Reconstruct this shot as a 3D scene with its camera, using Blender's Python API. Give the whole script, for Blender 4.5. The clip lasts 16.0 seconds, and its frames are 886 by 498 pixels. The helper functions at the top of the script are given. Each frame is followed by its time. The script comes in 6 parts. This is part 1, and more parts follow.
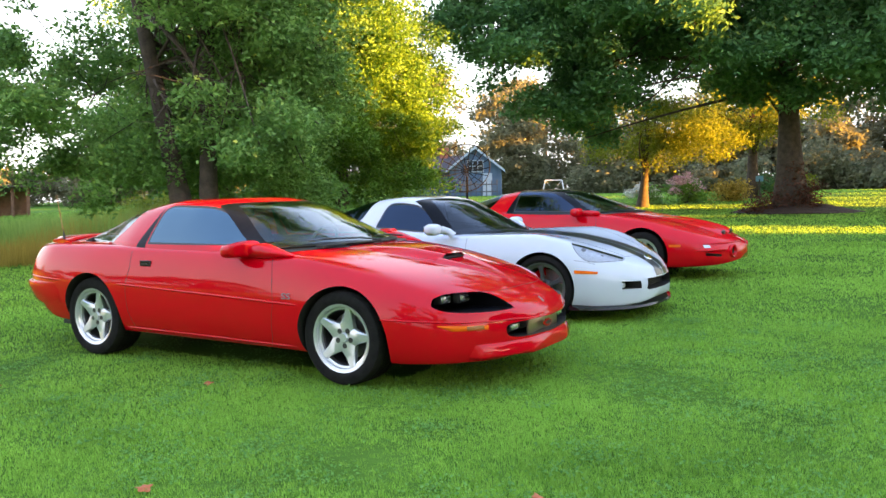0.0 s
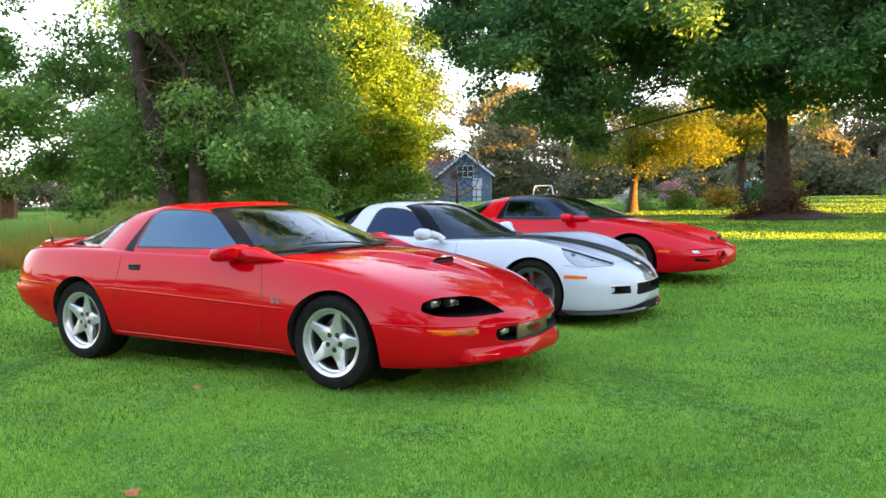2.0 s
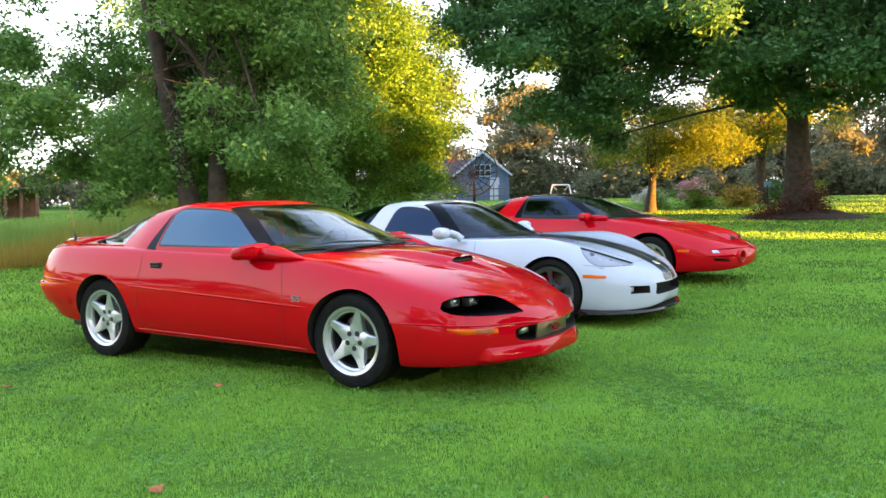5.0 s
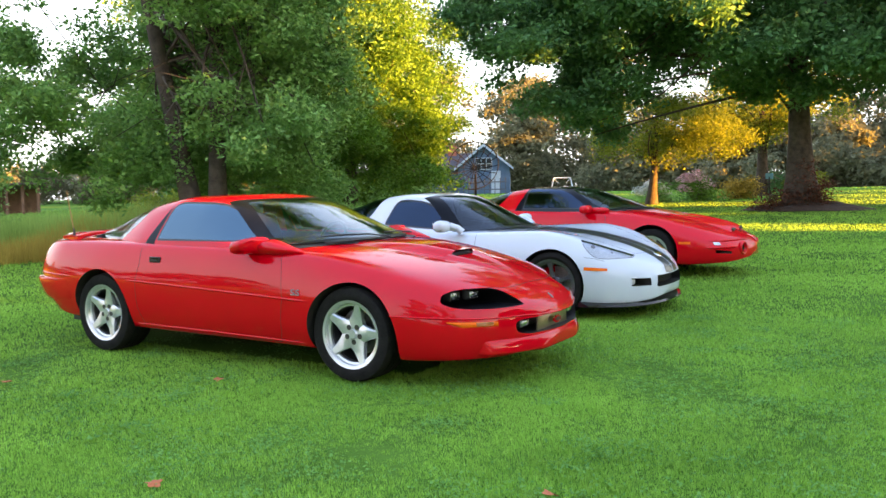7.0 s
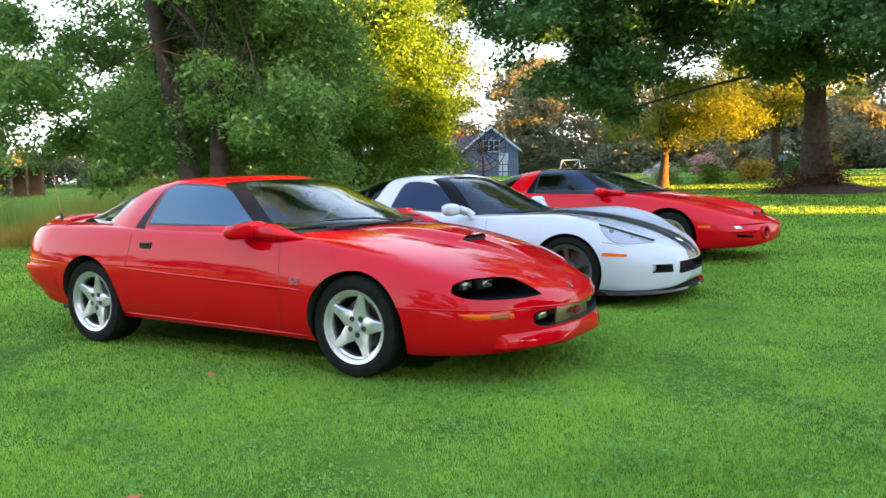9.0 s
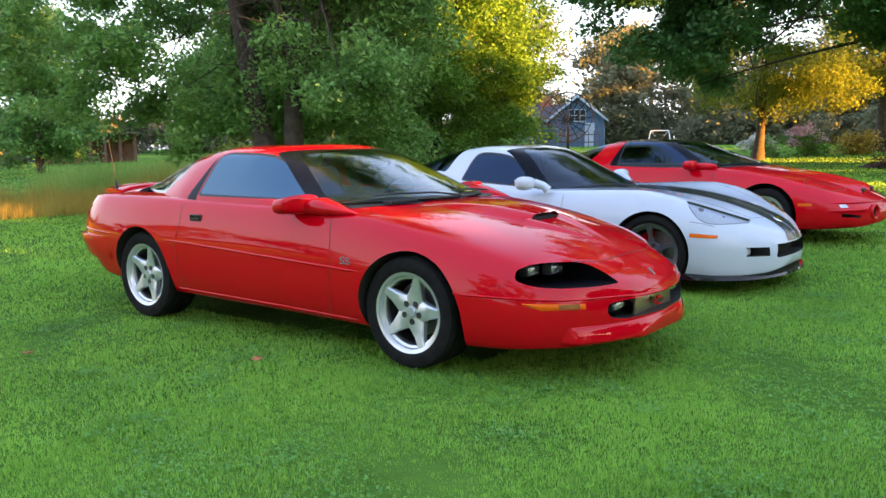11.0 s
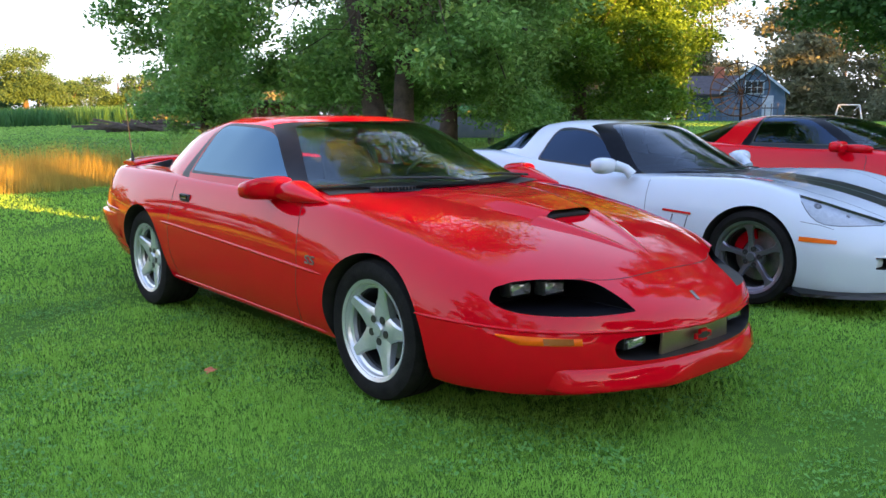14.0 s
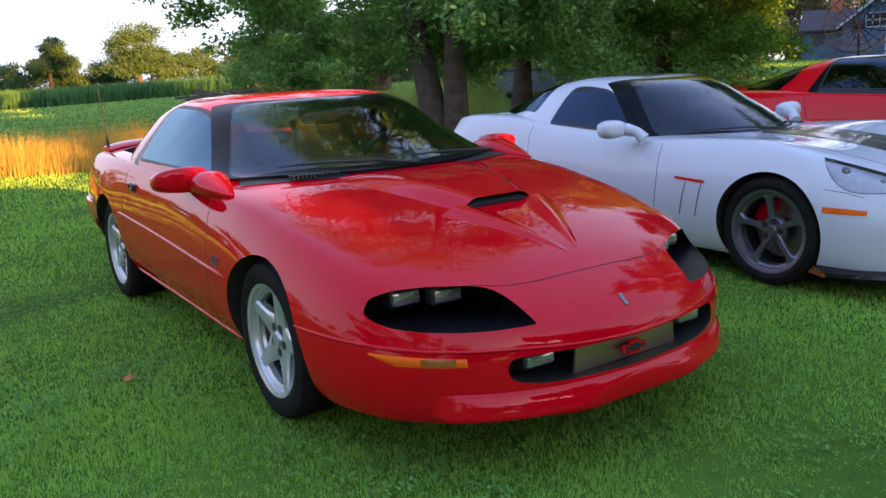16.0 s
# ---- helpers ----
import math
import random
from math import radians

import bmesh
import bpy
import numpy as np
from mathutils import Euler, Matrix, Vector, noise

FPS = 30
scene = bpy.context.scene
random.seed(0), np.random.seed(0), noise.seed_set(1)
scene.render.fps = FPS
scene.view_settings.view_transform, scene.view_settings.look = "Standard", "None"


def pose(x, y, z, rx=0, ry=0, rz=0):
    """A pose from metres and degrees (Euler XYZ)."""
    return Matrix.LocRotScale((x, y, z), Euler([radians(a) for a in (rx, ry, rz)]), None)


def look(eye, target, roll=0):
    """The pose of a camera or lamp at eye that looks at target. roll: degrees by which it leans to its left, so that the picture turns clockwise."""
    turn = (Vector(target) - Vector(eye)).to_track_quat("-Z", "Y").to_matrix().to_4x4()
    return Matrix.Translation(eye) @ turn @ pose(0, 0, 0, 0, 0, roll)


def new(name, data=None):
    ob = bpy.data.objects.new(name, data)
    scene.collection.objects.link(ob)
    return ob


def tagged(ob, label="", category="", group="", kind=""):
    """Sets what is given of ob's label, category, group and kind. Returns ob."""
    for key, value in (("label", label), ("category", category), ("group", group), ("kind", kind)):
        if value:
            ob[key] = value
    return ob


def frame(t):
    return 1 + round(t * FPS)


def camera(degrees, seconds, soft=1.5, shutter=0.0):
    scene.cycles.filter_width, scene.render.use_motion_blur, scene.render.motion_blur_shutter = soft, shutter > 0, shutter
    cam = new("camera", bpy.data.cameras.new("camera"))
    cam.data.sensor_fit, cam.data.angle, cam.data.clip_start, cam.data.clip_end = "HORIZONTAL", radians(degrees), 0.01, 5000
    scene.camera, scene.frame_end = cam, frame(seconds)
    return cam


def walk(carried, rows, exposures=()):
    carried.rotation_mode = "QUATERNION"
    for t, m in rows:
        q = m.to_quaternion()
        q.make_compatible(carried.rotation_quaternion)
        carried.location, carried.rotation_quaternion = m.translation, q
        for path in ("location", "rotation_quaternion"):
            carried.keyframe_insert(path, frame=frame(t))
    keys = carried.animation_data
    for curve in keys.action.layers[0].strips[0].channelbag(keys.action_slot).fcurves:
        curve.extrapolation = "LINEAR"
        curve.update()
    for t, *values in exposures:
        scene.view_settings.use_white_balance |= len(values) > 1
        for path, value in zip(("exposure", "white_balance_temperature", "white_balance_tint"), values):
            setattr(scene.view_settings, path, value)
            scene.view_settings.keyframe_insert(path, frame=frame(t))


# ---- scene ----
from mathutils.bvhtree import BVHTree

cam = camera(55.7, 16.0)
PATH = [
    (0, (6.02, -5.357, 1.265), (5.002, -3.64, 1.143), -0.9),
    (0.5, (6.015, -5.351, 1.268), (5.006, -3.629, 1.148), -0.8),
    (1, (6.021, -5.36, 1.266), (5.019, -3.633, 1.152), -0.8),
    (1.5, (6.02, -5.363, 1.264), (5.023, -3.633, 1.154), -0.8),
    (2, (6.019, -5.361, 1.259), (5.022, -3.631, 1.149), -0.7),
    (2.5, (6.016, -5.368, 1.262), (5.017, -3.64, 1.151), -0.6),
    (3, (6.017, -5.368, 1.26), (5.012, -3.642, 1.151), -0.6),
    (3.5, (6.011, -5.368, 1.258), (5.001, -3.645, 1.15), -0.5),
    (4, (6.009, -5.381, 1.261), (4.99, -3.664, 1.152), -0.5),
    (6.5, (6.01, -5.368, 1.257), (4.973, -3.662, 1.137), -0.8),
    (7, (6.007, -5.35, 1.254), (4.972, -3.643, 1.127), -0.9),
    (7.5, (5.982, -5.286, 1.25), (4.947, -3.58, 1.115), -0.9),
    (8, (5.922, -5.144, 1.247), (4.885, -3.44, 1.102), -0.8),
    (8.2, (5.897, -5.084, 1.246), (4.857, -3.381, 1.095), -0.8),
    (10.3, (5.594, -4.768, 1.237), (4.52, -3.093, 1.04), -0.7),
    (10.5, (5.604, -4.671, 1.25), (4.516, -3.006, 1.042), -0.4),
    (11, (5.569, -4.483, 1.251), (4.361, -2.906, 1.014), -0.4),
    (11.5, (5.525, -4.227, 1.268), (4.302, -2.665, 1.013), 0.1),
    (12, (5.554, -3.971, 1.253), (4.218, -2.509, 0.977), 0.1),
    (12.5, (5.594, -3.715, 1.259), (4.195, -2.314, 0.976), 0.1),
    (13, (5.501, -3.467, 1.257), (4.102, -2.067, 0.966), 0.8),
    (13.5, (5.472, -3.277, 1.27), (4.07, -1.882, 0.971), 0.8),
    (14, (5.543, -3.071, 1.271), (4.052, -1.773, 0.966), 0.5),
    (14.5, (5.654, -2.871, 1.288), (4.113, -1.635, 0.97), 0.3),
    (15, (5.606, -2.618, 1.291), (4.073, -1.399, 0.89), 0.3),
    (15.5, (5.582, -2.365, 1.337), (4.03, -1.171, 0.928), -2.9),
    (16, (5.659, -2.08, 1.344), (4.022, -1.005, 0.939), -2.5),
]
walk(cam, [(t, look(eye, target, roll)) for t, eye, target, roll in PATH],
     [(0, 3.60, 6500, 10), (8, 3.58, 6500, 10), (10.5, 3.47, 6250, 10), (11.5, 3.26, 6000, 12), (12.0, 3.38, 5900, 11), (12.5, 2.92, 5850, 11), (13.0, 2.89, 5850, 11), (13.5, 3.27, 5850, 11), (14.0, 3.19, 5850, 12), (14.5, 2.90, 5850, 15), (15.0, 3.44, 5850, 16), (15.5, 3.13, 5850, 18), (16, 2.72, 5750, 20)])

# ---- light ----
SUN = Vector((1.0, 0.12, 0.15)).normalized()
world = bpy.data.worlds.new("world")
scene.world = world
world.use_nodes = True
wn = world.node_tree
sky = wn.nodes.new("ShaderNodeTexSky")
sky.sky_type, sky.sun_disc = "NISHITA", False
sky.sun_elevation, sky.sun_rotation = math.asin(SUN.z), math.atan2(SUN.x, SUN.y)
sky.air_density, sky.dust_density, sky.ozone_density = 1.0, 3.0, 1.0
pale = wn.nodes.new("ShaderNodeMix")
pale.data_type = "RGBA"
pale.inputs[0].default_value = 0.55
# pale haze near the horizon, a deeper blue overhead
up = wn.nodes.new("ShaderNodeSeparateXYZ")
wn.links.new(wn.nodes.new("ShaderNodeTexCoord").outputs["Generated"], up.inputs[0])
height = wn.nodes.new("ShaderNodeMapRange")
height.interpolation_type = "SMOOTHSTEP"
height.inputs["From Min"].default_value, height.inputs["From Max"].default_value = 0.05, 0.85
wn.links.new(up.outputs["Z"], height.inputs["Value"])
haze = wn.nodes.new("ShaderNodeMix")
haze.data_type = "RGBA"
haze.inputs[6].default_value, haze.inputs[7].default_value = (9.9, 9.7, 10.0, 1), (4.2, 5.6, 9.0, 1)
wn.links.new(height.outputs["Result"], haze.inputs[0])
wn.links.new(haze.outputs[2], pale.inputs[7])
wn.links.new(sky.outputs[0], pale.inputs[6])
wn.links.new(pale.outputs[2], wn.nodes["Background"].inputs[0])
wn.nodes["Background"].inputs[1].default_value = 0.037
sun_data = bpy.data.lights.new("sun", "SUN")
sun_data.energy, sun_data.angle, sun_data.color = 4.9, radians(0.6), (1.0, 0.43, 0.06)
sun = new("sun", sun_data)
sun.matrix_world = look(SUN * 100, (0, 0, 0))

# ---- materials ----
def node_mat(name):
    m = bpy.data.materials.new(name)
    m.use_nodes = True
    return m, m.node_tree.nodes, m.node_tree.links, m.node_tree.nodes["Principled BSDF"]


def ramp(N, L, fac, stops):
    r = N.new("ShaderNodeValToRGB")
    while len(r.color_ramp.elements) < len(stops):
        r.color_ramp.elements.new(0.5)
    for e, (p, c) in zip(r.color_ramp.elements, stops):
        e.position, e.color = p, (*c, 1)
    L.new(fac, r.inputs[0])
    return r


def surface(name, a, b, scale=8.0, rough=0.6, metal=0.0, bump=0.0, fine=120.0, coat=0.0, island=0.0, through_light=0.0, spec=0.5, grain=0.5):
    """Two tones mixed by noise at two scales; island: how much separate pieces differ."""
    m, N, L, P = node_mat(name)
    co = N.new("ShaderNodeTexCoord")
    n1, n2 = N.new("ShaderNodeTexNoise"), N.new("ShaderNodeTexNoise")
    n1.inputs["Scale"].default_value, n1.inputs["Detail"].default_value = scale, 5
    n2.inputs["Scale"].default_value, n2.inputs["Detail"].default_value = fine, 3
    L.new(co.outputs["Object"], n1.inputs["Vector"])
    L.new(co.outputs["Object"], n2.inputs["Vector"])
    add = N.new("ShaderNodeMath")
    add.operation = "MULTIPLY_ADD"
    L.new(n2.outputs[0], add.inputs[0])
    add.inputs[1].default_value = grain
    L.new(n1.outputs[0], add.inputs[2])
    fac = add.outputs[0]
    if island:
        g = N.new("ShaderNodeNewGeometry")
        k = N.new("ShaderNodeMath")
        k.operation = "MULTIPLY_ADD"
        L.new(g.outputs["Random Per Island"], k.inputs[0])
        k.inputs[1].default_value = island
        L.new(fac, k.inputs[2])
        fit = N.new("ShaderNodeMath")
        fit.operation = "MULTIPLY"
        fit.inputs[1].default_value = 0.62
        L.new(k.outputs[0], fit.inputs[0])
        fac = fit.outputs[0]
    r = ramp(N, L, fac, [(0.32, a), (0.80, b)] if island else [(0.45, a), (0.98, b)])
    L.new(r.outputs[0], P.inputs["Base Color"])
    P.inputs["Roughness"].default_value, P.inputs["Metallic"].default_value = rough, metal
    P.inputs["Coat Weight"].default_value = coat
    P.inputs["Coat Roughness"].default_value = 0.03
    P.inputs["Specular IOR Level"].default_value = spec
    if bump:
        bp = N.new("ShaderNodeBump")
        bp.inputs["Strength"].default_value, bp.inputs["Distance"].default_value = bump, 0.02
        L.new(fac, bp.inputs["Height"])
        L.new(bp.outputs[0], P.inputs["Normal"])
    if through_light:
        t = N.new("ShaderNodeBsdfTranslucent")
        L.new(r.outputs[0], t.inputs[0])
        mx = N.new("ShaderNodeMixShader")
        mx.inputs[0].default_value = through_light
        L.new(P.outputs[0], mx.inputs[1])
        L.new(t.outputs[0], mx.inputs[2])
        L.new(mx.outputs[0], N["Material Output"].inputs[0])
    return m


def pane(name, tint, ior=1.5, film=(1, 1, 1)):
    """Tinted sheet glass: clear through, with a mirror film by the angle."""
    m, N, L, P = node_mat(name)
    N.remove(P)
    tr, gl, fr, mx = (N.new(k) for k in ("ShaderNodeBsdfTransparent", "ShaderNodeBsdfGlossy", "ShaderNodeFresnel", "ShaderNodeMixShader"))
    tr.inputs[0].default_value = (*tint, 1)
    gl.inputs["Color"].default_value = (*film, 1)
    gl.inputs["Roughness"].default_value = 0.01
    fr.inputs[0].default_value = ior
    L.new(fr.outputs[0], mx.inputs[0])
    L.new(tr.outputs[0], mx.inputs[1])
    L.new(gl.outputs[0], mx.inputs[2])
    L.new(mx.outputs[0], N["Material Output"].inputs[0])
    return m


def clear_pane(name, tint, facing):
    """Thin see-through glass: a little gloss head on, rising steeply at a glancing angle."""
    m, N, L, P = node_mat(name)
    N.remove(P)
    tr, gl, lw, mx = (N.new(k) for k in ("ShaderNodeBsdfTransparent", "ShaderNodeBsdfGlossy", "ShaderNodeLayerWeight", "ShaderNodeMixShader"))
    tr.inputs[0].default_value = (*tint, 1)
    gl.inputs["Color"].default_value = (0.90, 0.96, 1.0, 1)
    gl.inputs["Roughness"].default_value = 0.008
    lw.inputs["Blend"].default_value = 0.5
    steep, gloss = N.new("ShaderNodeMath"), N.new("ShaderNodeMath")
    steep.operation, gloss.operation = "POWER", "MULTIPLY_ADD"
    steep.inputs[1].default_value = 5.0
    gloss.inputs[1].default_value, gloss.inputs[2].default_value = 1 - facing, facing
    L.new(lw.outputs["Facing"], steep.inputs[0])
    L.new(steep.outputs[0], gloss.inputs[0])
    L.new(gloss.outputs[0], mx.inputs[0])
    L.new(tr.outputs[0], mx.inputs[1])
    L.new(gl.outputs[0], mx.inputs[2])
    L.new(mx.outputs[0], N["Material Output"].inputs[0])
    return m


def paint(name, a, b, coat=1.0):
    m = surface(name, a, b, scale=1.2, rough=0.5, fine=900.0, coat=coat, spec=0.0)
    m.node_tree.nodes["Principled BSDF"].inputs["Coat IOR"].default_value = 1.39
    m.node_tree.nodes["Principled BSDF"].inputs["Coat Roughness"].default_value = 0.004
    return m


RED = paint("red_paint", (0.54, 0.0005, 0.008), (0.60, 0.0009, 0.010), 1.0)
RED2 = paint("bright_red_paint", (0.60, 0.0010, 0.010), (0.66, 0.002, 0.012), 1.0)
WHITE = paint("white_paint", (0.57, 0.62, 0.68), (0.63, 0.68, 0.74))
BLACKP = paint("black_paint", (0.008, 0.008, 0.009), (0.016, 0.016, 0.018))
GREYP = surface("dark_grey_stripe", (0.022, 0.023, 0.026), (0.035, 0.036, 0.040), 2, 0.30, coat=0.7)
TRIM = surface("black_plastic", (0.010, 0.010, 0.011), (0.022, 0.022, 0.023), 20, 0.5)
PILLAR = surface("gloss_black", (0.003, 0.004, 0.006), (0.006, 0.007, 0.010), 20, 0.30, spec=0.10)
POCKET = surface("lamp_pocket_black", (0.003, 0.003, 0.004), (0.006, 0.006, 0.008), 20, 0.40, spec=0.12)
WELL = surface("wheel_well", (0.006, 0.006, 0.006), (0.016, 0.015, 0.013), 10, 0.85)
CABIN = surface("cabin_grey", (0.016, 0.016, 0.017), (0.030, 0.031, 0.033), 14, 0.8, bump=0.1)
SEAT = surface("seat_cloth", (0.06, 0.06, 0.063), (0.10, 0.10, 0.105), 30, 0.9, bump=0.2)
GLASS = clear_pane("tinted_glass", (0.72, 0.77, 0.76), 0.032)
SIDEGLASS = pane("dark_tinted_glass", (0.12, 0.15, 0.17), 2.4, (0.52, 0.78, 0.94))
NAVYGLASS = pane("navy_tinted_glass", (0.05, 0.07, 0.11), 1.65, (0.50, 0.68, 1.0))
DARKGLASS = clear_pane("deep_tinted_glass", (0.46, 0.50, 0.56), 0.040)
BOWL = surface("pale_lamp_bowl", (0.58, 0.60, 0.63), (0.74, 0.76, 0.78), 40, 0.25, coat=0.6)
CLEAR = pane("clear_lens", (0.88, 0.90, 0.92))
RUBBER = surface("tyre_rubber", (0.008, 0.008, 0.008), (0.019, 0.018, 0.017), 15, 0.8, bump=0.15, spec=0.1)
ALLOY = surface("silver_alloy", (0.52, 0.54, 0.57), (0.66, 0.68, 0.71), 10, 0.26, metal=0.6)
GUN = surface("gunmetal_alloy", (0.15, 0.15, 0.185), (0.24, 0.24, 0.28), 10, 0.28, metal=0.7)
STEEL = surface("brake_steel", (0.20, 0.20, 0.20), (0.34, 0.33, 0.32), 20, 0.4, metal=0.9)
CHROME = surface("chrome", (0.80, 0.80, 0.80), (0.88, 0.88, 0.88), 10, 0.06, metal=1.0)
BRONZE = surface("smoked_grille_panel", (0.32, 0.245, 0.165), (0.40, 0.31, 0.215), 6, 0.32, metal=0.85)
LENS = surface("headlamp_glass", (0.22, 0.23, 0.23), (0.62, 0.63, 0.63), 34, 0.16, metal=0.75, coat=1.0)
DARKAMBER = surface("dark_amber_lens", (0.26, 0.07, 0.006), (0.34, 0.10, 0.010), 40, 0.25, coat=0.8)
AMBER = surface("amber_lens", (0.78, 0.12, 0.003), (0.86, 0.17, 0.005), 12, 0.3, spec=0.15)
LAMP = surface("lamp_glass", (0.30, 0.31, 0.31), (0.60, 0.61, 0.60), 90, 0.15, metal=0.6, coat=1.0)
REDLENS = surface("red_lens", (0.45, 0.01, 0.01), (0.60, 0.015, 0.015), 60, 0.2, coat=0.8)
BARK = surface("bark", (0.030, 0.022, 0.018), (0.105, 0.078, 0.060), 7, 0.95, bump=0.9, fine=45)
LAWN = surface("lawn_soil", (0.040, 0.092, 0.014), (0.100, 0.205, 0.027), 0.9, 0.95, bump=0.6, fine=55, spec=0.04)
BLADE = surface("grass_blade", (0.114, 0.250, 0.032), (0.365, 0.63, 0.102), 0.7, 0.7, fine=22, island=0.32, through_light=0.42, spec=0.06, grain=0.85)
LEAF = surface("green_leaf", (0.068, 0.165, 0.042), (0.29, 0.50, 0.13), 1.1, 0.5, fine=5, island=0.45, through_light=0.35, spec=0.25)
LEAF2 = surface("bright_green_leaf", (0.050, 0.140, 0.020), (0.20, 0.37, 0.052), 0.9, 0.5, fine=5, island=0.45, through_light=0.42, spec=0.25)
LEAF3 = surface("maple_leaf", (0.040, 0.120, 0.046), (0.155, 0.33, 0.105), 0.6, 0.5, fine=4, island=0.45, through_light=0.38, spec=0.25)
# yellow-green plants, and foliage whose sunlight is put into the leaf colour
LEAFY = surface("sunlit_and_yellow_green_leaf", (0.12, 0.18, 0.020), (0.28, 0.33, 0.040), 0.5, 0.6, fine=4, island=0.6, through_light=0.45, spec=0.2)
# far foliage: distance haze is put into this pale, greyed olive
PINE = surface("hazy_far_green", (0.115, 0.13, 0.075), (0.25, 0.25, 0.14), 0.4, 0.8, fine=4, island=0.5, through_light=0.45, spec=0.1)
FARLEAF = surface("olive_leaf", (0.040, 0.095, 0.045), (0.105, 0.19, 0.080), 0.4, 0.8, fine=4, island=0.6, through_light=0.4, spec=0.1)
# dry tan grass; in the meadow its gold also carries the low sunlight
DRY_SUNLIT = surface("dry_and_sunlit_grass", (0.25, 0.18, 0.035), (0.50, 0.38, 0.080), 0.5, 0.8, fine=5, island=0.6, through_light=0.35, spec=0.2)
TALL = surface("tall_green_grass", (0.16, 0.27, 0.055), (0.36, 0.49, 0.12), 0.5, 0.8, fine=5, island=0.6, through_light=0.35, spec=0.2)
FIELD = surface("field_grass", (0.20, 0.36, 0.072), (0.27, 0.45, 0.10), 0.3, 0.8, fine=4, island=0.4, through_light=0.3, spec=0.1)
CORN = surface("corn_leaf", (0.030, 0.095, 0.028), (0.075, 0.19, 0.055), 0.3, 0.7, fine=4, island=0.6, through_light=0.3, spec=0.2)


# ---- mesh helpers ----
def mesh(name, verts, faces, mats=(), smooth=False):
    me = bpy.data.meshes.new(name)
    me.from_pydata([tuple(map(float, v)) for v in verts], [], [tuple(map(int, f)) for f in faces])
    for m in mats:
        me.materials.append(m)
    if smooth:
        me.polygons.foreach_set("use_smooth", np.ones(len(me.polygons), bool))
    me.update()
    return me


def part(name, me, material, parent, label="", sharp=None):
    """Links a mesh or bmesh as one object under a thing or a part."""
    if isinstance(me, bmesh.types.BMesh):
        bm, me = me, bpy.data.meshes.new(name)
        bmesh.ops.recalc_face_normals(bm, faces=bm.faces)
        bm.to_mesh(me)
        bm.free()
    if material and not me.materials:
        me.materials.append(material)
    if sharp is not None:
        me.polygons.foreach_set("use_smooth", np.ones(len(me.polygons), bool))
        me.set_sharp_from_angle(angle=radians(sharp))
    ob = new(name, me)
    ob.parent = parent
    return tagged(ob, label)


def empty(name, m, label, category, group=""):
    ob = new(name)
    ob.empty_display_size = 0.2
    ob.matrix_world = m
    return tagged(ob, label, category, group)


def block(x0, x1, y0, y1, z0, z1, bevel=0.0, seg=2):
    bm = bmesh.new()
    bmesh.ops.create_cube(bm, size=1)
    for v in bm.verts:
        v.co = ((x0 + x1) / 2 + v.co.x * (x1 - x0), (y0 + y1) / 2 + v.co.y * (y1 - y0), (z0 + z1) / 2 + v.co.z * (z1 - z0))
    if bevel:
        bmesh.ops.bevel(bm, geom=bm.edges[:], offset=bevel, segments=seg, profile=0.5, affect="EDGES")
    return bm


def prism(poly, axis, a, b, bevel=0.0):
    """A polygon pushed along an axis: 'x' takes (y, z), 'y' takes (x, z), 'z' takes (x, y)."""
    put = {"x": lambda p, d: (d, p[0], p[1]), "y": lambda p, d: (p[0], d, p[1]), "z": lambda p, d: (p[0], p[1], d)}[axis]
    bm = bmesh.new()
    lo = [bm.verts.new(put(p, a)) for p in poly]
    hi = [bm.verts.new(put(p, b)) for p in poly]
    n = len(poly)
    bm.faces.new(lo[::-1])
    bm.faces.new(hi)
    for i in range(n):
        bm.faces.new((lo[i], lo[(i + 1) % n], hi[(i + 1) % n], hi[i]))
    bmesh.ops.recalc_face_normals(bm, faces=bm.faces)
    if bevel:
        bmesh.ops.bevel(bm, geom=bm.edges[:], offset=bevel, segments=2, profile=0.5, affect="EDGES")
    return bm


def lathe(profile, n=48, axis="y", closed=False):
    """Turns (radius, along) points round an axis."""
    bm = bmesh.new()
    rings = []
    for r, w in profile:
        ring = []
        for i in range(n):
            a = 2 * math.pi * i / n
            c, s = r * math.cos(a), r * math.sin(a)
            ring.append(bm.verts.new({"y": (c, w, s), "z": (c, s, w), "x": (w, c, s)}[axis]))
        rings.append(ring)
    pairs = list(zip(rings, rings[1:])) + ([(rings[-1], rings[0])] if closed else [])
    for p, q in pairs:
        for i in range(n):
            bm.faces.new((p[i], p[(i + 1) % n], q[(i + 1) % n], q[i]))
    if not closed:
        for ring in (rings[0], rings[-1]):
            if profile[rings.index(ring)][0] > 1e-4:
                bm.faces.new(ring)
    bmesh.ops.remove_doubles(bm, verts=bm.verts, dist=1e-5)
    bmesh.ops.recalc_face_normals(bm, faces=bm.faces)
    return bm


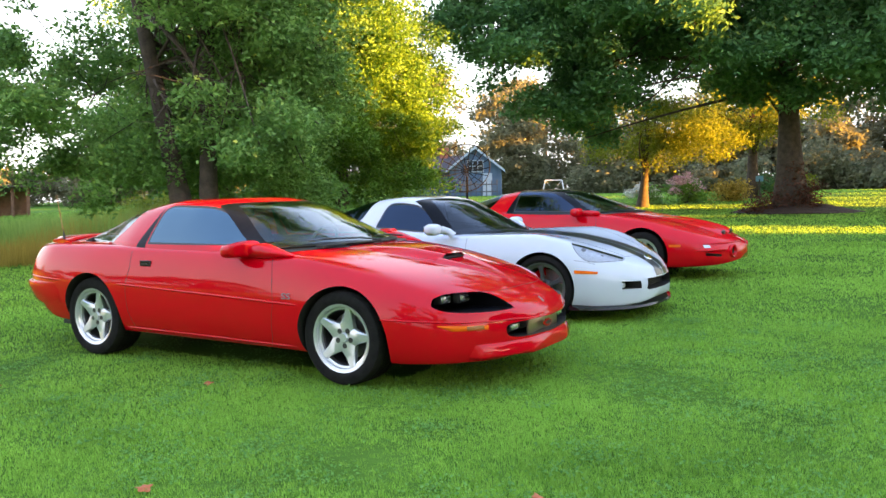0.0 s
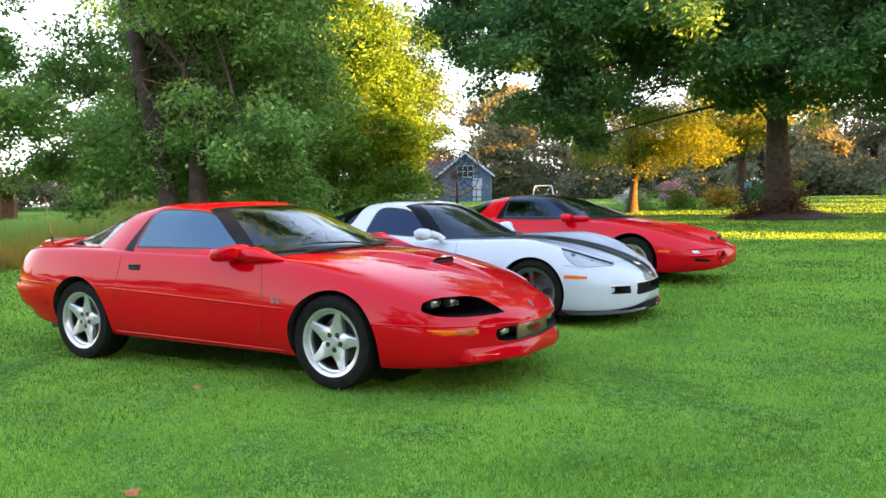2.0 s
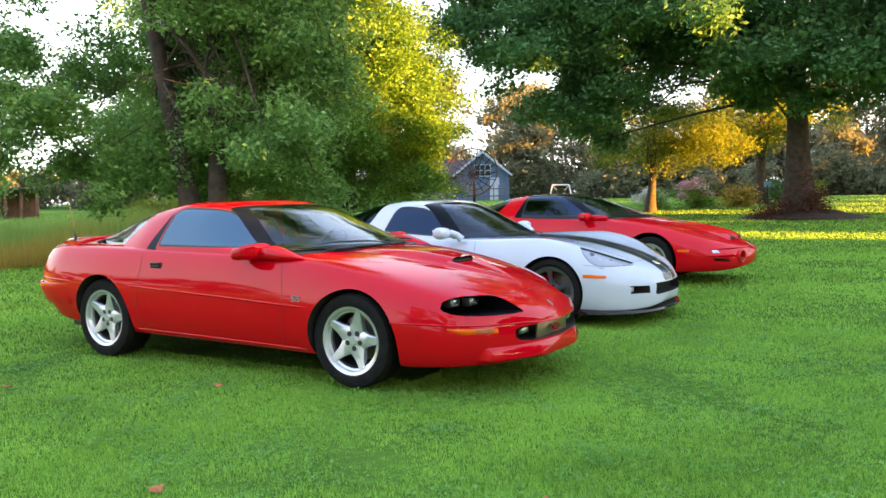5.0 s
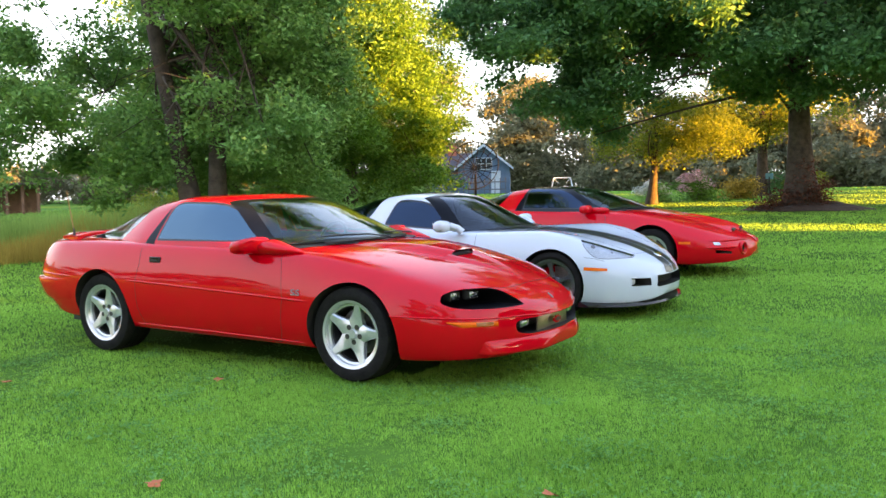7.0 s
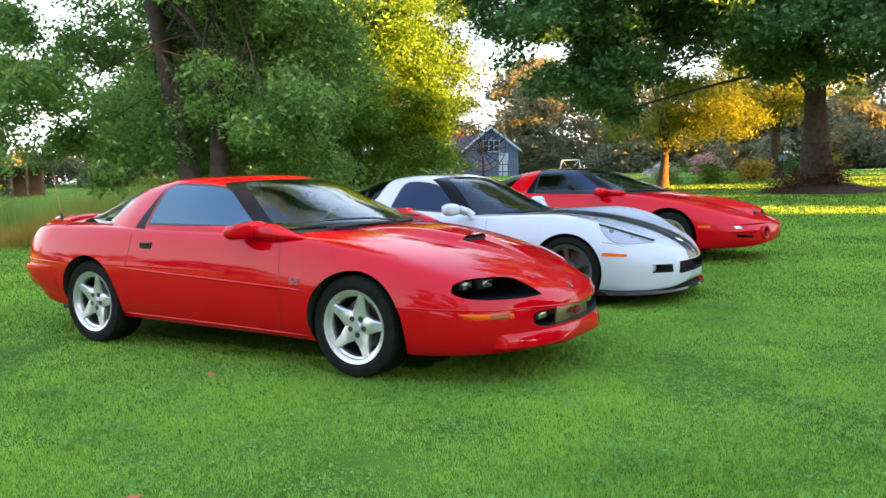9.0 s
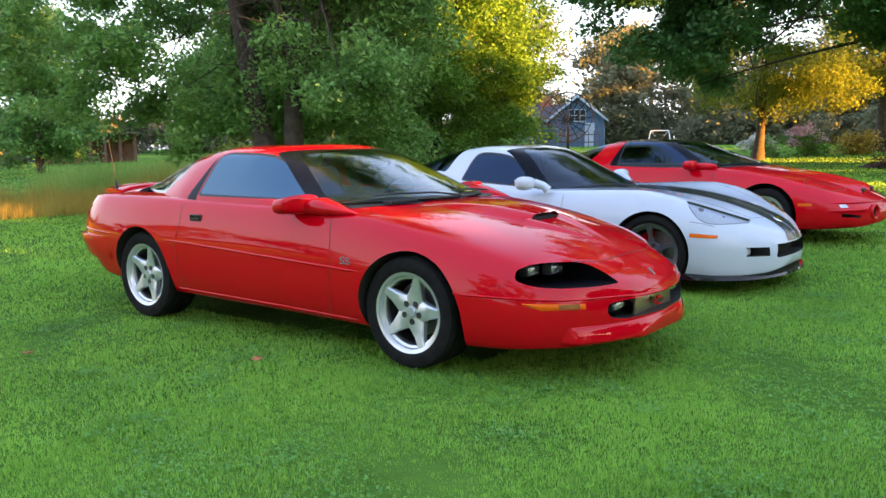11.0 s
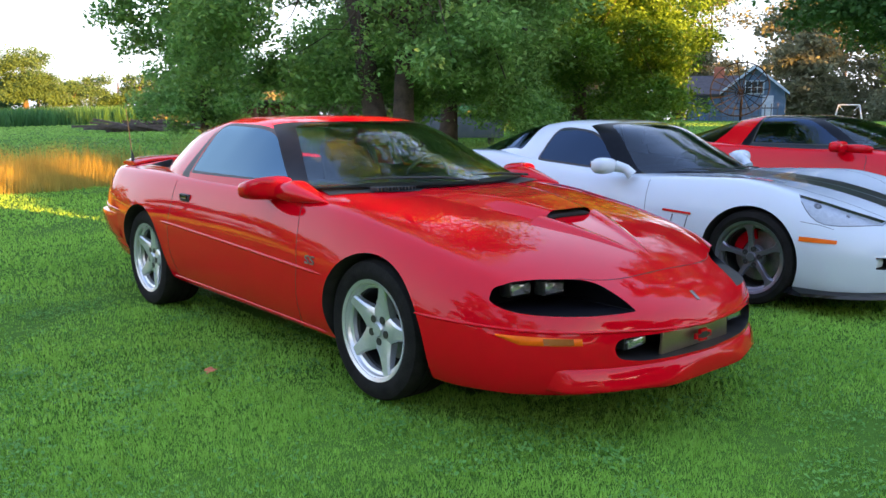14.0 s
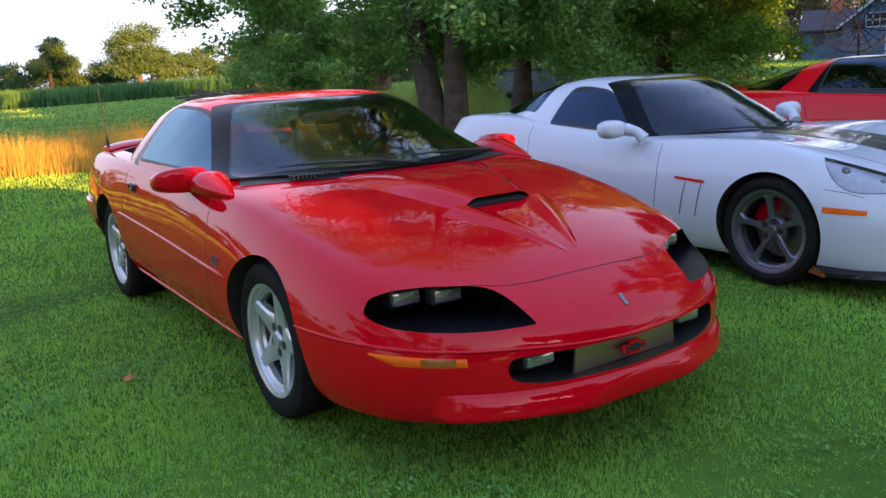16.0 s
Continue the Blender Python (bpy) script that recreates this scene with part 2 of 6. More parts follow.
def tube(points, radii, n=8):
    """A tapered tube along points."""
    bm = bmesh.new()
    pts = [Vector(p) for p in points]
    rings = []
    for i, p in enumerate(pts):
        d = (pts[min(i + 1, len(pts) - 1)] - pts[max(i - 1, 0)]).normalized()
        u = d.cross(Vector((0.31, 0.87, 0.11))).normalized()
        v = d.cross(u)
        r = radii[i] if hasattr(radii, "__len__") else radii
        rings.append([bm.verts.new(p + (u * math.cos(a) + v * math.sin(a)) * r) for a in (2 * math.pi * k / n for k in range(n))])
    for p, q in zip(rings, rings[1:]):
        for k in range(n):
            bm.faces.new((p[k], p[(k + 1) % n], q[(k + 1) % n], q[k]))
    bm.faces.new(rings[0])
    bm.faces.new(rings[-1])
    bmesh.ops.recalc_face_normals(bm, faces=bm.faces)
    return bm


def spl(*knots):
    """A smooth curve through (x, value) knots."""
    k = np.array(knots, float)
    x, y = k[:, 0], k[:, 1]
    d = np.diff(y) / np.diff(x)
    m = np.r_[d[0], np.where(d[1:] * d[:-1] <= 0, 0, 2 * d[1:] * d[:-1] / np.where(d[1:] + d[:-1] == 0, 1, d[1:] + d[:-1])), d[-1]]

    def f(t):
        t = np.clip(np.asarray(t, float), x[0], x[-1])
        i = np.clip(np.searchsorted(x, t) - 1, 0, len(x) - 2)
        h = x[i + 1] - x[i]
        s = (t - x[i]) / h
        return (2 * s**3 - 3 * s**2 + 1) * y[i] + (s**3 - 2 * s**2 + s) * h * m[i] + (3 * s**2 - 2 * s**3) * y[i + 1] + (s**3 - s**2) * h * m[i + 1]

    return f


# ---- car bodies ----
def section(W, Wb, zb, zs, Ws, zt, q, per=5):
    """One cross section of a body, as a closed smooth loop of (y, z)."""
    H = zs - zb
    half = [(0, zb), (0.55 * Wb, zb), (0.97 * Wb, zb), (Wb, zb + 0.01), (Wb + 0.75 * (W - Wb), zb + 0.20 * H), (W, zb + 0.42 * H), (W, zb + 0.60 * H),
            (W - 0.3 * (W - Ws), zb + 0.80 * H), (Ws + 0.1 * (W - Ws), zs - 0.03 * H), (Ws - 0.03, zs + 0.3 * (zt - zs) * q), (0.72 * Ws, zs + (zt - zs) * (0.35 + 0.4 * q)),
            (0.38 * Ws, zs + (zt - zs) * 0.92), (0, zt)]
    loop = np.array(half + [(-y, z) for y, z in half[-2:0:-1]])
    n = len(loop)
    out = []
    for i in range(n):
        p = [loop[(i + k - 1) % n] for k in range(4)]
        for s in np.arange(per) / per:
            w = np.array([(1 - s) ** 3, 3 * s**3 - 6 * s**2 + 4, -3 * s**3 + 3 * s**2 + 3 * s + 1, s**3]) / 6
            out.append(sum(a * b for a, b in zip(w, p)))
    return np.array(out)


def hull(c, n=150):
    """A closed body lofted along x from the curves of one car."""
    t = np.linspace(0, 1, n)
    xs = c["x0"] + (c["x1"] - c["x0"]) * (0.40 * t + 0.60 * (0.5 - 0.5 * np.cos(math.pi * t)))
    verts, faces = [], []
    for x in xs:
        for y, z in section(c["W"](x), c["Wb"](x), c["zb"](x), c["zs"](x), c["Ws"](x), c["zt"](x), c["q"](x)):
            verts.append((x, y, z))
    m = len(verts) // n
    for i in range(n - 1):
        for j in range(m):
            k = (j + 1) % m
            faces.append((i * m + j, i * m + k, (i + 1) * m + k, (i + 1) * m + j))
    a, b = len(verts), len(verts) + 1
    first, last = np.array(verts[:m]), np.array(verts[-m:])
    verts += [first.mean(0), last.mean(0)]
    for j in range(m):
        k = (j + 1) % m
        faces += [(a, k, j), (b, (n - 1) * m + j, (n - 1) * m + k)]
    bm = bmesh.new()
    me = mesh("hull", verts, faces)
    bm.from_mesh(me)
    bmesh.ops.recalc_face_normals(bm, faces=bm.faces)
    bm.to_mesh(me)
    bm.free()
    return me


def boolean(me, cutter, op, material=None):
    """The mesh cut by, or cut down to, another."""
    cm = bpy.data.meshes.new("cut")
    cutter.to_mesh(cm)
    if material:
        cm.materials.append(material)
    a, b = bpy.data.objects.new("a", me), bpy.data.objects.new("b", cm)
    for o in (a, b):
        scene.collection.objects.link(o)
    mod = a.modifiers.new("cut", "BOOLEAN")
    mod.operation, mod.object, mod.solver, mod.material_mode = op, b, "EXACT", "TRANSFER"
    dg = bpy.context.evaluated_depsgraph_get()
    out = bpy.data.meshes.new_from_object(a.evaluated_get(dg), depsgraph=dg)
    for o in (a, b):
        bpy.data.objects.remove(o)
    bpy.data.meshes.remove(cm)
    return out


def volume(me):
    bm = bmesh.new()
    bm.from_mesh(me)
    v = bm.calc_volume()
    bm.free()
    return v


def cut(me, cutter, material):
    """Takes the cutter out of the mesh, nudged a hair where the first try takes nothing or too much."""
    before = volume(me)
    for k in range(6):
        out = boolean(me, cutter, "DIFFERENCE", material)
        if 1e-6 < before - volume(out) < 0.6 * before:
            return out
        bmesh.ops.translate(cutter, verts=cutter.verts, vec=(0.0013, 0.0007, 0.0009))
    return out


class Skin:
    """The uncut body, to lay lines on it and to take its smooth normals."""

    def __init__(self, me):
        bm = bmesh.new()
        bm.from_mesh(me)
        bm.normal_update()
        self.normals = [v.normal.copy() for v in bm.verts]
        self.polys = [[v.index for v in f.verts] for f in bm.faces]
        self.co = [v.co.copy() for v in bm.verts]
        self.tree = BVHTree.FromBMesh(bm)
        bm.free()

    def normal(self, f, p):
        ids = self.polys[f]
        ws = [1 / ((self.co[i] - p).length + 1e-4) for i in ids]
        return sum((self.normals[i] * w for i, w in zip(ids, ws)), Vector()).normalized()

    def smooth(self, me):
        me.polygons.foreach_set("use_smooth", np.ones(len(me.polygons), bool))
        out = [None] * len(me.loops)
        cache = {}
        for p in me.polygons:
            for li in p.loop_indices:
                vi = me.loops[li].vertex_index
                if vi not in cache:
                    co = me.vertices[vi].co
                    hit = self.tree.find_nearest(co)
                    cache[vi] = self.normal(hit[2], hit[0]) if hit[3] < 2e-3 else None
                n = cache[vi]
                out[li] = n if n is not None and n.dot(p.normal) > 0.8 else p.normal
        me.normals_split_custom_set(out)
        return me

    def at(self, a, b, axis, side=1):
        """Where a ray from the side ('y': a, b are x, z), from above ('z': x, y) or the front ('x': y, z) meets the skin."""
        o, d = {"y": (Vector((a, 3 * side, b)), Vector((0, -side, 0))), "z": (Vector((a, b, 3)), Vector((0, 0, -1))), "x": (Vector((9, a, b)), Vector((-1, 0, 0)))}[axis]
        co, _, f, _ = self.tree.ray_cast(o, d)
        return (co, self.normal(f, co)) if co else (None, None)

    def ribbon(self, pts, axis, width, side=1, lift=0.0012, step=0.03):
        """A thin strip laid on the skin along points seen from one side."""
        line = []
        for (a0, b0), (a1, b1) in zip(pts, pts[1:]):
            k = max(1, int(math.hypot(a1 - a0, b1 - b0) / step))
            line += [(a0 + (a1 - a0) * i / k, b0 + (b1 - b0) * i / k) for i in range(k)]
        line.append(pts[-1])
        hits = [h for h in (self.at(a, b, axis, side) for a, b in line) if h[0] is not None]
        bm = bmesh.new()
        rows = []
        for i, (co, n) in enumerate(hits):
            d = hits[min(i + 1, len(hits) - 1)][0] - hits[max(i - 1, 0)][0]
            s = d.cross(n).normalized() * width / 2
            rows.append([bm.verts.new(co + s - n * 0.004), bm.verts.new(co + s + n * lift), bm.verts.new(co - s + n * lift), bm.verts.new(co - s - n * 0.004)])
        for p, q in zip(rows, rows[1:]):
            for k in range(4):
                bm.faces.new((p[k], p[(k + 1) % 4], q[(k + 1) % 4], q[k]))
        return bm

    def sheet(self, edge0, edge1, axis, n, m, side=1, lift=0.003):
        """A patch laid on the skin between two edges, each a function of 0..1."""
        bm = bmesh.new()
        rows = []
        for i in range(n + 1):
            p, q = edge0(i / n), edge1(i / n)
            row = []
            for j in range(m + 1):
                co, nn = self.at(p[0] + (q[0] - p[0]) * j / m, p[1] + (q[1] - p[1]) * j / m, axis, side)
                row.append(bm.verts.new(co + nn * (lift(j / m, i / n) if callable(lift) else lift)) if co else None)
            rows.append(row)
        for p, q in zip(rows, rows[1:]):
            for j in range(m):
                four = (p[j], p[j + 1], q[j + 1], q[j])
                if all(four):
                    bm.faces.new(four)
        for v in [v for v in bm.verts if not v.link_faces]:
            bm.verts.remove(v)
        return bm


def shell(ob, thick, offset=-1.0):
    mod = ob.modifiers.new("thickness", "SOLIDIFY")
    mod.thickness, mod.offset = thick, offset
    return ob


def rounded(poly, r):
    """A polygon with its corners turned into arcs of about radius r (one number, or one for each corner)."""
    out, n = [], len(poly)
    for i, p in enumerate(poly):
        k = r[i] if hasattr(r, "__len__") else r
        p, a, b = Vector(p), Vector(poly[i - 1]), Vector(poly[(i + 1) % n])
        da, db = a - p, b - p
        if k < 0.004:
            out.append(tuple(p))
            continue
        s, e = p + da * min(k / da.length, 0.48), p + db * min(k / db.length, 0.48)
        out += [tuple((1 - t) ** 2 * s + 2 * t * (1 - t) * p + t * t * e) for t in (0, 0.25, 0.5, 0.75, 1)]
    return out


def grown(poly, d):
    """A polygon pushed outwards by d along its corners' bisectors."""
    n = len(poly)
    area = sum(poly[i - 1][0] * poly[i][1] - poly[i][0] * poly[i - 1][1] for i in range(n))
    turn = 1 if area > 0 else -1
    out = []
    for i in range(n):
        p = Vector(poly[i])
        u, v = (p - Vector(poly[i - 1])).normalized(), (Vector(poly[(i + 1) % n]) - p).normalized()
        nn = Vector((u.y + v.y, -u.x - v.x)) * turn
        nn.normalize()
        out.append(tuple(p + nn * d / max(0.5, abs(nn.x * u.y - nn.y * u.x))))
    return out


def greenhouse(car, g):
    """Roof, pillars and glass of one car: one smooth shell lofted along x, with the panes cut out of it."""
    ctrl = np.array([(1.07, -0.24), (1.035, -0.12), (1.0, 0.0), (0.945, 0.2), (0.88, 0.4), (0.81, 0.61), (0.735, 0.81), (0.635, 0.935), (0.46, 0.982), (0.23, 1.0), (0.0, 1.005), (-0.23, 1.0)])
    prof = []
    for i in range(len(ctrl) - 3):
        p = ctrl[i : i + 4]
        for t in np.arange(4) / 4:
            w = np.array([(1 - t) ** 3, 3 * t**3 - 6 * t**2 + 4, -3 * t**3 + 3 * t**2 + 3 * t + 1, t**3]) / 6
            prof.append(w @ p)
    prof.append(np.array([0.0, (1.0 + 4 * 1.005 + 1.0) / 6]))
    loop = [(u, h) for u, h in prof] + [(-u, h) for u, h in prof[-2::-1]]
    xs = np.linspace(g["x0"], g["x1"], 90)
    verts = []
    for x in xs:
        w, zb, zc = float(g["w"](x)), float(g["belt"](x)), float(g["top"](x))
        for u, h in loop:
            xx = x - float(g["bow"](x)) * u * u
            verts.append((xx, u * w, zb + h * max(zc - zb, 0.012) - (0.0 if h > 0 else 0.02)))
    m = len(loop)
    faces = [(i * m + j, i * m + j + 1, (i + 1) * m + j + 1, (i + 1) * m + j) for i in range(len(xs) - 1) for j in range(m - 1)]
    sheet = mesh("shell", verts, faces)
    bm = bmesh.new()
    bm.from_mesh(sheet)
    bmesh.ops.recalc_face_normals(bm, faces=bm.faces)
    if sum(f.normal.z for f in bm.faces) < 0:
        bmesh.ops.reverse_faces(bm, faces=bm.faces)
    bm.to_mesh(sheet)
    skin = Skin(sheet)
    low = [v.co - v.normal * 0.009 for v in bm.verts]
    bm.free()
    k = len(verts)
    rim = [j for j in range(m)] + [i * m + m - 1 for i in range(1, len(xs))] + [(len(xs) - 1) * m + j for j in range(m - 2, -1, -1)] + [i * m for i in range(len(xs) - 2, 0, -1)]
    every = [tuple(p.vertices) for p in sheet.polygons]
    every += [tuple(v + k for v in f[::-1]) for f in every]
    every += [(a, b, b + k, a + k) for a, b in zip(rim, rim[1:] + rim[:1])]
    base = mesh("shell", [tuple(v.co) for v in sheet.vertices] + [tuple(v) for v in low], every)
    bm = bmesh.new()
    bm.from_mesh(base)
    bmesh.ops.recalc_face_normals(bm, faces=bm.faces)
    if bm.calc_volume(signed=True) < 0:
        bmesh.ops.reverse_faces(bm, faces=bm.faces)
    bm.to_mesh(base)
    bm.free()

    def finish(name, me, material, label=""):
        me.materials.clear()
        me.materials.append(material)
        me.polygons.foreach_set("material_index", np.zeros(len(me.polygons), np.int32))
        return part(name, skin.smooth(me), None, car, label)

    def opening(base, outer, inner, axis, a, b, names, mats, label):
        """Cuts one pane with its dark surround out of the shell; gives back what is left."""
        edge = boolean(base, prism(outer, axis, a, b), "INTERSECT")
        base = boolean(base, prism(outer, axis, a, b), "DIFFERENCE")
        glass = boolean(edge, prism(inner, axis, a, b), "INTERSECT")
        edge = boolean(edge, prism(inner, axis, a, b), "DIFFERENCE")
        finish(names[0], glass, mats[0], label)
        finish(names[1], edge, mats[1])
        return base

    both = lambda half: [(x, -y) for x, y in half] + [(x, y) for x, y in half[::-1] if y > 0]
    base = opening(base, both(g["front"]), rounded(both(g["front_glass"]), 0.06), "z", 0.5, 1.6, ("windshield", "windshield_surround"), (g.get("front_pane", GLASS), PILLAR), "tinted windshield glass")
    base = opening(base, rounded(both(g["rear"]), 0.05), rounded(both(g["rear_glass"]), 0.04), "z", 0.5, 1.6, ("rear_window", "rear_window_surround"), (g["back_pane"], g["paint"]), "dark rear window glass")
    for s in (1, -1):
        y0, y1 = (0.30, 1.2) if s > 0 else (-1.2, -0.30)
        base = opening(base, rounded(g["side"], g["side_round"]), rounded(grown(g["side"], -0.016), g["side_round"]), "y", y0, y1, ("side_window", "window_trim"), (g["glass"], TRIM), "dark tinted side window")
        if "quarter" in g:
            q = boolean(base, prism(g["quarter"], "y", y0, y1), "INTERSECT")
            base = boolean(base, prism(g["quarter"], "y", y0, y1), "DIFFERENCE")
            finish("pillar", q, PILLAR, "narrow dark pillar behind the door")
    if "sails" in g:
        for s in (1, -1):
            y0, y1 = (0.20, 1.2) if s > 0 else (-1.2, -0.20)
            q = boolean(base, prism(g["sails"], "y", y0, y1), "INTERSECT")
            base = boolean(base, prism(g["sails"], "y", y0, y1), "DIFFERENCE")
            finish("sail_panel", q, g["paint"])
    finish("roof", base, g["roof_paint"])
    return skin


def wheel(car, x, y, R, spec):
    """One wheel at the axle end; y < 0 is the right side of the car."""
    side = -1 if y < 0 else 1
    hw, rr = spec["width"] / 2, spec["rim"]
    rim = part("wheel", lathe([(rr - 0.004, hw - 0.012), (rr + 0.012, hw - 0.006), (rr + 0.014, hw - 0.016), (rr - 0.006, hw - 0.03), (rr - 0.018, hw - 0.045), (rr - 0.026, 0.02), (rr - 0.02, -hw + 0.02), (rr + 0.01, -hw + 0.01),
                                (rr + 0.006, -hw + 0.03), (rr - 0.012, 0.0), (rr - 0.005, hw - 0.04)], 64, closed=True), spec["metal"], car, spec["label"], sharp=40)
    rim.matrix_basis = Matrix.Translation((x, y - side * hw, R)) @ (Matrix.Rotation(math.pi, 4, "Z") if side < 0 else Matrix.Identity(4)) @ Matrix.Rotation(spec["turn"], 4, "Y")
    pr = [(rr + 0.004, -hw + 0.015), (rr + 0.02, -hw + 0.004), (R * 0.85, -hw - 0.004), (R * 0.955, -hw + 0.008), (R * 0.99, -hw + 0.03), (R, -hw + 0.05)]
    for k in (-0.055, 0.0, 0.055):
        pr += [(R, k - 0.006), (R - 0.008, k - 0.004), (R - 0.008, k + 0.004), (R, k + 0.006)]
    pr += [(r, -w) for r, w in pr[5::-1]]
    part("tyre", lathe(pr + [(rr, 0.0)], 64, closed=True), RUBBER, rim, "black rubber tyre", sharp=35)
    face = hw - spec["dish"]
    sp = bmesh.new()
    prof = spec["spoke"]
    rows = []
    for r, w, top, deep in prof:
        rows.append([sp.verts.new(c) for c in ((-w, face + top - deep, r), (-w, face + top - 0.008, r), (-w * 0.72, face + top, r), (w * 0.72, face + top, r), (w, face + top - 0.008, r), (w, face + top - deep, r))])
    for p, q in zip(rows, rows[1:]):
        for k in range(6):
            sp.faces.new((p[k], p[(k + 1) % 6], q[(k + 1) % 6], q[k]))
    sp.faces.new(rows[0])
    sp.faces.new(rows[-1])
    base = part("spoke", sp, spec["metal"], rim, sharp=30)
    for k in range(1, 5):
        o = new("spoke", base.data)
        o.parent = rim
        o.matrix_basis = Matrix.Rotation(2 * math.pi * k / 5, 4, "Y")
    part("hub", lathe([(0.0, face + 0.012), (0.028, face + 0.012), (0.034, face + 0.004), (0.036, face - 0.004), (0.074, face - 0.006), (0.082, face - 0.016), (0.082, face - 0.05), (0.0, face - 0.05)], 40), spec["metal"], rim, "centre hub with cap", sharp=35)
    nut = lathe([(0.0, face + 0.001), (0.010, face + 0.0035), (0.018, face + 0.003), (0.0195, face - 0.012)], 14)
    nut_me = None
    for k in range(5):
        a = 2 * math.pi * (k + 0.5) / 5
        if nut_me is None:
            o = part("lug_nut", nut, TRIM, rim, "dark lug nut", sharp=30)
            nut_me = o.data
        else:
            o = new("lug_nut", nut_me)
            o.parent = rim
        o.matrix_basis = Matrix.Translation((0.056 * math.cos(a), 0, 0.056 * math.sin(a)))
    part("rim_lip", lathe([(rr + 0.006, hw - 0.013), (rr - 0.010, hw - 0.020), (rr - 0.016, hw - 0.034), (rr - 0.030, hw - 0.040), (rr - 0.030, hw - 0.048), (rr + 0.004, hw - 0.046)], 64, closed=True), spec["metal"], rim, "polished stepped rim lip", sharp=25)
    part("brake_disc", lathe([(0.06, -0.006), (spec["disc"], -0.006), (spec["disc"], -0.030), (0.06, -0.030)], 48, closed=True), STEEL, rim, "grey steel brake disc", sharp=30)
    part("wheel_back", lathe([(0.0, -0.05), (rr - 0.03, -0.05), (rr - 0.03, -0.075), (0.0, -0.075)], 40), WELL, rim, "dark wheel interior", sharp=30)
    part("barrel", lathe([(rr - 0.027, face - 0.02), (rr - 0.034, face - 0.03), (rr - 0.034, -0.05), (rr - 0.027, -0.05)], 48, closed=True), TRIM, rim, "dark inner barrel", sharp=30)
    cal = bmesh.new()
    rows = []
    for k in range(9):
        a = radians(20 + 70 * k / 8)
        rows.append([cal.verts.new((r * math.cos(a), w, r * math.sin(a))) for r, w in ((spec["disc"] - 0.055, 0.006), (spec["disc"] + 0.012, 0.006), (spec["disc"] + 0.012, -0.06), (spec["disc"] - 0.055, -0.06))])
    for p, q in zip(rows, rows[1:]):
        for k in range(4):
            cal.faces.new((p[k], p[(k + 1) % 4], q[(k + 1) % 4], q[k]))
    cal.faces.new(rows[0])
    cal.faces.new(rows[-1])
    part("brake_caliper", cal, spec["caliper"], rim, sharp=30)
    return rim


def ovoid(sx, sy, sz, power=2.6, n=20, m=12):
    """A rounded pod, boxier with a higher power."""
    bm = bmesh.new()
    bmesh.ops.create_uvsphere(bm, u_segments=n, v_segments=m, radius=1)
    for v in bm.verts:
        k = sum(abs(c) ** power for c in v.co) ** (-1 / power)
        v.co = Vector((v.co.x * k * sx, v.co.y * k * sy, v.co.z * k * sz))
    return bm


def warp(bm, f):
    for v in bm.verts:
        v.co = f(v.co)
    return bm


def interior(car, seat_x, floor, wheel_at, dash, mirror_at):
    """Seats, dash and steering wheel, seen through the glass."""
    for y in (-0.37, 0.37):
        seat = part("front_seat", warp(block(seat_x - 0.10, seat_x + 0.46, y - 0.24, y + 0.24, floor, floor + 0.2, 0.06, 3), lambda c: c), SEAT, car, "grey bucket seat", sharp=40)
        part("seat_back", warp(block(-0.07, 0.07, y - 0.23, y + 0.23, 0, 0.58, 0.05, 3), lambda c: Vector((c.x + seat_x - 0.10 - 0.36 * c.z, y + (c.y - y) * (1.0 - 0.35 * max(c.z - 0.3, 0)), floor + 0.12 + c.z))), SEAT, seat, sharp=40)
        part("headrest", warp(ovoid(0.055, 0.13, 0.085, 3), lambda c: c + Vector((seat_x - 0.36, y, floor + 0.74))), SEAT, seat, sharp=60)
    x0, x1, z = dash
    part("dashboard", warp(block(x0, x1, -0.66, 0.66, z - 0.3, z, 0.05, 3), lambda c: Vector((c.x - 0.25 * (c.y / 0.7) ** 2, c.y, c.z + 0.02 * math.cos(c.y * 4)))), CABIN, car, "dark grey dashboard", sharp=40)
    ring = bmesh.new()
    rows = []
    for i in range(32):
        a = 2 * math.pi * i / 32
        rows.append([ring.verts.new(((0.18 + 0.014 * math.cos(b)) * math.cos(a), (0.18 + 0.014 * math.cos(b)) * math.sin(a), 0.014 * math.sin(b))) for b in (math.pi * k / 3 for k in range(6))])
    for i in range(32):
        for k in range(6):
            ring.faces.new((rows[i][k], rows[i][(k + 1) % 6], rows[(i + 1) % 32][(k + 1) % 6], rows[(i + 1) % 32][k]))
    sw = part("steering_wheel", ring, TRIM, car, "black steering wheel", sharp=60)
    sw.matrix_basis = Matrix.Translation(wheel_at) @ Matrix.Rotation(radians(-68), 4, "Y")
    part("steering_spokes", block(-0.17, 0.06, -0.05, 0.05, -0.02, 0.015, 0.01), TRIM, sw, sharp=40)
    part("steering_crossbar", block(-0.03, 0.03, -0.17, 0.17, -0.015, 0.012, 0.008), TRIM, sw, sharp=40)
    mir = part("interior_mirror", ovoid(0.02, 0.13, 0.035, 4), TRIM, car, sharp=60)
    mir.matrix_basis = Matrix.Translation(mirror_at)


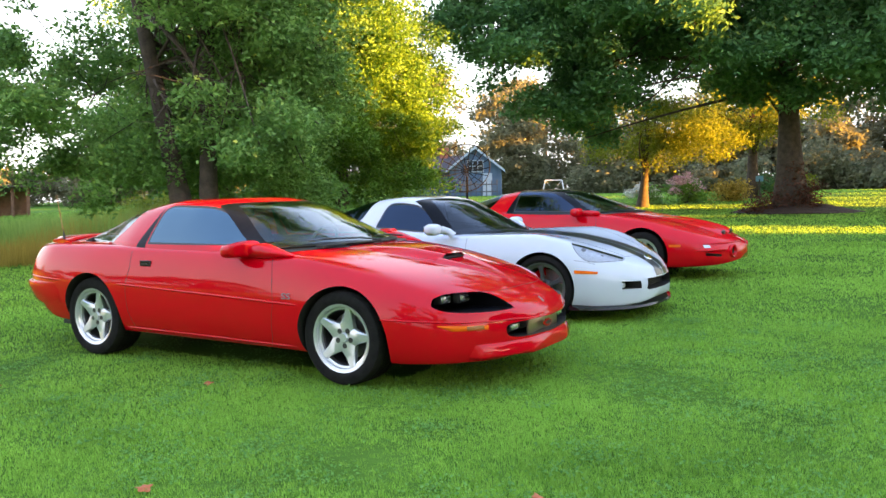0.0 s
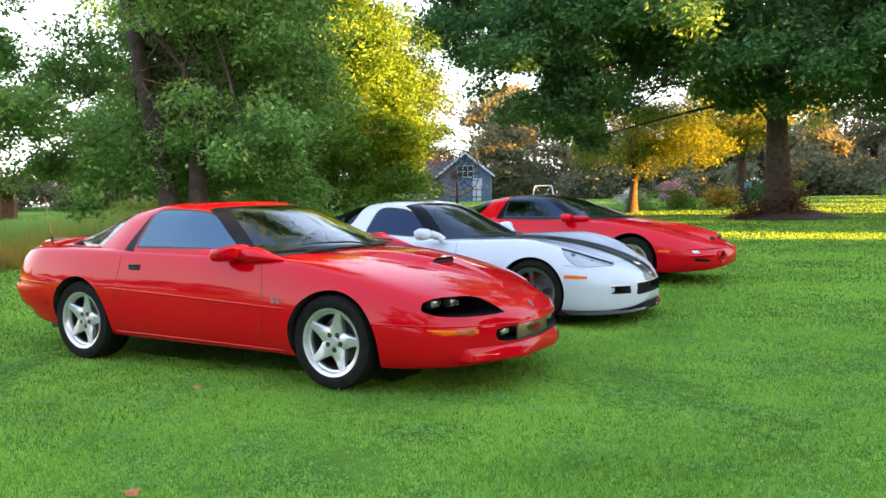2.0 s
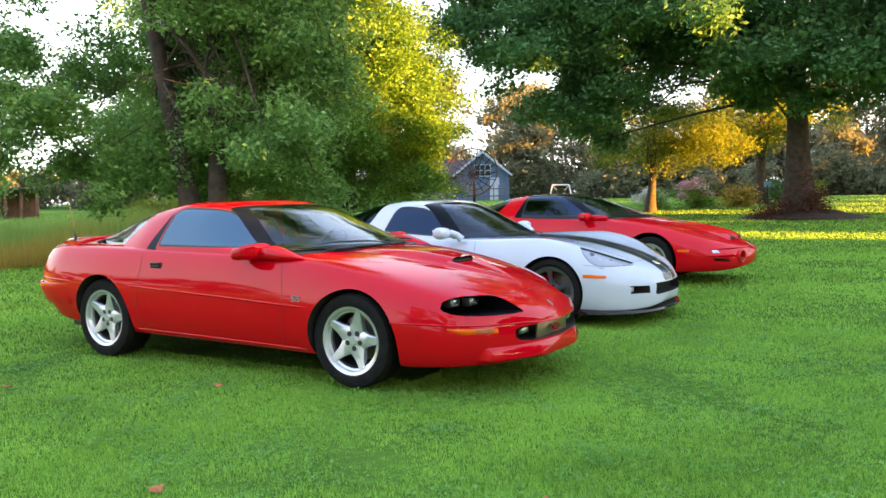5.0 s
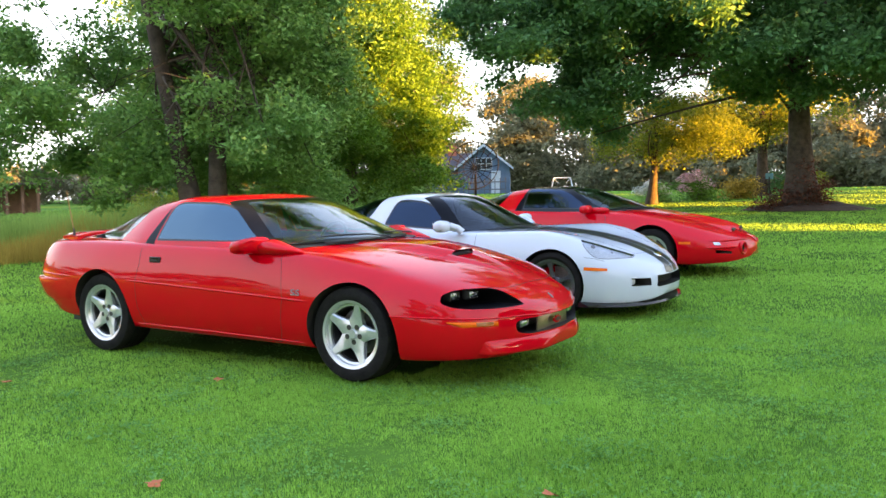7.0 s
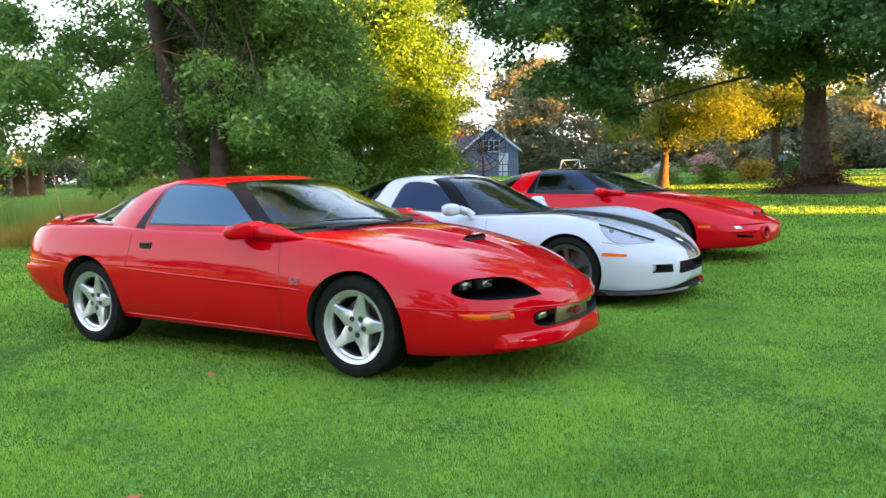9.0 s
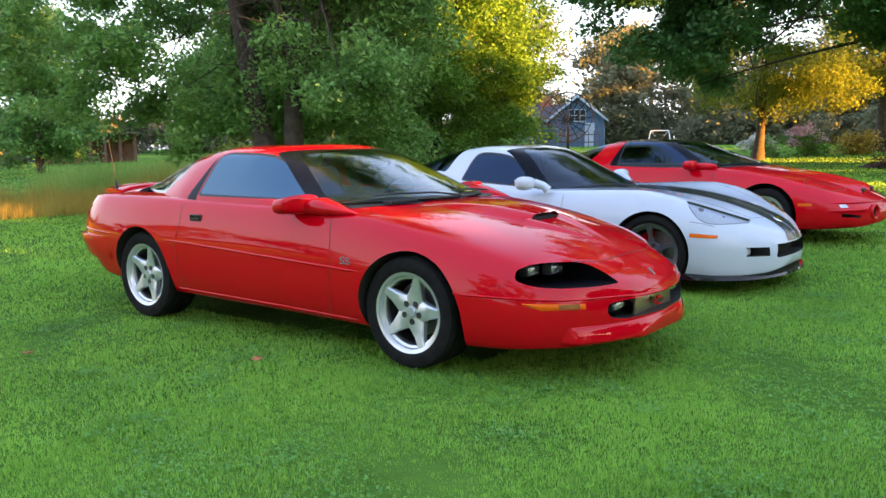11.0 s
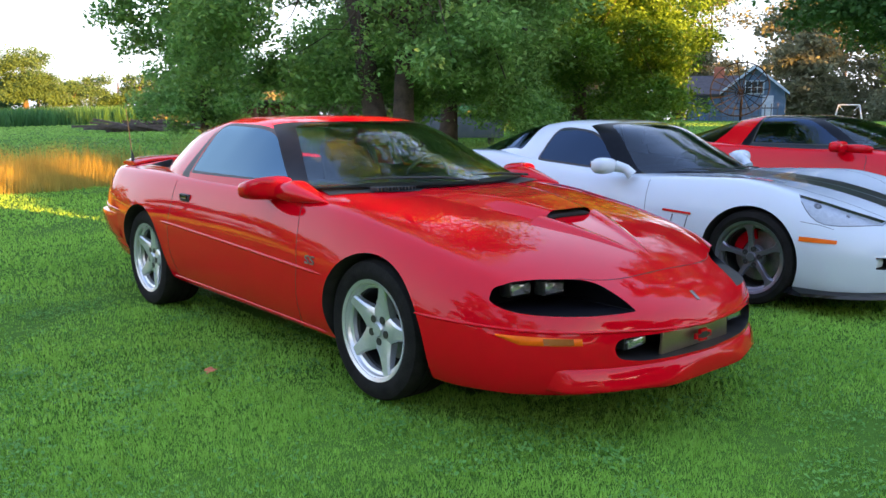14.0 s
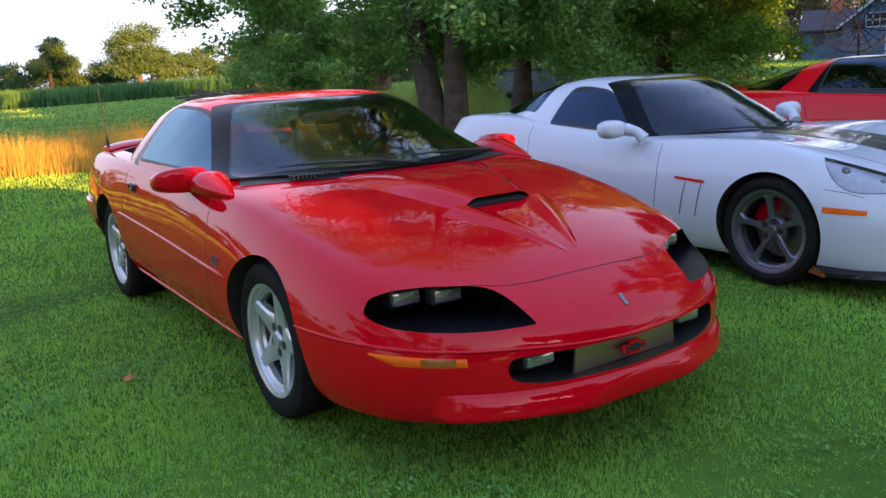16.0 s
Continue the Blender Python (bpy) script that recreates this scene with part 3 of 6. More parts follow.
def cut_car(car, c, cuts, arches, cockpit, doors, hood):
    """Body with wheel arches, cockpit and pockets cut out, and doors and hood as parts of their own."""
    base = hull(c)
    skin = Skin(base)
    base.materials.append(c["paint"])
    wells = bmesh.new()
    for ax, r, z in arches:
        for s in (1, -1):
            cy = lathe([(r, 0.50), (r + 0.004, 1.4)], 56)
            for v in cy.verts:
                v.co = Vector((v.co.x + ax, v.co.y * s, v.co.z + z))
            cm = bpy.data.meshes.new("well")
            cy.to_mesh(cm)
            wells.from_mesh(cm)
            bpy.data.meshes.remove(cm)
    bmesh.ops.recalc_face_normals(wells, faces=wells.faces)
    base = cut(base, wells, WELL)
    base = cut(base, cockpit, CABIN)
    for cutter, material in cuts:
        base = cut(base, cutter, material)
    made = []
    for name, cutter, label in doors + hood:
        piece = boolean(base, cutter, "INTERSECT", WELL)
        base = boolean(base, cutter, "DIFFERENCE", WELL)
        made.append(part(name, skin.smooth(piece), None, car, label))
    body = part("body", skin.smooth(base), None, car)
    return skin, body, made


def mirror_poly(poly):
    return [(-a, b) for a, b in poly]

# ---- ground form ----
SLOPE = 0.012


def ground_z(x, y):
    """The lawn is nearly level under the cars, climbs behind them and levels out far off."""
    y = np.asarray(y, float)
    s = 3.0
    climb = s * (np.logaddexp(0, (y - 10) / s) - np.logaddexp(0, (y - 48) / s))
    return 0.012 + SLOPE * 40 * np.tanh(y / 40) + 0.026 * climb


def stand(x, y, turn=0.0):
    """A car's pose on the sloping lawn."""
    return Matrix.Translation((x, y, float(ground_z(x, y)))) @ Matrix.Rotation(math.atan(SLOPE), 4, "X") @ Matrix.Rotation(radians(turn), 4, "Z")


FIVE = dict(width=0.27, rim=0.222, dish=0.045, metal=ALLOY, label="silver five-spoke alloy wheel", turn=-0.25, disc=0.15, caliper=STEEL,
            spoke=[(0.03, 0.056, 0.0, 0.045), (0.075, 0.062, 0.0, 0.045), (0.10, 0.050, 0.003, 0.045), (0.14, 0.037, 0.009, 0.04), (0.18, 0.029, 0.016, 0.035), (0.213, 0.027, 0.021, 0.035)])
GRAND = dict(width=0.28, rim=0.236, dish=0.05, metal=GUN, label="dark gunmetal wheel with five thin spokes", turn=0.1, disc=0.17, caliper=RED,
             spoke=[(0.03, 0.028, 0.0, 0.04), (0.08, 0.020, 0.004, 0.035), (0.14, 0.017, 0.010, 0.03), (0.185, 0.021, 0.018, 0.03), (0.205, 0.036, 0.021, 0.03), (0.224, 0.056, 0.022, 0.03)])


def door_handle(car, skin, x, z, side):
    co, n = skin.at(x, z, "y", side)
    ob = part("door_handle", block(-0.062, 0.062, -0.008, 0.008, -0.024, 0.024, 0.006), TRIM, car, "black recessed door handle", sharp=40)
    ob.matrix_basis = Matrix.Translation(co)
    part("handle_flap", block(-0.045, 0.045, 0.004 * side, 0.014 * side, -0.004, 0.016, 0.003), BLACKP, ob, sharp=40)


def wiper(car, pts):
    ob = part("wiper", tube(pts, [0.007] * (len(pts) - 1) + [0.003], 6), TRIM, car, "black wiper arm", sharp=50)
    return ob


# roof and glass shared by the two red coupes
F_GREEN = dict(x0=-0.80, x1=2.28,
               w=spl((-0.80, 0.44), (-0.5, 0.56), (-0.2, 0.68), (0.1, 0.785), (0.4, 0.835), (0.75, 0.848), (1.5, 0.845), (1.9, 0.825), (2.28, 0.79)),
               belt=spl((-1.0, 0.955), (0, 0.93), (1.2, 0.915), (2.28, 0.912)),
               top=spl((-0.80, 0.955), (-0.4, 1.045), (0.0, 1.155), (0.3, 1.228), (0.66, 1.275), (1.0, 1.275), (1.33, 1.238), (1.8, 1.085), (2.28, 0.915)),
               bow=spl((-0.80, -0.20), (0.2, -0.08), (0.6, 0.0), (0.9, 0.04), (1.33, 0.20), (2.28, 0.42)),
               front=[(2.5, 0.95), (1.95, 0.90), (1.84, 0.835), (1.14, 0.555), (1.22, 0.40), (1.29, 0.2), (1.31, 0.0)], front_glass=[(2.24, 0.0), (2.16, 0.30), (1.94, 0.70), (1.84, 0.745), (1.27, 0.485), (1.32, 0.24), (1.34, 0.0)],
               rear=[(0.16, 0.0), (0.22, 0.35), (0.38, 0.57), (0.30, 0.69), (0.14, 0.815), (-0.20, 0.72), (-0.62, 0.62), (-1.2, 0.6), (-1.2, 0.0)], rear_glass=[(0.13, 0.0), (0.19, 0.33), (0.33, 0.55), (0.25, 0.68), (0.10, 0.77), (-0.20, 0.655), (-0.58, 0.48), (-0.68, 0.28), (-0.72, 0.0)],
               side=[(0.625, 0.930), (0.62, 1.20), (0.68, 1.232), (1.10, 1.222), (1.29, 1.185), (1.80, 0.932)], side_round=[0.02, 0.06, 0.06, 0.12, 0.12, 0.03],
               quarter=[(0.50, 0.90), (0.515, 0.96), (0.605, 1.20), (0.612, 1.20), (0.613, 0.90)])


# ---- the red coupe with round-ended lamp pockets ----
def camaro():
    car = empty("sports_car", stand(0, 0), "red two-door coupe with silver five-spoke wheels parked on lawn", "car", "parked sports cars")
    c = dict(x0=-1.06, x1=3.71, paint=RED,
             W=spl((-1.06, 0.50), (-1.03, 0.68), (-0.95, 0.80), (-0.55, 0.92), (0, 0.955), (0.5, 0.945), (1.2, 0.94), (2.0, 0.95), (2.6, 0.955), (3.0, 0.925), (3.25, 0.855), (3.45, 0.725), (3.58, 0.56), (3.66, 0.38), (3.70, 0.20), (3.71, 0.05)),
             Wb=spl((-1.06, 0.45), (-0.9, 0.72), (-0.5, 0.84), (0.5, 0.855), (2.0, 0.855), (3.0, 0.85), (3.25, 0.80), (3.45, 0.67), (3.58, 0.52), (3.66, 0.34), (3.70, 0.18), (3.71, 0.05)),
             zb=spl((-1.06, 0.44), (-0.98, 0.36), (-0.6, 0.27), (0.3, 0.215), (2.0, 0.195), (2.9, 0.17), (3.3, 0.185), (3.55, 0.20), (3.68, 0.235), (3.71, 0.30)),
             zs=spl((-1.06, 0.80), (-0.95, 0.88), (-0.6, 0.91), (0.0, 0.915), (1.0, 0.90), (1.7, 0.885), (2.2, 0.86), (2.6, 0.80), (2.9, 0.735), (3.15, 0.665), (3.35, 0.59), (3.5, 0.545), (3.6, 0.51), (3.68, 0.46), (3.71, 0.41)),
             Ws=spl((-1.06, 0.42), (-0.9, 0.72), (-0.5, 0.84), (0.5, 0.87), (1.5, 0.87), (2.2, 0.86), (2.7, 0.84), (3.1, 0.80), (3.3, 0.74), (3.5, 0.60), (3.6, 0.46), (3.68, 0.25), (3.71, 0.05)),
             zt=spl((-1.06, 0.88), (-1.0, 0.935), (-0.8, 0.965), (-0.3, 0.97), (0.5, 0.95), (1.5, 0.945), (1.95, 0.935), (2.3, 0.90), (2.8, 0.825), (3.1, 0.765), (3.35, 0.69), (3.52, 0.61), (3.62, 0.55), (3.69, 0.48), (3.71, 0.43)),
             q=spl((-1.2, 0.6), (0, 0.5), (2.0, 0.5), (3.7, 0.7)))
    lamp = rounded([(0.818, 0.562), (0.786, 0.612), (0.728, 0.634), (0.621, 0.639), (0.473, 0.632), (0.424, 0.618), (0.398, 0.588), (0.372, 0.522), (0.567, 0.517), (0.721, 0.520), (0.787, 0.533)], [0.02, 0.02, 0.03, 0.04, 0.03, 0.02, 0.03, 0.006, 0.05, 0.05, 0.02])
    grille = rounded([(-0.502, 0.39), (-0.484, 0.350), (-0.39, 0.333), (0.0, 0.325), (0.39, 0.333), (0.484, 0.350), (0.502, 0.39), (0.484, 0.427), (0.40, 0.433), (0.0, 0.430), (-0.40, 0.433), (-0.484, 0.427)], 0.03)
    cuts = [(prism(lamp, "x", 3.14, 4.0), POCKET), (prism(mirror_poly(lamp), "x", 3.14, 4.0), POCKET), (prism(grille, "x", 3.50, 4.0), TRIM),
            (prism([(-0.95, 0.15), (-0.6, 0.165), (0.0, 0.17), (0.6, 0.165), (0.95, 0.15), (0.95, 0.10), (-0.95, 0.10)], "x", 2.95, 3.9), TRIM)]
    cockpit = prism([(1.92, -0.42), (1.72, -0.66), (1.2, -0.76), (-0.3, -0.72), (-0.5, -0.5), (-0.5, 0.5), (-0.3, 0.72), (1.2, 0.76), (1.72, 0.66), (1.92, 0.42)], "z", 0.42, 1.3)
    side = [(1.93, 0.215), (1.97, 0.31), (2.02, 0.557), (1.995, 0.74), (1.93, 1.0), (0.50, 1.0), (0.51, 0.75), (0.47, 0.61), (0.47, 0.40), (0.50, 0.26), (0.52, 0.215)]
    doors = [("door", prism(side, "y", -1.3, -0.60), "red door"), ("door", prism(side, "y", 0.60, 1.3), "red door")]
    arc = [(3.483 - 0.45 * (abs(y) / 0.72) ** 4, y) for y in np.linspace(-0.72, 0.72, 25)]
    top = [(1.86, -0.62), (2.3, -0.75)] + arc + [(2.3, 0.75), (1.86, 0.62), (2.12, 0.3), (2.16, 0), (2.12, -0.3)]
    hood = [("hood", prism(top, "z", 0.60, 1.3), "red hood with a raised scoop")]
    skin, body, made = cut_car(car, c, cuts, [(0.015, 0.342, 0.350), (2.590, 0.370, 0.312)], cockpit, doors, hood)
    hood_ob = made[-1]
    # seams and mouldings
    for s in (1, -1):
        part("door_seam", skin.ribbon([(1.965, 0.85), (1.995, 0.74), (2.02, 0.557), (1.97, 0.31), (1.93, 0.225), (0.52, 0.225), (0.50, 0.26), (0.47, 0.40), (0.47, 0.61), (0.51, 0.75), (0.50, 0.90)], "y", 0.003, s), TRIM, body)
        for name, pts, r in (("side_moulding", [(2.235, 0.543), (1.3, 0.579), (0.365, 0.616)], 0.009), ("rear_moulding", [(-0.355, 0.622), (-0.6, 0.630), (-0.93, 0.636)], 0.007), ("sill_moulding", [(2.17, 0.235), (1.2, 0.250), (0.39, 0.262)], 0.008)):
            line = [skin.at(pts[0][0] + (pts[-1][0] - pts[0][0]) * k / 24, float(np.interp(k / 24, np.linspace(0, 1, len(pts)), [q[1] for q in pts])), "y", s)[0] for k in range(25)]
            part(name, tube(line, [0.002] + [r] * 23 + [0.002], 8), RED, body, sharp=70)
        part("hood_seam", skin.ribbon([(x, y * s) for x, y in arc[12:21]], "z", 0.0028), TRIM, body)
        fold = [skin.at(x, z, "y", s)[0] for x, z in ((2.915, 0.478), (3.0, 0.477), (3.1, 0.475), (3.2, 0.472))] + [skin.at(y * s, z, "x")[0] for y, z in ((0.83, 0.469), (0.78, 0.464), (0.70, 0.460), (0.60, 0.458), (0.50, 0.457), (0.42, 0.455), (0.32, 0.448), (0.2, 0.441), (0.1, 0.438), (0.0, 0.437))]
        part("bumper_fold", tube(fold, [0.003] + [0.007] * (len(fold) - 1), 8), RED, body, "raised red crease over the bumper", sharp=80)
        door_handle(car, skin, 0.685, 0.785, s)
        co, n = skin.at(-0.60, 0.545, "y", s)
        m = part("side_marker_lamp", block(-0.03, 0.03, -0.01, 0.01, -0.016, 0.016, 0.005), REDLENS, car, "red rear side marker", sharp=40)
        m.matrix_basis = Matrix.Translation(co)
        # lettering on the front fender
        font = bpy.data.curves.new("badge", "FONT")
        font.body, font.size, font.extrude, font.align_x = "SS", 0.075, 0.004, "CENTER"
        tmp = bpy.data.objects.new("tmp", font)
        scene.collection.objects.link(tmp)
        dg = bpy.context.evaluated_depsgraph_get()
        me = bpy.data.meshes.new_from_object(tmp.evaluated_get(dg))
        bpy.data.objects.remove(tmp)
        co, n = skin.at(2.14, 0.578, "y", s)
        b = part("fender_badge", me, GUN, car, "dark grey two-letter fender badge")
        b.matrix_basis = Matrix.Translation(co + n * 0.002) @ (Matrix.Rotation(math.pi, 4, "Z") if s > 0 else Matrix.Identity(4)) @ Matrix.Rotation(radians(84), 4, "X") @ Matrix.Shear("XZ", 4, (0.0, 0.0)) @ Matrix.Diagonal((1.25, 0.8, 1, 1))
        # amber front marker
        part("turn_signal", skin.sheet(lambda t: (0.832 * s - 0.222 * t * s, 0.440 - 0.030 * min(1, 4.5 * t)), lambda t: (0.832 * s - 0.222 * t * s, 0.447 - 0.010 * t), "x", 22, 3, lift=lambda a, t: 0.006 * min(1.0, 9 * a, 9 * (1 - a), 12 * (1 - t)) + 0.001), AMBER, car, "amber front turn signal", sharp=60)
        part("signal_reflector", skin.sheet(lambda t: (0.724 * s - 0.085 * t * s, 0.414), lambda t: (0.724 * s - 0.085 * t * s, 0.438), "x", 4, 2, lift=0.0085), DARKAMBER, car, "dark amber signal reflector", sharp=40)
        # paired square lamps deep in the pocket
        for y, x in ((0.655, 3.262), (0.525, 3.330)):
            lens = part("headlamp", block(x - 0.06, x, y * s - 0.055, y * s + 0.055, 0.570, 0.620, 0.010), LENS, car, "clear rectangular headlamp", sharp=40)
            part("lamp_rim", block(x - 0.07, x - 0.012, y * s - 0.062, y * s + 0.062, 0.563, 0.626, 0.008), TRIM, lens, sharp=40)
        f = part("fog_lamp", block(3.56, 3.618, 0.362 * s - 0.060, 0.362 * s + 0.060, 0.374, 0.417, 0.012), LENS, car, "rectangular fog lamp", sharp=40)
        part("fog_lamp_rim", block(3.55, 3.602, 0.362 * s - 0.067, 0.362 * s + 0.067, 0.366, 0.425, 0.01), TRIM, f, sharp=40)
    part("front_lip", skin.sheet(lambda t: (-0.70 + 1.40 * t, 0.222), lambda t: (-0.70 + 1.40 * t, 0.318), "x", 72, 14, lift=lambda a, t: 0.050 * min(1.0, (a / 0.22) ** 0.5) * max(0.0, 1 - a) ** 0.75 * min(1.0, 30 * t, 30 * (1 - t)) - 0.002), RED, car, "rounded red chin lip", sharp=70)
    panel = part("grille_panel", warp(block(-0.008, 0.008, -0.245, 0.245, 0.328, 0.424, 0.003), lambda v: Vector((v.x + 3.672 - 0.030 * (v.y / 0.245) ** 2, v.y * (1.0 - 0.4 * (v.z - 0.340)), v.z))), BRONZE, car, "smoked mirror-like grille panel", sharp=40)
    bow = [(-0.062, 0.398), (-0.062, 0.426), (-0.028, 0.426), (-0.028, 0.442), (0.028, 0.442), (0.028, 0.426), (0.062, 0.426), (0.062, 0.398), (0.028, 0.398), (0.028, 0.384), (-0.028, 0.384), (-0.028, 0.398)]
    bow = [(y * 0.9, 0.378 + (z - 0.413) * 0.85) for y, z in bow]
    part("grille_emblem", prism(bow, "x", 3.675, 3.688), RED, panel, "red outlined cross-shaped emblem")
    part("emblem_centre", prism([(a * 0.78, 0.378 + (b - 0.378) * 0.55) for a, b in bow], "x", 3.678, 3.691), TRIM, panel)
    co, n = skin.at(3.635, 0.0, "z")
    e = part("nose_emblem", block(-0.026, 0.026, -0.009, 0.009, -0.004, 0.005, 0.003), STEEL, car, "small silver and blue nose badge", sharp=40)
    e.matrix_basis = Matrix.Translation(co) @ n.to_track_quat("Z", "X").to_matrix().to_4x4()
    # hood bulge that ends in one wide dark mouth, with a keel ahead of it
    def bump(f, soft):
        f = max(0.0, min(1.0, (1 - f) / soft))
        return f * f * (3 - 2 * f)

    sc = bmesh.new()
    rows = []
    for i in range(25):
        t = i / 24
        x = 2.20 + 0.73 * t
        w = 0.46 - 0.26 * t
        row = []
        for j in range(25):
            u = j / 12 - 1
            y = w * u
            z = skin.at(x, y, "z")[0].z
            row.append(sc.verts.new((x + 0.02 * (1 - u * u) * (t == 1), y, z - 0.004 + 0.046 * min(1.0, t * 1.5) ** 0.8 * bump(abs(u), 0.42) + 0.004 * bump(abs(u), 0.1))))
        rows.append(row)
    for p, q in zip(rows, rows[1:]):
        for j in range(24):
            sc.faces.new((p[j], p[j + 1], q[j + 1], q[j]))
    part("hood_scoop", sc, RED, hood_ob, "raised red scoop", sharp=75)
    z0 = skin.at(2.92, 0.0, "z")[0].z
    mouth = prism([(-0.16, -0.012), (0.16, -0.012), (0.145, 0.016), (0.11, 0.024), (-0.11, 0.024), (-0.145, 0.016)], "x", -0.05, 0.024, 0.006)
    m = part("scoop_mouth", mouth, WELL, hood_ob, "black scoop opening", sharp=40)
    m.matrix_basis = Matrix.Translation((2.92, 0.0, z0 + 0.002)) @ Matrix.Rotation(radians(12), 4, "Y")
    for k2 in range(3):
        b = part("scoop_slat", block(0.022, 0.027, -0.13, 0.13, -0.008 + 0.010 * k2, -0.005 + 0.010 * k2), WELL, m)
    kl = bmesh.new()
    rows = []
    for i in range(13):
        t = i / 12
        x = 2.935 + 0.47 * t
        w = 0.195 * (1 - t) + 0.02
        row = []
        for j in range(21):
            u = j / 10 - 1
            y = w * 1.35 * u
            f = abs(u) * 1.35
            ridge = bump(abs(f - 0.92) / 0.43, 1.0) if f > 0.92 else 0.35 + 0.65 * bump((0.92 - f) / 0.4, 1.0)
            row.append(kl.verts.new((x, y, skin.at(x, y, "z")[0].z - 0.003 + 0.030 * (1 - t) ** 0.8 * ridge + 0.002)))
        rows.append(row)
    for p, q in zip(rows, rows[1:]):
        for j in range(20):
            kl.faces.new((p[j], p[j + 1], q[j + 1], q[j]))
    part("hood_keel", kl, RED, hood_ob, "raised red keel", sharp=75)
    # cowl, wipers, mirrors
    part("cowl", skin.sheet(lambda t: (1.88 + 0.44 * math.cos((t - 0.5) * 2.4), -0.76 + 1.52 * t), lambda t: (1.80 + 0.15 * math.cos((t - 0.5) * 2.6), -0.70 + 1.40 * t), "z", 30, 3, lift=0.004), TRIM, car, "black cowl grille", sharp=40)
    for k2 in range(12):
        y = -0.56 + 0.018 * k2
        part("cowl_slot", block(2.13 + 0.25 * (y + 0.45), 2.20 + 0.25 * (y + 0.45), y, y + 0.008, 0.905, 0.9245, 0.002), TRIM, car)
    wiper(car, [(2.26, 0.05, 0.930), (2.20, -0.15, 0.958), (2.11, -0.42, 0.964), (2.05, -0.58, 0.958)])
    wiper(car, [(2.08, 0.62, 0.930), (2.16, 0.3, 0.956), (2.20, 0.05, 0.962)])
    for s in (1, -1):
        m = part("side_mirror", warp(ovoid(0.088, 0.120, 0.058, 3.4, 28, 16), lambda v: Vector((v.x * (1.0 - 0.30 * max(v.x, 0) / 0.088) * (1 + (1.3 * max(-v.y * s, 0) / 0.12 if v.x > 0 else 0)) - 0.10 * v.y * s, v.y, v.z * (1 - 0.18 * v.y * s / 0.12) + 0.012 * v.x / 0.088)) + Vector((1.705, 0.940 * s, 0.911))), RED, car, "red door mirror", sharp=70)
        part("mirror_foot", warp(ovoid(0.27, 0.088, 0.056, 2.2, 28, 14), lambda v: Vector((v.x + 1.87, v.y * (1 - 2.4 * max(v.x, 0)) + 0.838 * s, v.z * (1 - 2.6 * max(v.x, 0)) + 0.900 - 0.12 * max(v.x, 0)))), RED, m, sharp=70)
        part("mirror_glass", block(1.624, 1.632, 0.950 * s - 0.072, 0.950 * s + 0.072, 0.880, 0.942, 0.003), CHROME, m, sharp=40)
    greenhouse(car, dict(F_GREEN, paint=RED, roof_paint=RED, glass=SIDEGLASS, back_pane=GLASS))
    interior(car, 0.85, 0.40, (1.42, 0.37, 0.86), (1.48, 1.96, 0.92), (1.36, 0, 1.13))
    part("centre_aerial_line", tube([(1.45, -0.05, 1.0), (1.38, -0.06, 1.12)], 0.006, 6), CABIN, car)
    # rear wing and aerial
    wing = bmesh.new()
    rows = []
    for i in range(25):
        t = i / 12 - 1
        y, arch = 0.78 * t, 1 - abs(t) ** 6
        z = 0.932 + 0.026 * arch
        x = -0.64 - 0.05 * arch + 0.10 * abs(t) ** 4
        rows.append([wing.verts.new((x + a, y, z + b)) for a, b in ((0.13, -0.006), (0.09, 0.014), (-0.02, 0.022), (-0.10, 0.018), (-0.12, 0.006), (-0.10, -0.008), (0.0, -0.014))])
    for p, q in zip(rows, rows[1:]):
        for k in range(7):
            wing.faces.new((p[k], p[(k + 1) % 7], q[(k + 1) % 7], q[k]))
    wing.faces.new(rows[0])
    wing.faces.new(rows[-1])
    part("rear_wing", wing, RED, car, "red arched rear spoiler", sharp=50)
    part("aerial", tube([(-0.52, -0.76, 0.90), (-0.52, -0.76, 0.99), (-0.53, -0.76, 1.02), (-0.60, -0.76, 1.34)], [0.014, 0.010, 0.004, 0.0022], 8), TRIM, car, "thin black whip aerial", sharp=50)
    # rear bumper with a ledge
    W = c["W"]
    plan = [(x, -float(W(x))) for x in np.linspace(-0.40, -1.04, 12)] + [(-1.075, -0.45), (-1.085, -0.22)]
    plan = plan + [(-1.09, 0.0)] + [(x, -y) for x, y in plan[::-1]]
    bump_bm, rows = bmesh.new(), []
    for k2, (x, y) in enumerate(plan):
        a, b2 = plan[max(k2 - 1, 0)], plan[min(k2 + 1, len(plan) - 1)]
        nx, ny = Vector((b2[0] - a[0], b2[1] - a[1])).normalized()
        nx, ny = -ny, nx
        if nx * (x - 0.2) + ny * y < 0:
            nx, ny = -nx, -ny
        fade = min(1.0, k2 / 7, (len(plan) - 1 - k2) / 7)
        rows.append([bump_bm.verts.new((x + nx * d, y + ny * d, z)) for d, z in ((-0.03, 0.605), (0.034 * fade - 0.004, 0.592), (0.042 * fade - 0.004, 0.575), (0.030 * fade - 0.004, 0.52), (0.006 * fade - 0.006, 0.44), (-0.03, 0.40))])
    for p, q in zip(rows, rows[1:]):
        for k2 in range(5):
            bump_bm.faces.new((p[k2], p[k2 + 1], q[k2 + 1], q[k2]))
    part("rear_bumper", bump_bm, RED, car, "red rear bumper with a ledge", sharp=50)
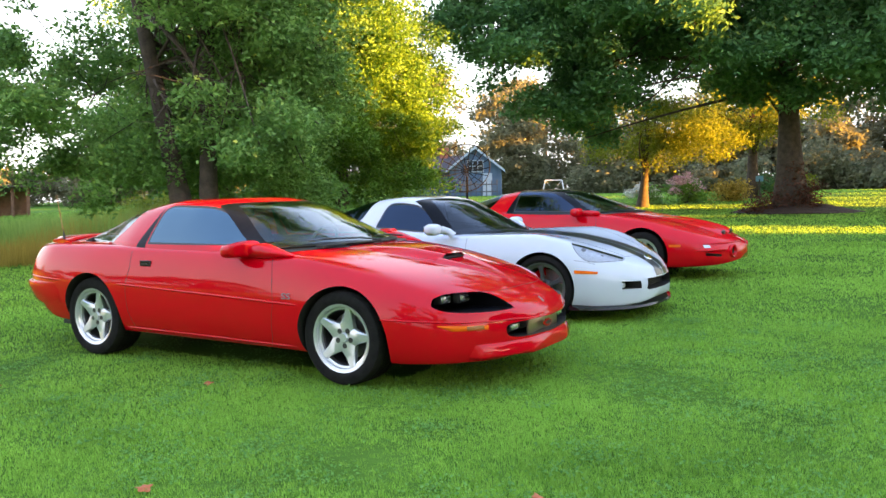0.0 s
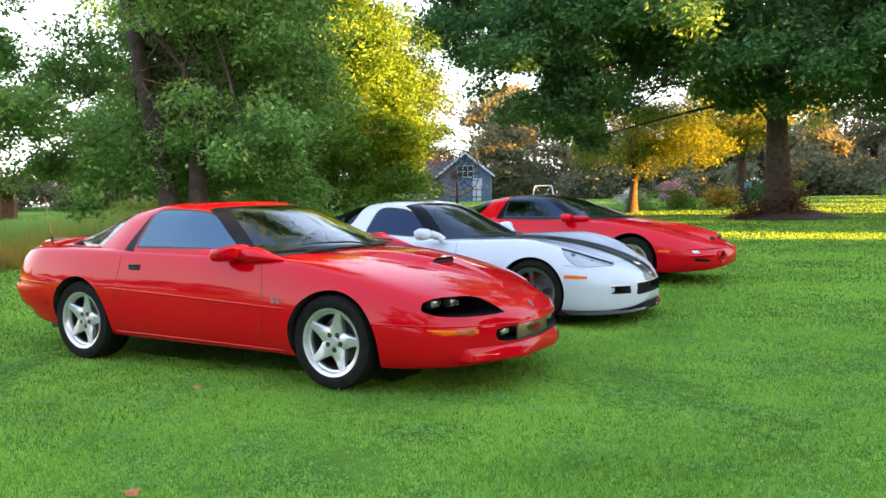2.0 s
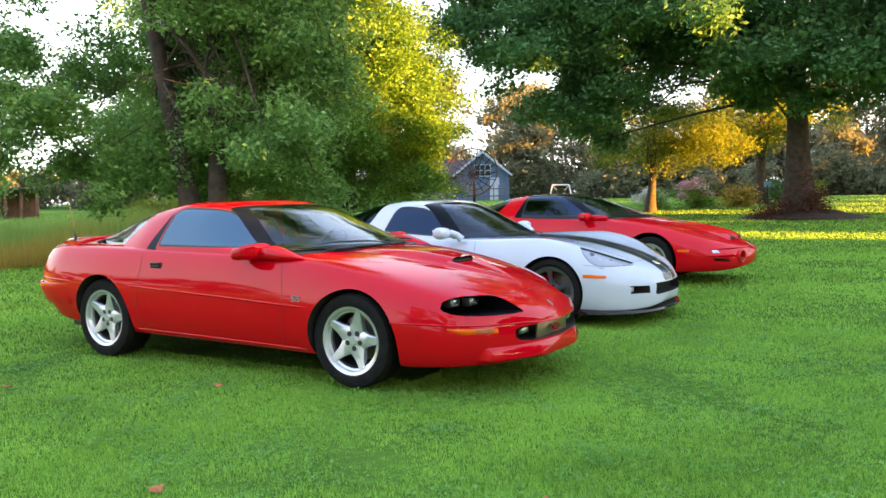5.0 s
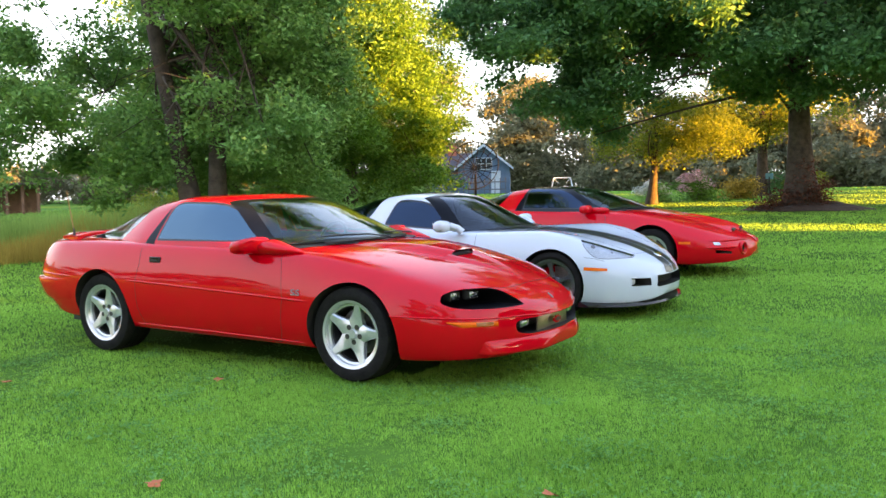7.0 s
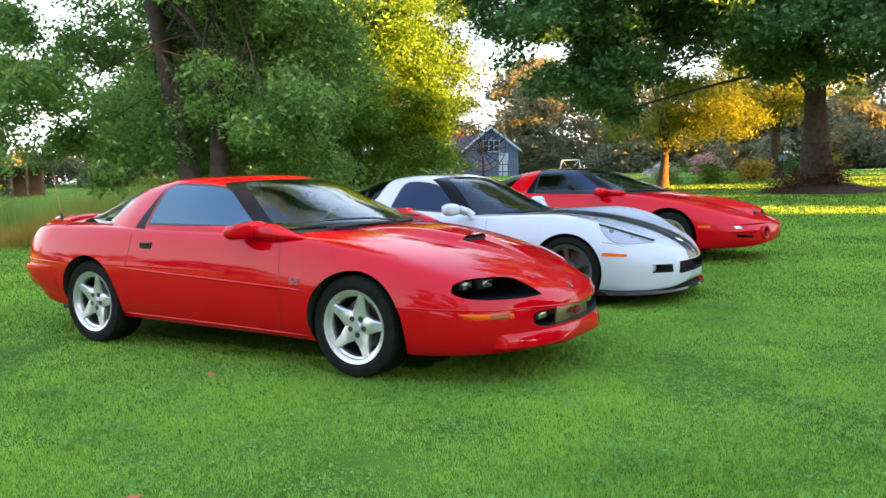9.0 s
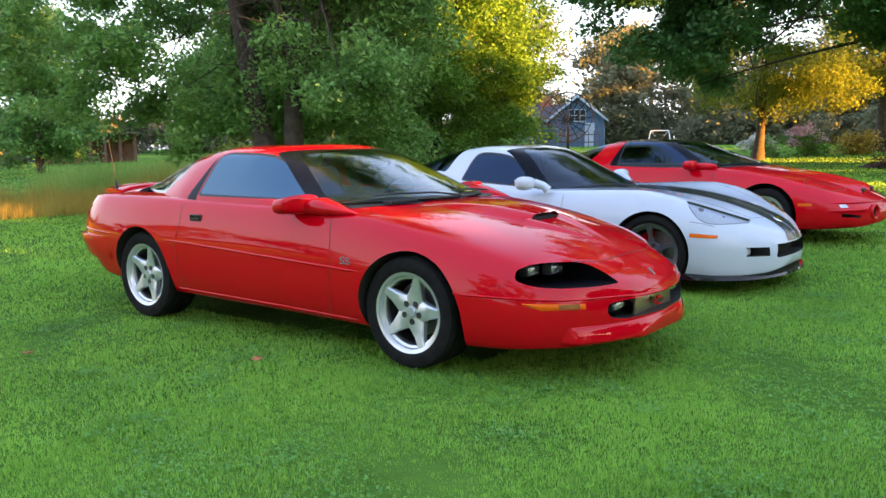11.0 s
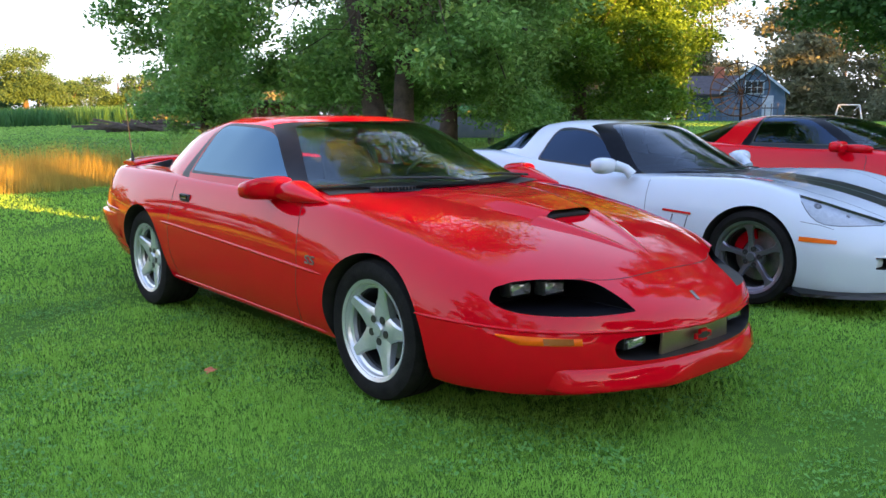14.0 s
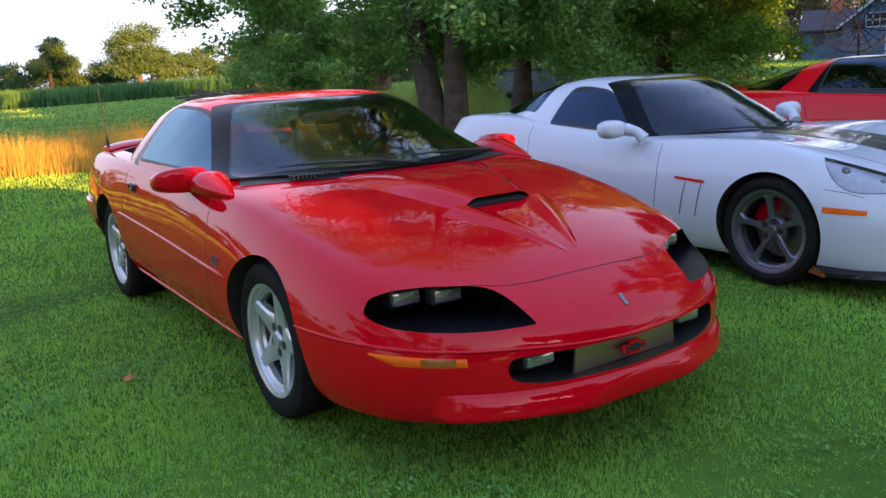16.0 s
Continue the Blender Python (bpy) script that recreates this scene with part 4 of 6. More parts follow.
    for s in (1, -1):
        part("tail_lamp", block(-1.062, -1.0, 0.36 * s - 0.14, 0.36 * s + 0.14, 0.66, 0.78, 0.02), REDLENS, car, "red tail lamp", sharp=40)
    part("exhaust_pipe", tube([(-0.9, 0.5, 0.27), (-1.08, 0.5, 0.27)], 0.03, 12), CHROME, car, sharp=50)
    part("floor_pan", block(-0.9, 3.2, -0.55, 0.55, 0.16, 0.22, 0.01), TRIM, car)
    for x in (0.0, 2.568):
        for y in (-0.905, 0.905):
            wheel(car, x, y, 0.326, FIVE)
    return car


# ---- the white coupe with dark stripes ----
def corvette():
    car = empty("sports_car", stand(0.0, 3.07), "white low coupe with dark stripes and gunmetal wheels on lawn", "car", "parked sports cars")
    c = dict(x0=-0.86, x1=3.62, paint=WHITE,
             W=spl((-0.86, 0.62), (-0.82, 0.80), (-0.7, 0.88), (-0.3, 0.965), (0, 0.975), (0.5, 0.95), (1.2, 0.925), (2.0, 0.94), (2.6, 0.972), (2.9, 0.96), (3.15, 0.90), (3.35, 0.76), (3.48, 0.60), (3.57, 0.42), (3.61, 0.22), (3.62, 0.05)),
             Wb=spl((-0.86, 0.55), (-0.6, 0.80), (0.5, 0.88), (2.0, 0.87), (2.9, 0.90), (3.15, 0.86), (3.35, 0.74), (3.48, 0.58), (3.57, 0.40), (3.61, 0.2), (3.62, 0.05)),
             zb=spl((-0.86, 0.42), (-0.7, 0.32), (0, 0.2), (0.6, 0.14), (2.0, 0.13), (3.2, 0.14), (3.5, 0.16), (3.60, 0.20), (3.62, 0.28)),
             zs=spl((-0.86, 0.82), (-0.7, 0.90), (-0.3, 0.955), (0.0, 0.96), (0.5, 0.915), (1.0, 0.86), (1.6, 0.815), (2.1, 0.835), (2.55, 0.85), (2.8, 0.815), (3.05, 0.73), (3.25, 0.635), (3.4, 0.565), (3.52, 0.50), (3.6, 0.43), (3.62, 0.38)),
             Ws=spl((-0.86, 0.50), (-0.5, 0.82), (0, 0.86), (0.8, 0.83), (1.5, 0.82), (2.2, 0.84), (2.7, 0.86), (3.0, 0.82), (3.2, 0.74), (3.4, 0.55), (3.55, 0.30), (3.62, 0.05)),
             zt=spl((-0.86, 0.85), (-0.75, 0.92), (-0.3, 0.95), (0.5, 0.925), (1.4, 0.86), (1.9, 0.83), (2.3, 0.82), (2.7, 0.785), (3.0, 0.73), (3.25, 0.66), (3.42, 0.59), (3.54, 0.52), (3.60, 0.46), (3.62, 0.40)),
             q=spl((-0.86, 0.6), (1.5, 0.4), (2.5, 0.15), (3.62, 0.5)))
    grille = [(-0.40, 0.30), (-0.37, 0.285), (0.37, 0.285), (0.40, 0.30), (0.37, 0.395), (-0.37, 0.395)]
    def inner(t):
        return 2.95 + 0.42 * t, 0.80 - 0.35 * t**1.1

    def outer(t):
        return 2.95 + 0.43 * t, 0.80 + 0.115 * math.sin(math.pi * t) ** 0.7 - 0.26 * t**1.7

    lamp = [inner(t) for t in np.linspace(0.02, 0.98, 9)] + [outer(t) for t in np.linspace(0.98, 0.02, 9)]
    cuts = [(prism(grille, "x", 3.40, 4.0), TRIM)]
    for s in (1, -1):
        cuts.append((prism([(0.685 * s, 0.315), (0.48 * s, 0.308), (0.48 * s, 0.380), (0.685 * s, 0.390)], "x", 3.24, 4.0), TRIM))
        cuts.append((prism([(a, b * s) for a, b in lamp], "z", 0.54, 1.2), TRIM))
    cockpit = prism([(1.90, -0.35), (1.66, -0.62), (1.1, -0.70), (0.2, -0.66), (0.1, -0.5), (0.1, 0.5), (0.2, 0.66), (1.1, 0.70), (1.66, 0.62), (1.90, 0.35)], "z", 0.40, 1.3)
    side = [(1.80, 0.20), (1.84, 0.55), (1.80, 1.0), (0.52, 1.0), (0.50, 0.80), (0.56, 0.45), (0.66, 0.20)]
    doors = [("door", prism(side, "y", -1.3, -0.55), "white door"), ("door", prism(side, "y", 0.55, 1.3), "white door")]
    top = [(1.86, -0.55), (2.2, -0.74), (2.75, -0.68), (3.1, -0.50), (3.36, -0.40), (3.42, 0.0), (3.36, 0.40), (3.1, 0.50), (2.75, 0.68), (2.2, 0.74), (1.86, 0.55), (1.97, 0.0)]
    skin, body, made = cut_car(car, c, cuts, [(0.0, 0.358, 0.345), (2.685, 0.342, 0.333)], cockpit, doors, [("hood", prism(top, "z", 0.55, 1.3), "white hood with dark stripes")])
    hood_ob = made[-1]
    for s in (1, -1):
        part("door_seam", skin.ribbon([(1.81, 0.86), (1.84, 0.55), (1.80, 0.21), (0.66, 0.21), (0.56, 0.45), (0.50, 0.80), (0.51, 0.88)], "y", 0.0035, s), TRIM, body)
        part("hood_seam", skin.ribbon([(a, b * s) for a, b in top[:6]], "z", 0.0025), TRIM, body)
        part("bumper_seam", skin.ribbon([(3.02, 0.60), (3.12, 0.585), (3.2, 0.56)], "y", 0.003, s), TRIM, body)
        # pair of stripes over the nose and the hood
        part("hood_stripe", skin.sheet(lambda t: (2.06 + 1.53 * t, 0.014 * s), lambda t: (2.06 + 1.53 * t, (0.245 - 0.075 * t) * s), "z", 60, 8, lift=0.0035), GREYP, hood_ob, "dark grey hood stripe", sharp=60)
        part("nose_stripe", skin.sheet(lambda t: (0.014 * s, 0.405 + 0.06 * t), lambda t: (0.18 * s, 0.405 + 0.06 * t), "x", 5, 5, lift=0.003), GREYP, car, sharp=60)
        part("marker_lamp", skin.sheet(lambda t: (3.03 + 0.20 * t, 0.478 - 0.008 * t), lambda t: (3.03 + 0.20 * t, 0.508 - 0.006 * t - 0.01 * t * t), "y", 10, 2, s, 0.005), AMBER, car, "amber side marker", sharp=40)
        f = part("fog_lamp", warp(ovoid(0.02, 0.064, 0.030, 3.4), lambda v: v + Vector((3.400, 0.625 * s, 0.350))), BOWL, car, "small fog lamp", sharp=60)
        part("fog_lamp_bezel", block(3.30, 3.345, 0.49 * s if s > 0 else 0.67 * s, 0.67 * s if s > 0 else 0.49 * s, 0.318, 0.376, 0.006), TRIM, f, sharp=40)
        # lamp under a clear cover
        cover = part("headlamp_cover", skin.sheet(lambda t: (inner(t)[0], inner(t)[1] * s), lambda t: (outer(t)[0], outer(t)[1] * s), "z", 18, 6, lift=0.001), CLEAR, car, "clear headlamp cover", sharp=60)
        part("lamp_tray", skin.sheet(lambda t: (inner(t)[0], inner(t)[1] * s), lambda t: (outer(t)[0], outer(t)[1] * s), "z", 14, 5, lift=-0.016), BOWL, cover, "silver lamp bowl", sharp=60)
        rim = [(inner(t)[0], inner(t)[1] * s) for t in np.linspace(0, 1, 12)] + [(outer(t)[0], outer(t)[1] * s) for t in np.linspace(1, 0, 12)]
        part("lamp_gasket", skin.ribbon(rim, "z", 0.004, lift=0.002), GREYP, cover)
        for t, r in ((0.30, 0.026), (0.66, 0.018)):
            (x, y0), (_, y1) = inner(t), outer(t)
            co, n = skin.at(x, s * (y0 + y1) / 2, "z")
            p = co - n * 0.026
            part("projector", warp(ovoid(r, r, r, 2.0, 16, 10), lambda v: v + p), STEEL, cover, sharp=60)
        # fender vent with slashes
        v = part("fender_vent", skin.ribbon([(2.245, 0.585), (2.0, 0.595)], "y", 0.016, s, 0.006), REDLENS, car, "dark red fender vent blade", sharp=40)
        for x in (2.04, 2.17):
            part("vent_slash", skin.ribbon([(x + 0.05, 0.570), (x, 0.36)], "y", 0.006, s, 0.002), GREYP, v)
        m = part("side_mirror", warp(ovoid(0.075, 0.115, 0.062, 2.6, 24, 14), lambda q: Vector((q.x, q.y, q.z * (1 + 0.1 * q.y * s / 0.115))) + Vector((1.50, 0.985 * s, 0.89))), WHITE, car, "white rounded door mirror", sharp=70)
        part("mirror_arm", tube([(1.55, 0.91 * s, 0.885), (1.62, 0.87 * s, 0.865), (1.66, 0.85 * s, 0.82)], [0.045, 0.036, 0.045], 12), WHITE, m, sharp=70)
        part("mirror_glass", block(1.428, 1.436, 0.985 * s - 0.075, 0.985 * s + 0.075, 0.862, 0.925, 0.003), CHROME, m, sharp=40)
        part("tail_lamp", warp(lathe([(0.0, 0.02), (0.07, 0.02), (0.08, 0.0)], 20, "x"), lambda q: Vector((-q.x - 0.86, q.y + 0.5 * s, q.z + 0.70))), REDLENS, car, "round red tail lamp", sharp=40)
    for k in range(6):
        part("grille_bar", block(3.45, 3.50, -0.37, 0.37, 0.295 + 0.017 * k, 0.301 + 0.017 * k), TRIM, car)
    for k in range(10):
        part("grille_post", block(3.455, 3.495, -0.34 + 0.075 * k, -0.333 + 0.075 * k, 0.288, 0.393), TRIM, car)
    # black splitter under the nose
    sp = bmesh.new()
    rows = []
    for i in range(41):
        t = i / 20 - 1
        y = 0.965 * t
        x = 3.625 - 0.30 * abs(t) ** 2.2 - 0.25 * abs(t) ** 8
        rows.append([sp.verts.new((x + a, y * (1 + b2), z)) for a, b2, z in ((0.0, 0, 0.125), (0.012, 0, 0.132), (0.0, 0, 0.150), (-0.20, -0.1, 0.19), (-0.25, -0.1, 0.125))])
    for p, q in zip(rows, rows[1:]):
        for k in range(5):
            sp.faces.new((p[k], p[(k + 1) % 5], q[(k + 1) % 5], q[k]))
    sp.faces.new(rows[0])
    sp.faces.new(rows[-1])
    part("front_splitter", sp, BLACKP, car, "gloss black front splitter", sharp=40)
    co, n = skin.at(3.46, 0.0, "z")
    e = part("nose_emblem", warp(lathe([(0.0, 0.006), (0.04, 0.005), (0.045, 0.0)], 24, "z"), lambda v: Vector((v.x, v.y * 1.6, v.z))), CHROME, car, "silver nose badge", sharp=40)
    e.matrix_basis = Matrix.Translation(co + n * 0.004) @ n.to_track_quat("Z", "X").to_matrix().to_4x4()
    wiper(car, [(2.09, 0.10, 0.83), (2.02, -0.2, 0.858), (1.86, -0.52, 0.858)])
    wiper(car, [(1.92, 0.55, 0.83), (2.00, 0.25, 0.858), (2.04, -0.05, 0.862)])
    g = dict(paint=WHITE, roof_paint=WHITE, glass=NAVYGLASS, back_pane=NAVYGLASS, front_pane=DARKGLASS, x0=-0.62, x1=2.12,
             w=spl((-0.62, 0.42), (-0.3, 0.58), (0.0, 0.70), (0.3, 0.78), (0.65, 0.81), (1.3, 0.805), (1.75, 0.79), (2.12, 0.75)),
             belt=spl((-0.7, 0.945), (0, 0.935), (0.6, 0.885), (1.2, 0.835), (1.7, 0.805), (2.1, 0.80)),
             top=spl((-0.62, 0.955), (-0.3, 1.03), (0.0, 1.10), (0.35, 1.19), (0.75, 1.232), (1.0, 1.225), (1.25, 1.19), (1.65, 1.02), (2.12, 0.80)),
             bow=spl((-0.62, -0.25), (0.3, -0.05), (0.6, 0.0), (0.9, 0.06), (1.2, 0.22), (2.12, 0.44)),
             front=[(2.3, 0.95), (1.72, 0.85), (1.60, 0.80), (1.00, 0.535), (1.09, 0.36), (1.16, 0.18), (1.18, 0.0)], front_glass=[(2.06, 0.0), (1.98, 0.30), (1.72, 0.66), (1.62, 0.69), (1.13, 0.44), (1.18, 0.22), (1.20, 0.0)],
             rear=[(0.44, 0.0), (0.47, 0.3), (0.55, 0.53), (0.45, 0.79), (-0.30, 0.66), (-0.9, 0.6), (-0.9, 0.0)], rear_glass=[(0.41, 0.0), (0.44, 0.28), (0.50, 0.51), (0.40, 0.74), (-0.28, 0.58), (-0.52, 0.28), (-0.56, 0.0)],
             side=[(0.635, 0.893), (0.69, 1.15), (0.80, 1.172), (1.06, 1.145), (1.18, 1.09), (1.62, 0.835), (1.2, 0.85)], side_round=[0.03, 0.09, 0.1, 0.1, 0.1, 0.02, 0.1])
    roof_skin = greenhouse(car, g)
    for s in (1, -1):
        bm = bmesh.new()
        rows = []
        for i in range(13):
            x = 0.48 + 0.62 * i / 12
            rows.append([bm.verts.new((x, y * s, float(roof_skin.at(x, y * s, "z")[0].z) + 0.0025)) for y in (0.014, 0.08, 0.13, 0.19, 0.245)])
        for p, q in zip(rows, rows[1:]):
            for j in range(4):
                bm.faces.new((p[j], p[j + 1], q[j + 1], q[j]))
        part("roof_stripe", bm, GREYP, car, "dark grey roof stripe", sharp=60)
    interior(car, 0.75, 0.33, (1.30, 0.37, 0.80), (1.35, 1.80, 0.855), (1.22, 0, 1.06))
    part("floor_pan", block(-0.6, 3.1, -0.55, 0.55, 0.13, 0.2, 0.01), TRIM, car)
    for y in (-0.93, 0.93):
        wheel(car, 2.685, y, 0.325, GRAND)
        wheel(car, 0.0, y, 0.338, dict(GRAND, rim=0.248, width=0.31))
    return car


# ---- the far red coupe with a black roof ----
def firebird():
    car = empty("sports_car", stand(-0.05, 6.75), "bright red coupe with black roof and hood nostrils on lawn", "car", "parked sports cars")
    c = dict(x0=-1.20, x1=3.78, paint=RED2,
             W=spl((-1.20, 0.50), (-1.15, 0.70), (-1.0, 0.84), (-0.5, 0.94), (0, 0.955), (1.2, 0.94), (2.0, 0.95), (2.6, 0.955), (3.0, 0.935), (3.25, 0.88), (3.45, 0.78), (3.6, 0.62), (3.70, 0.43), (3.76, 0.22), (3.78, 0.05)),
             Wb=spl((-1.20, 0.45), (-1.0, 0.72), (0.5, 0.86), (2.0, 0.86), (3.0, 0.87), (3.25, 0.82), (3.45, 0.72), (3.6, 0.57), (3.70, 0.40), (3.76, 0.2), (3.78, 0.05)),
             zb=spl((-1.20, 0.46), (-0.6, 0.25), (0.3, 0.19), (2.9, 0.17), (3.5, 0.20), (3.74, 0.26), (3.78, 0.34)),
             zs=spl((-1.20, 0.80), (-0.6, 0.915), (0.0, 0.92), (1.0, 0.90), (1.7, 0.885), (2.2, 0.86), (2.6, 0.80), (3.0, 0.70), (3.25, 0.62), (3.45, 0.555), (3.6, 0.51), (3.72, 0.465), (3.78, 0.42)),
             Ws=spl((-1.20, 0.42), (-0.5, 0.84), (0.5, 0.87), (1.5, 0.87), (2.2, 0.86), (2.8, 0.83), (3.2, 0.77), (3.45, 0.64), (3.6, 0.48), (3.72, 0.25), (3.78, 0.05)),
             zt=spl((-1.20, 0.86), (-0.9, 0.965), (0.5, 0.95), (1.95, 0.94), (2.3, 0.90), (2.8, 0.815), (3.15, 0.735), (3.4, 0.655), (3.58, 0.58), (3.70, 0.52), (3.76, 0.47), (3.78, 0.44)),
             q=spl((-1.2, 0.6), (2.0, 0.5), (3.7, 0.7)))
    cuts = []
    for s in (1, -1):
        ring = [(0.44 * s + 0.075 * math.cos(a), 0.385 + 0.062 * math.sin(a)) for a in (2 * math.pi * k / 20 for k in range(20))]
        cuts.append((prism(ring, "x", 3.60, 4.1), TRIM))
        cuts.append((prism([(0.80 * s, 0.335), (0.64 * s, 0.318), (0.64 * s, 0.350), (0.80 * s, 0.375)], "x", 3.2, 4.1), TRIM))
    cockpit = prism([(1.92, -0.42), (1.72, -0.66), (1.2, -0.76), (-0.3, -0.72), (-0.5, -0.5), (-0.5, 0.5), (-0.3, 0.72), (1.2, 0.76), (1.72, 0.66), (1.92, 0.42)], "z", 0.42, 1.3)
    side = [(1.86, 0.215), (1.93, 0.45), (1.93, 0.80), (1.90, 1.0), (0.50, 1.0), (0.52, 0.80), (0.64, 0.40), (0.66, 0.215)]
    doors = [("door", prism(side, "y", -1.3, -0.60), "bright red door"), ("door", prism(side, "y", 0.60, 1.3), "bright red door")]
    top = [(1.86, -0.62), (2.3, -0.72), (2.9, -0.60), (3.35, -0.40), (3.50, 0.0), (3.35, 0.40), (2.9, 0.60), (2.3, 0.72), (1.86, 0.62), (1.97, 0)]
    skin, body, made = cut_car(car, c, cuts, [(0.0, 0.372, 0.335), (2.568, 0.375, 0.335)], cockpit, doors, [("hood", prism(top, "z", 0.60, 1.3), "red hood with two nostrils")])
    hood_ob = made[-1]
    for s in (1, -1):
        part("door_seam", skin.ribbon([(1.905, 0.87), (1.93, 0.80), (1.93, 0.45), (1.86, 0.225), (0.66, 0.225), (0.64, 0.40), (0.52, 0.80), (0.50, 0.90)], "y", 0.006, s), TRIM, body)
        part("hood_seam", skin.ribbon([(a, b * s) for a, b in top[:5]], "z", 0.003), TRIM, body)
        part("popup_lamp_lid", skin.ribbon([(2.95, 0.64 * s), (3.0, 0.82 * s), (3.28, 0.72 * s), (3.38, 0.50 * s), (3.12, 0.60 * s), (2.95, 0.64 * s)], "z", 0.003), TRIM, body)
        fog = part("fog_lamp", warp(lathe([(0.0, 0.012), (0.035, 0.008), (0.05, 0.0)], 20, "x"), lambda v: v + Vector((3.605, 0.44 * s, 0.385))), LAMP, car, "round fog lamp", sharp=40)
        part("fog_ring", warp(lathe([(0.060, -0.02), (0.066, 0.012), (0.082, 0.014), (0.092, -0.012), (0.085, -0.03)], 24, "x", True), lambda v: v + Vector((3.695 - 0.25 * (v.y * s), 0.44 * s, 0.385))), RED2, fog, sharp=40)
        part("marker_lamp", skin.sheet(lambda t: (2.96 + 0.15 * t, 0.455), lambda t: (2.96 + 0.15 * t, 0.485), "y", 6, 2, s, 0.004), AMBER, car, "amber side marker", sharp=40)
        part("driving_lamp", skin.sheet(lambda t: (0.80 * s - 0.055 * s * t, 0.440), lambda t: (0.80 * s - 0.055 * s * t, 0.475), "x", 6, 2, lift=0.006), LENS, car, "small clear turn lamp", sharp=40)
        for y0, y1, z0, z1, r in ((0.86, 0.56, 0.405, 0.412, 0.020), (0.82, 0.10, 0.492, 0.500, 0.016)):
            line = [skin.at((y0 + (y1 - y0) * k2 / 16) * s, z0 + (z1 - z0) * k2 / 16, "x")[0] for k2 in range(17)]
            part("bumper_ledge", tube(line, [0.003, r * 0.7] + [r] * 13 + [r * 0.7, 0.003], 10), RED2, car, sharp=70)
        # raised hood nostrils
        no = bmesh.new()
        rows = []
        for i in range(15):
            t = i / 14
            x = 2.60 + 0.92 * t
            row = []
            for j in range(11):
                y = s * (0.08 + (0.14 + 0.04 * (1 - t)) * j / 5)
                z = skin.at(x, y, "z")[0].z
                k = max(0.0, 1 - abs(j / 5 - 1)) ** 0.8
                row.append(no.verts.new((x, y, z - 0.003 + 0.062 * k * (t ** 0.8 if t < 0.93 else 0.75))))
            rows.append(row)
        for p, q in zip(rows, rows[1:]):
            for j in range(10):
                no.faces.new((p[j], p[j + 1], q[j + 1], q[j]))
        no.faces.new(rows[-1])
        part("hood_nostril", no, RED2, hood_ob, "raised hood air intake", sharp=60)
        z = skin.at(3.525, 0.22 * s, "z")[0].z
        part("nostril_mouth", warp(ovoid(0.02, 0.085, 0.026, 2.6), lambda v: v + Vector((3.515, 0.225 * s, z + 0.024))), TRIM, hood_ob, "black intake mouth", sharp=60)
        m = part("side_mirror", warp(ovoid(0.085, 0.125, 0.060, 3.0, 24, 14), lambda v: Vector((v.x * (1.0 - 0.35 * max(v.x, 0) / 0.085), v.y, v.z)) + Vector((1.68, 0.97 * s, 0.925))), RED2, car, "red door mirror", sharp=70)
        part("mirror_foot", warp(ovoid(0.18, 0.045, 0.045, 2.4, 20, 12), lambda v: v + Vector((1.79, 0.835 * s, 0.905))), RED2, m, sharp=70)
        part("tail_lamp", block(-1.205, -1.15, 0.36 * s - 0.14, 0.36 * s + 0.14, 0.66, 0.80, 0.02), REDLENS, car, "red tail lamp", sharp=40)
    part("windscreen_trim", skin.sheet(lambda t: (1.88 + 0.44 * math.cos((t - 0.5) * 2.4), -0.76 + 1.52 * t), lambda t: (1.80 + 0.15 * math.cos((t - 0.5) * 2.6), -0.70 + 1.40 * t), "z", 30, 3, lift=0.004), TRIM, car, sharp=40)
    greenhouse(car, dict(F_GREEN, paint=RED2, roof_paint=BLACKP, glass=NAVYGLASS, back_pane=NAVYGLASS, sails=[(0.60, 0.80), (0.60, 1.15), (0.62, 1.40), (-1.2, 1.40), (-1.2, 0.80)],
               top=spl((-0.80, 0.955), (-0.4, 1.03), (0.0, 1.135), (0.3, 1.205), (0.66, 1.25), (1.0, 1.25), (1.33, 1.213), (1.8, 1.075), (2.28, 0.915))))
    interior(car, 0.85, 0.40, (1.42, 0.37, 0.86), (1.48, 1.96, 0.92), (1.36, 0, 1.13))
    part("floor_pan", block(-0.9, 3.2, -0.55, 0.55, 0.16, 0.22, 0.01), TRIM, car)
    part("number_plate_holder", block(-1.23, -1.20, -0.16, 0.16, 0.50, 0.62, 0.004), TRIM, car)
    for x in (0.0, 2.568):
        for y in (-0.905, 0.905):
            wheel(car, x, y, 0.326, FIVE)
    return car


# ---- lawn ----
def axis_steps(a, b, dense0, dense1, fine, grow=1.25):
    out = list(np.arange(dense0, dense1 + 1e-6, fine))
    s, v = fine, dense1
    while v < b:
        s *= grow
        v += s
        out.append(min(v, b))
    s, v = fine, dense0
    while v > a:
        s *= grow
        v -= s
        out.insert(0, max(v, a))
    return np.array(out)


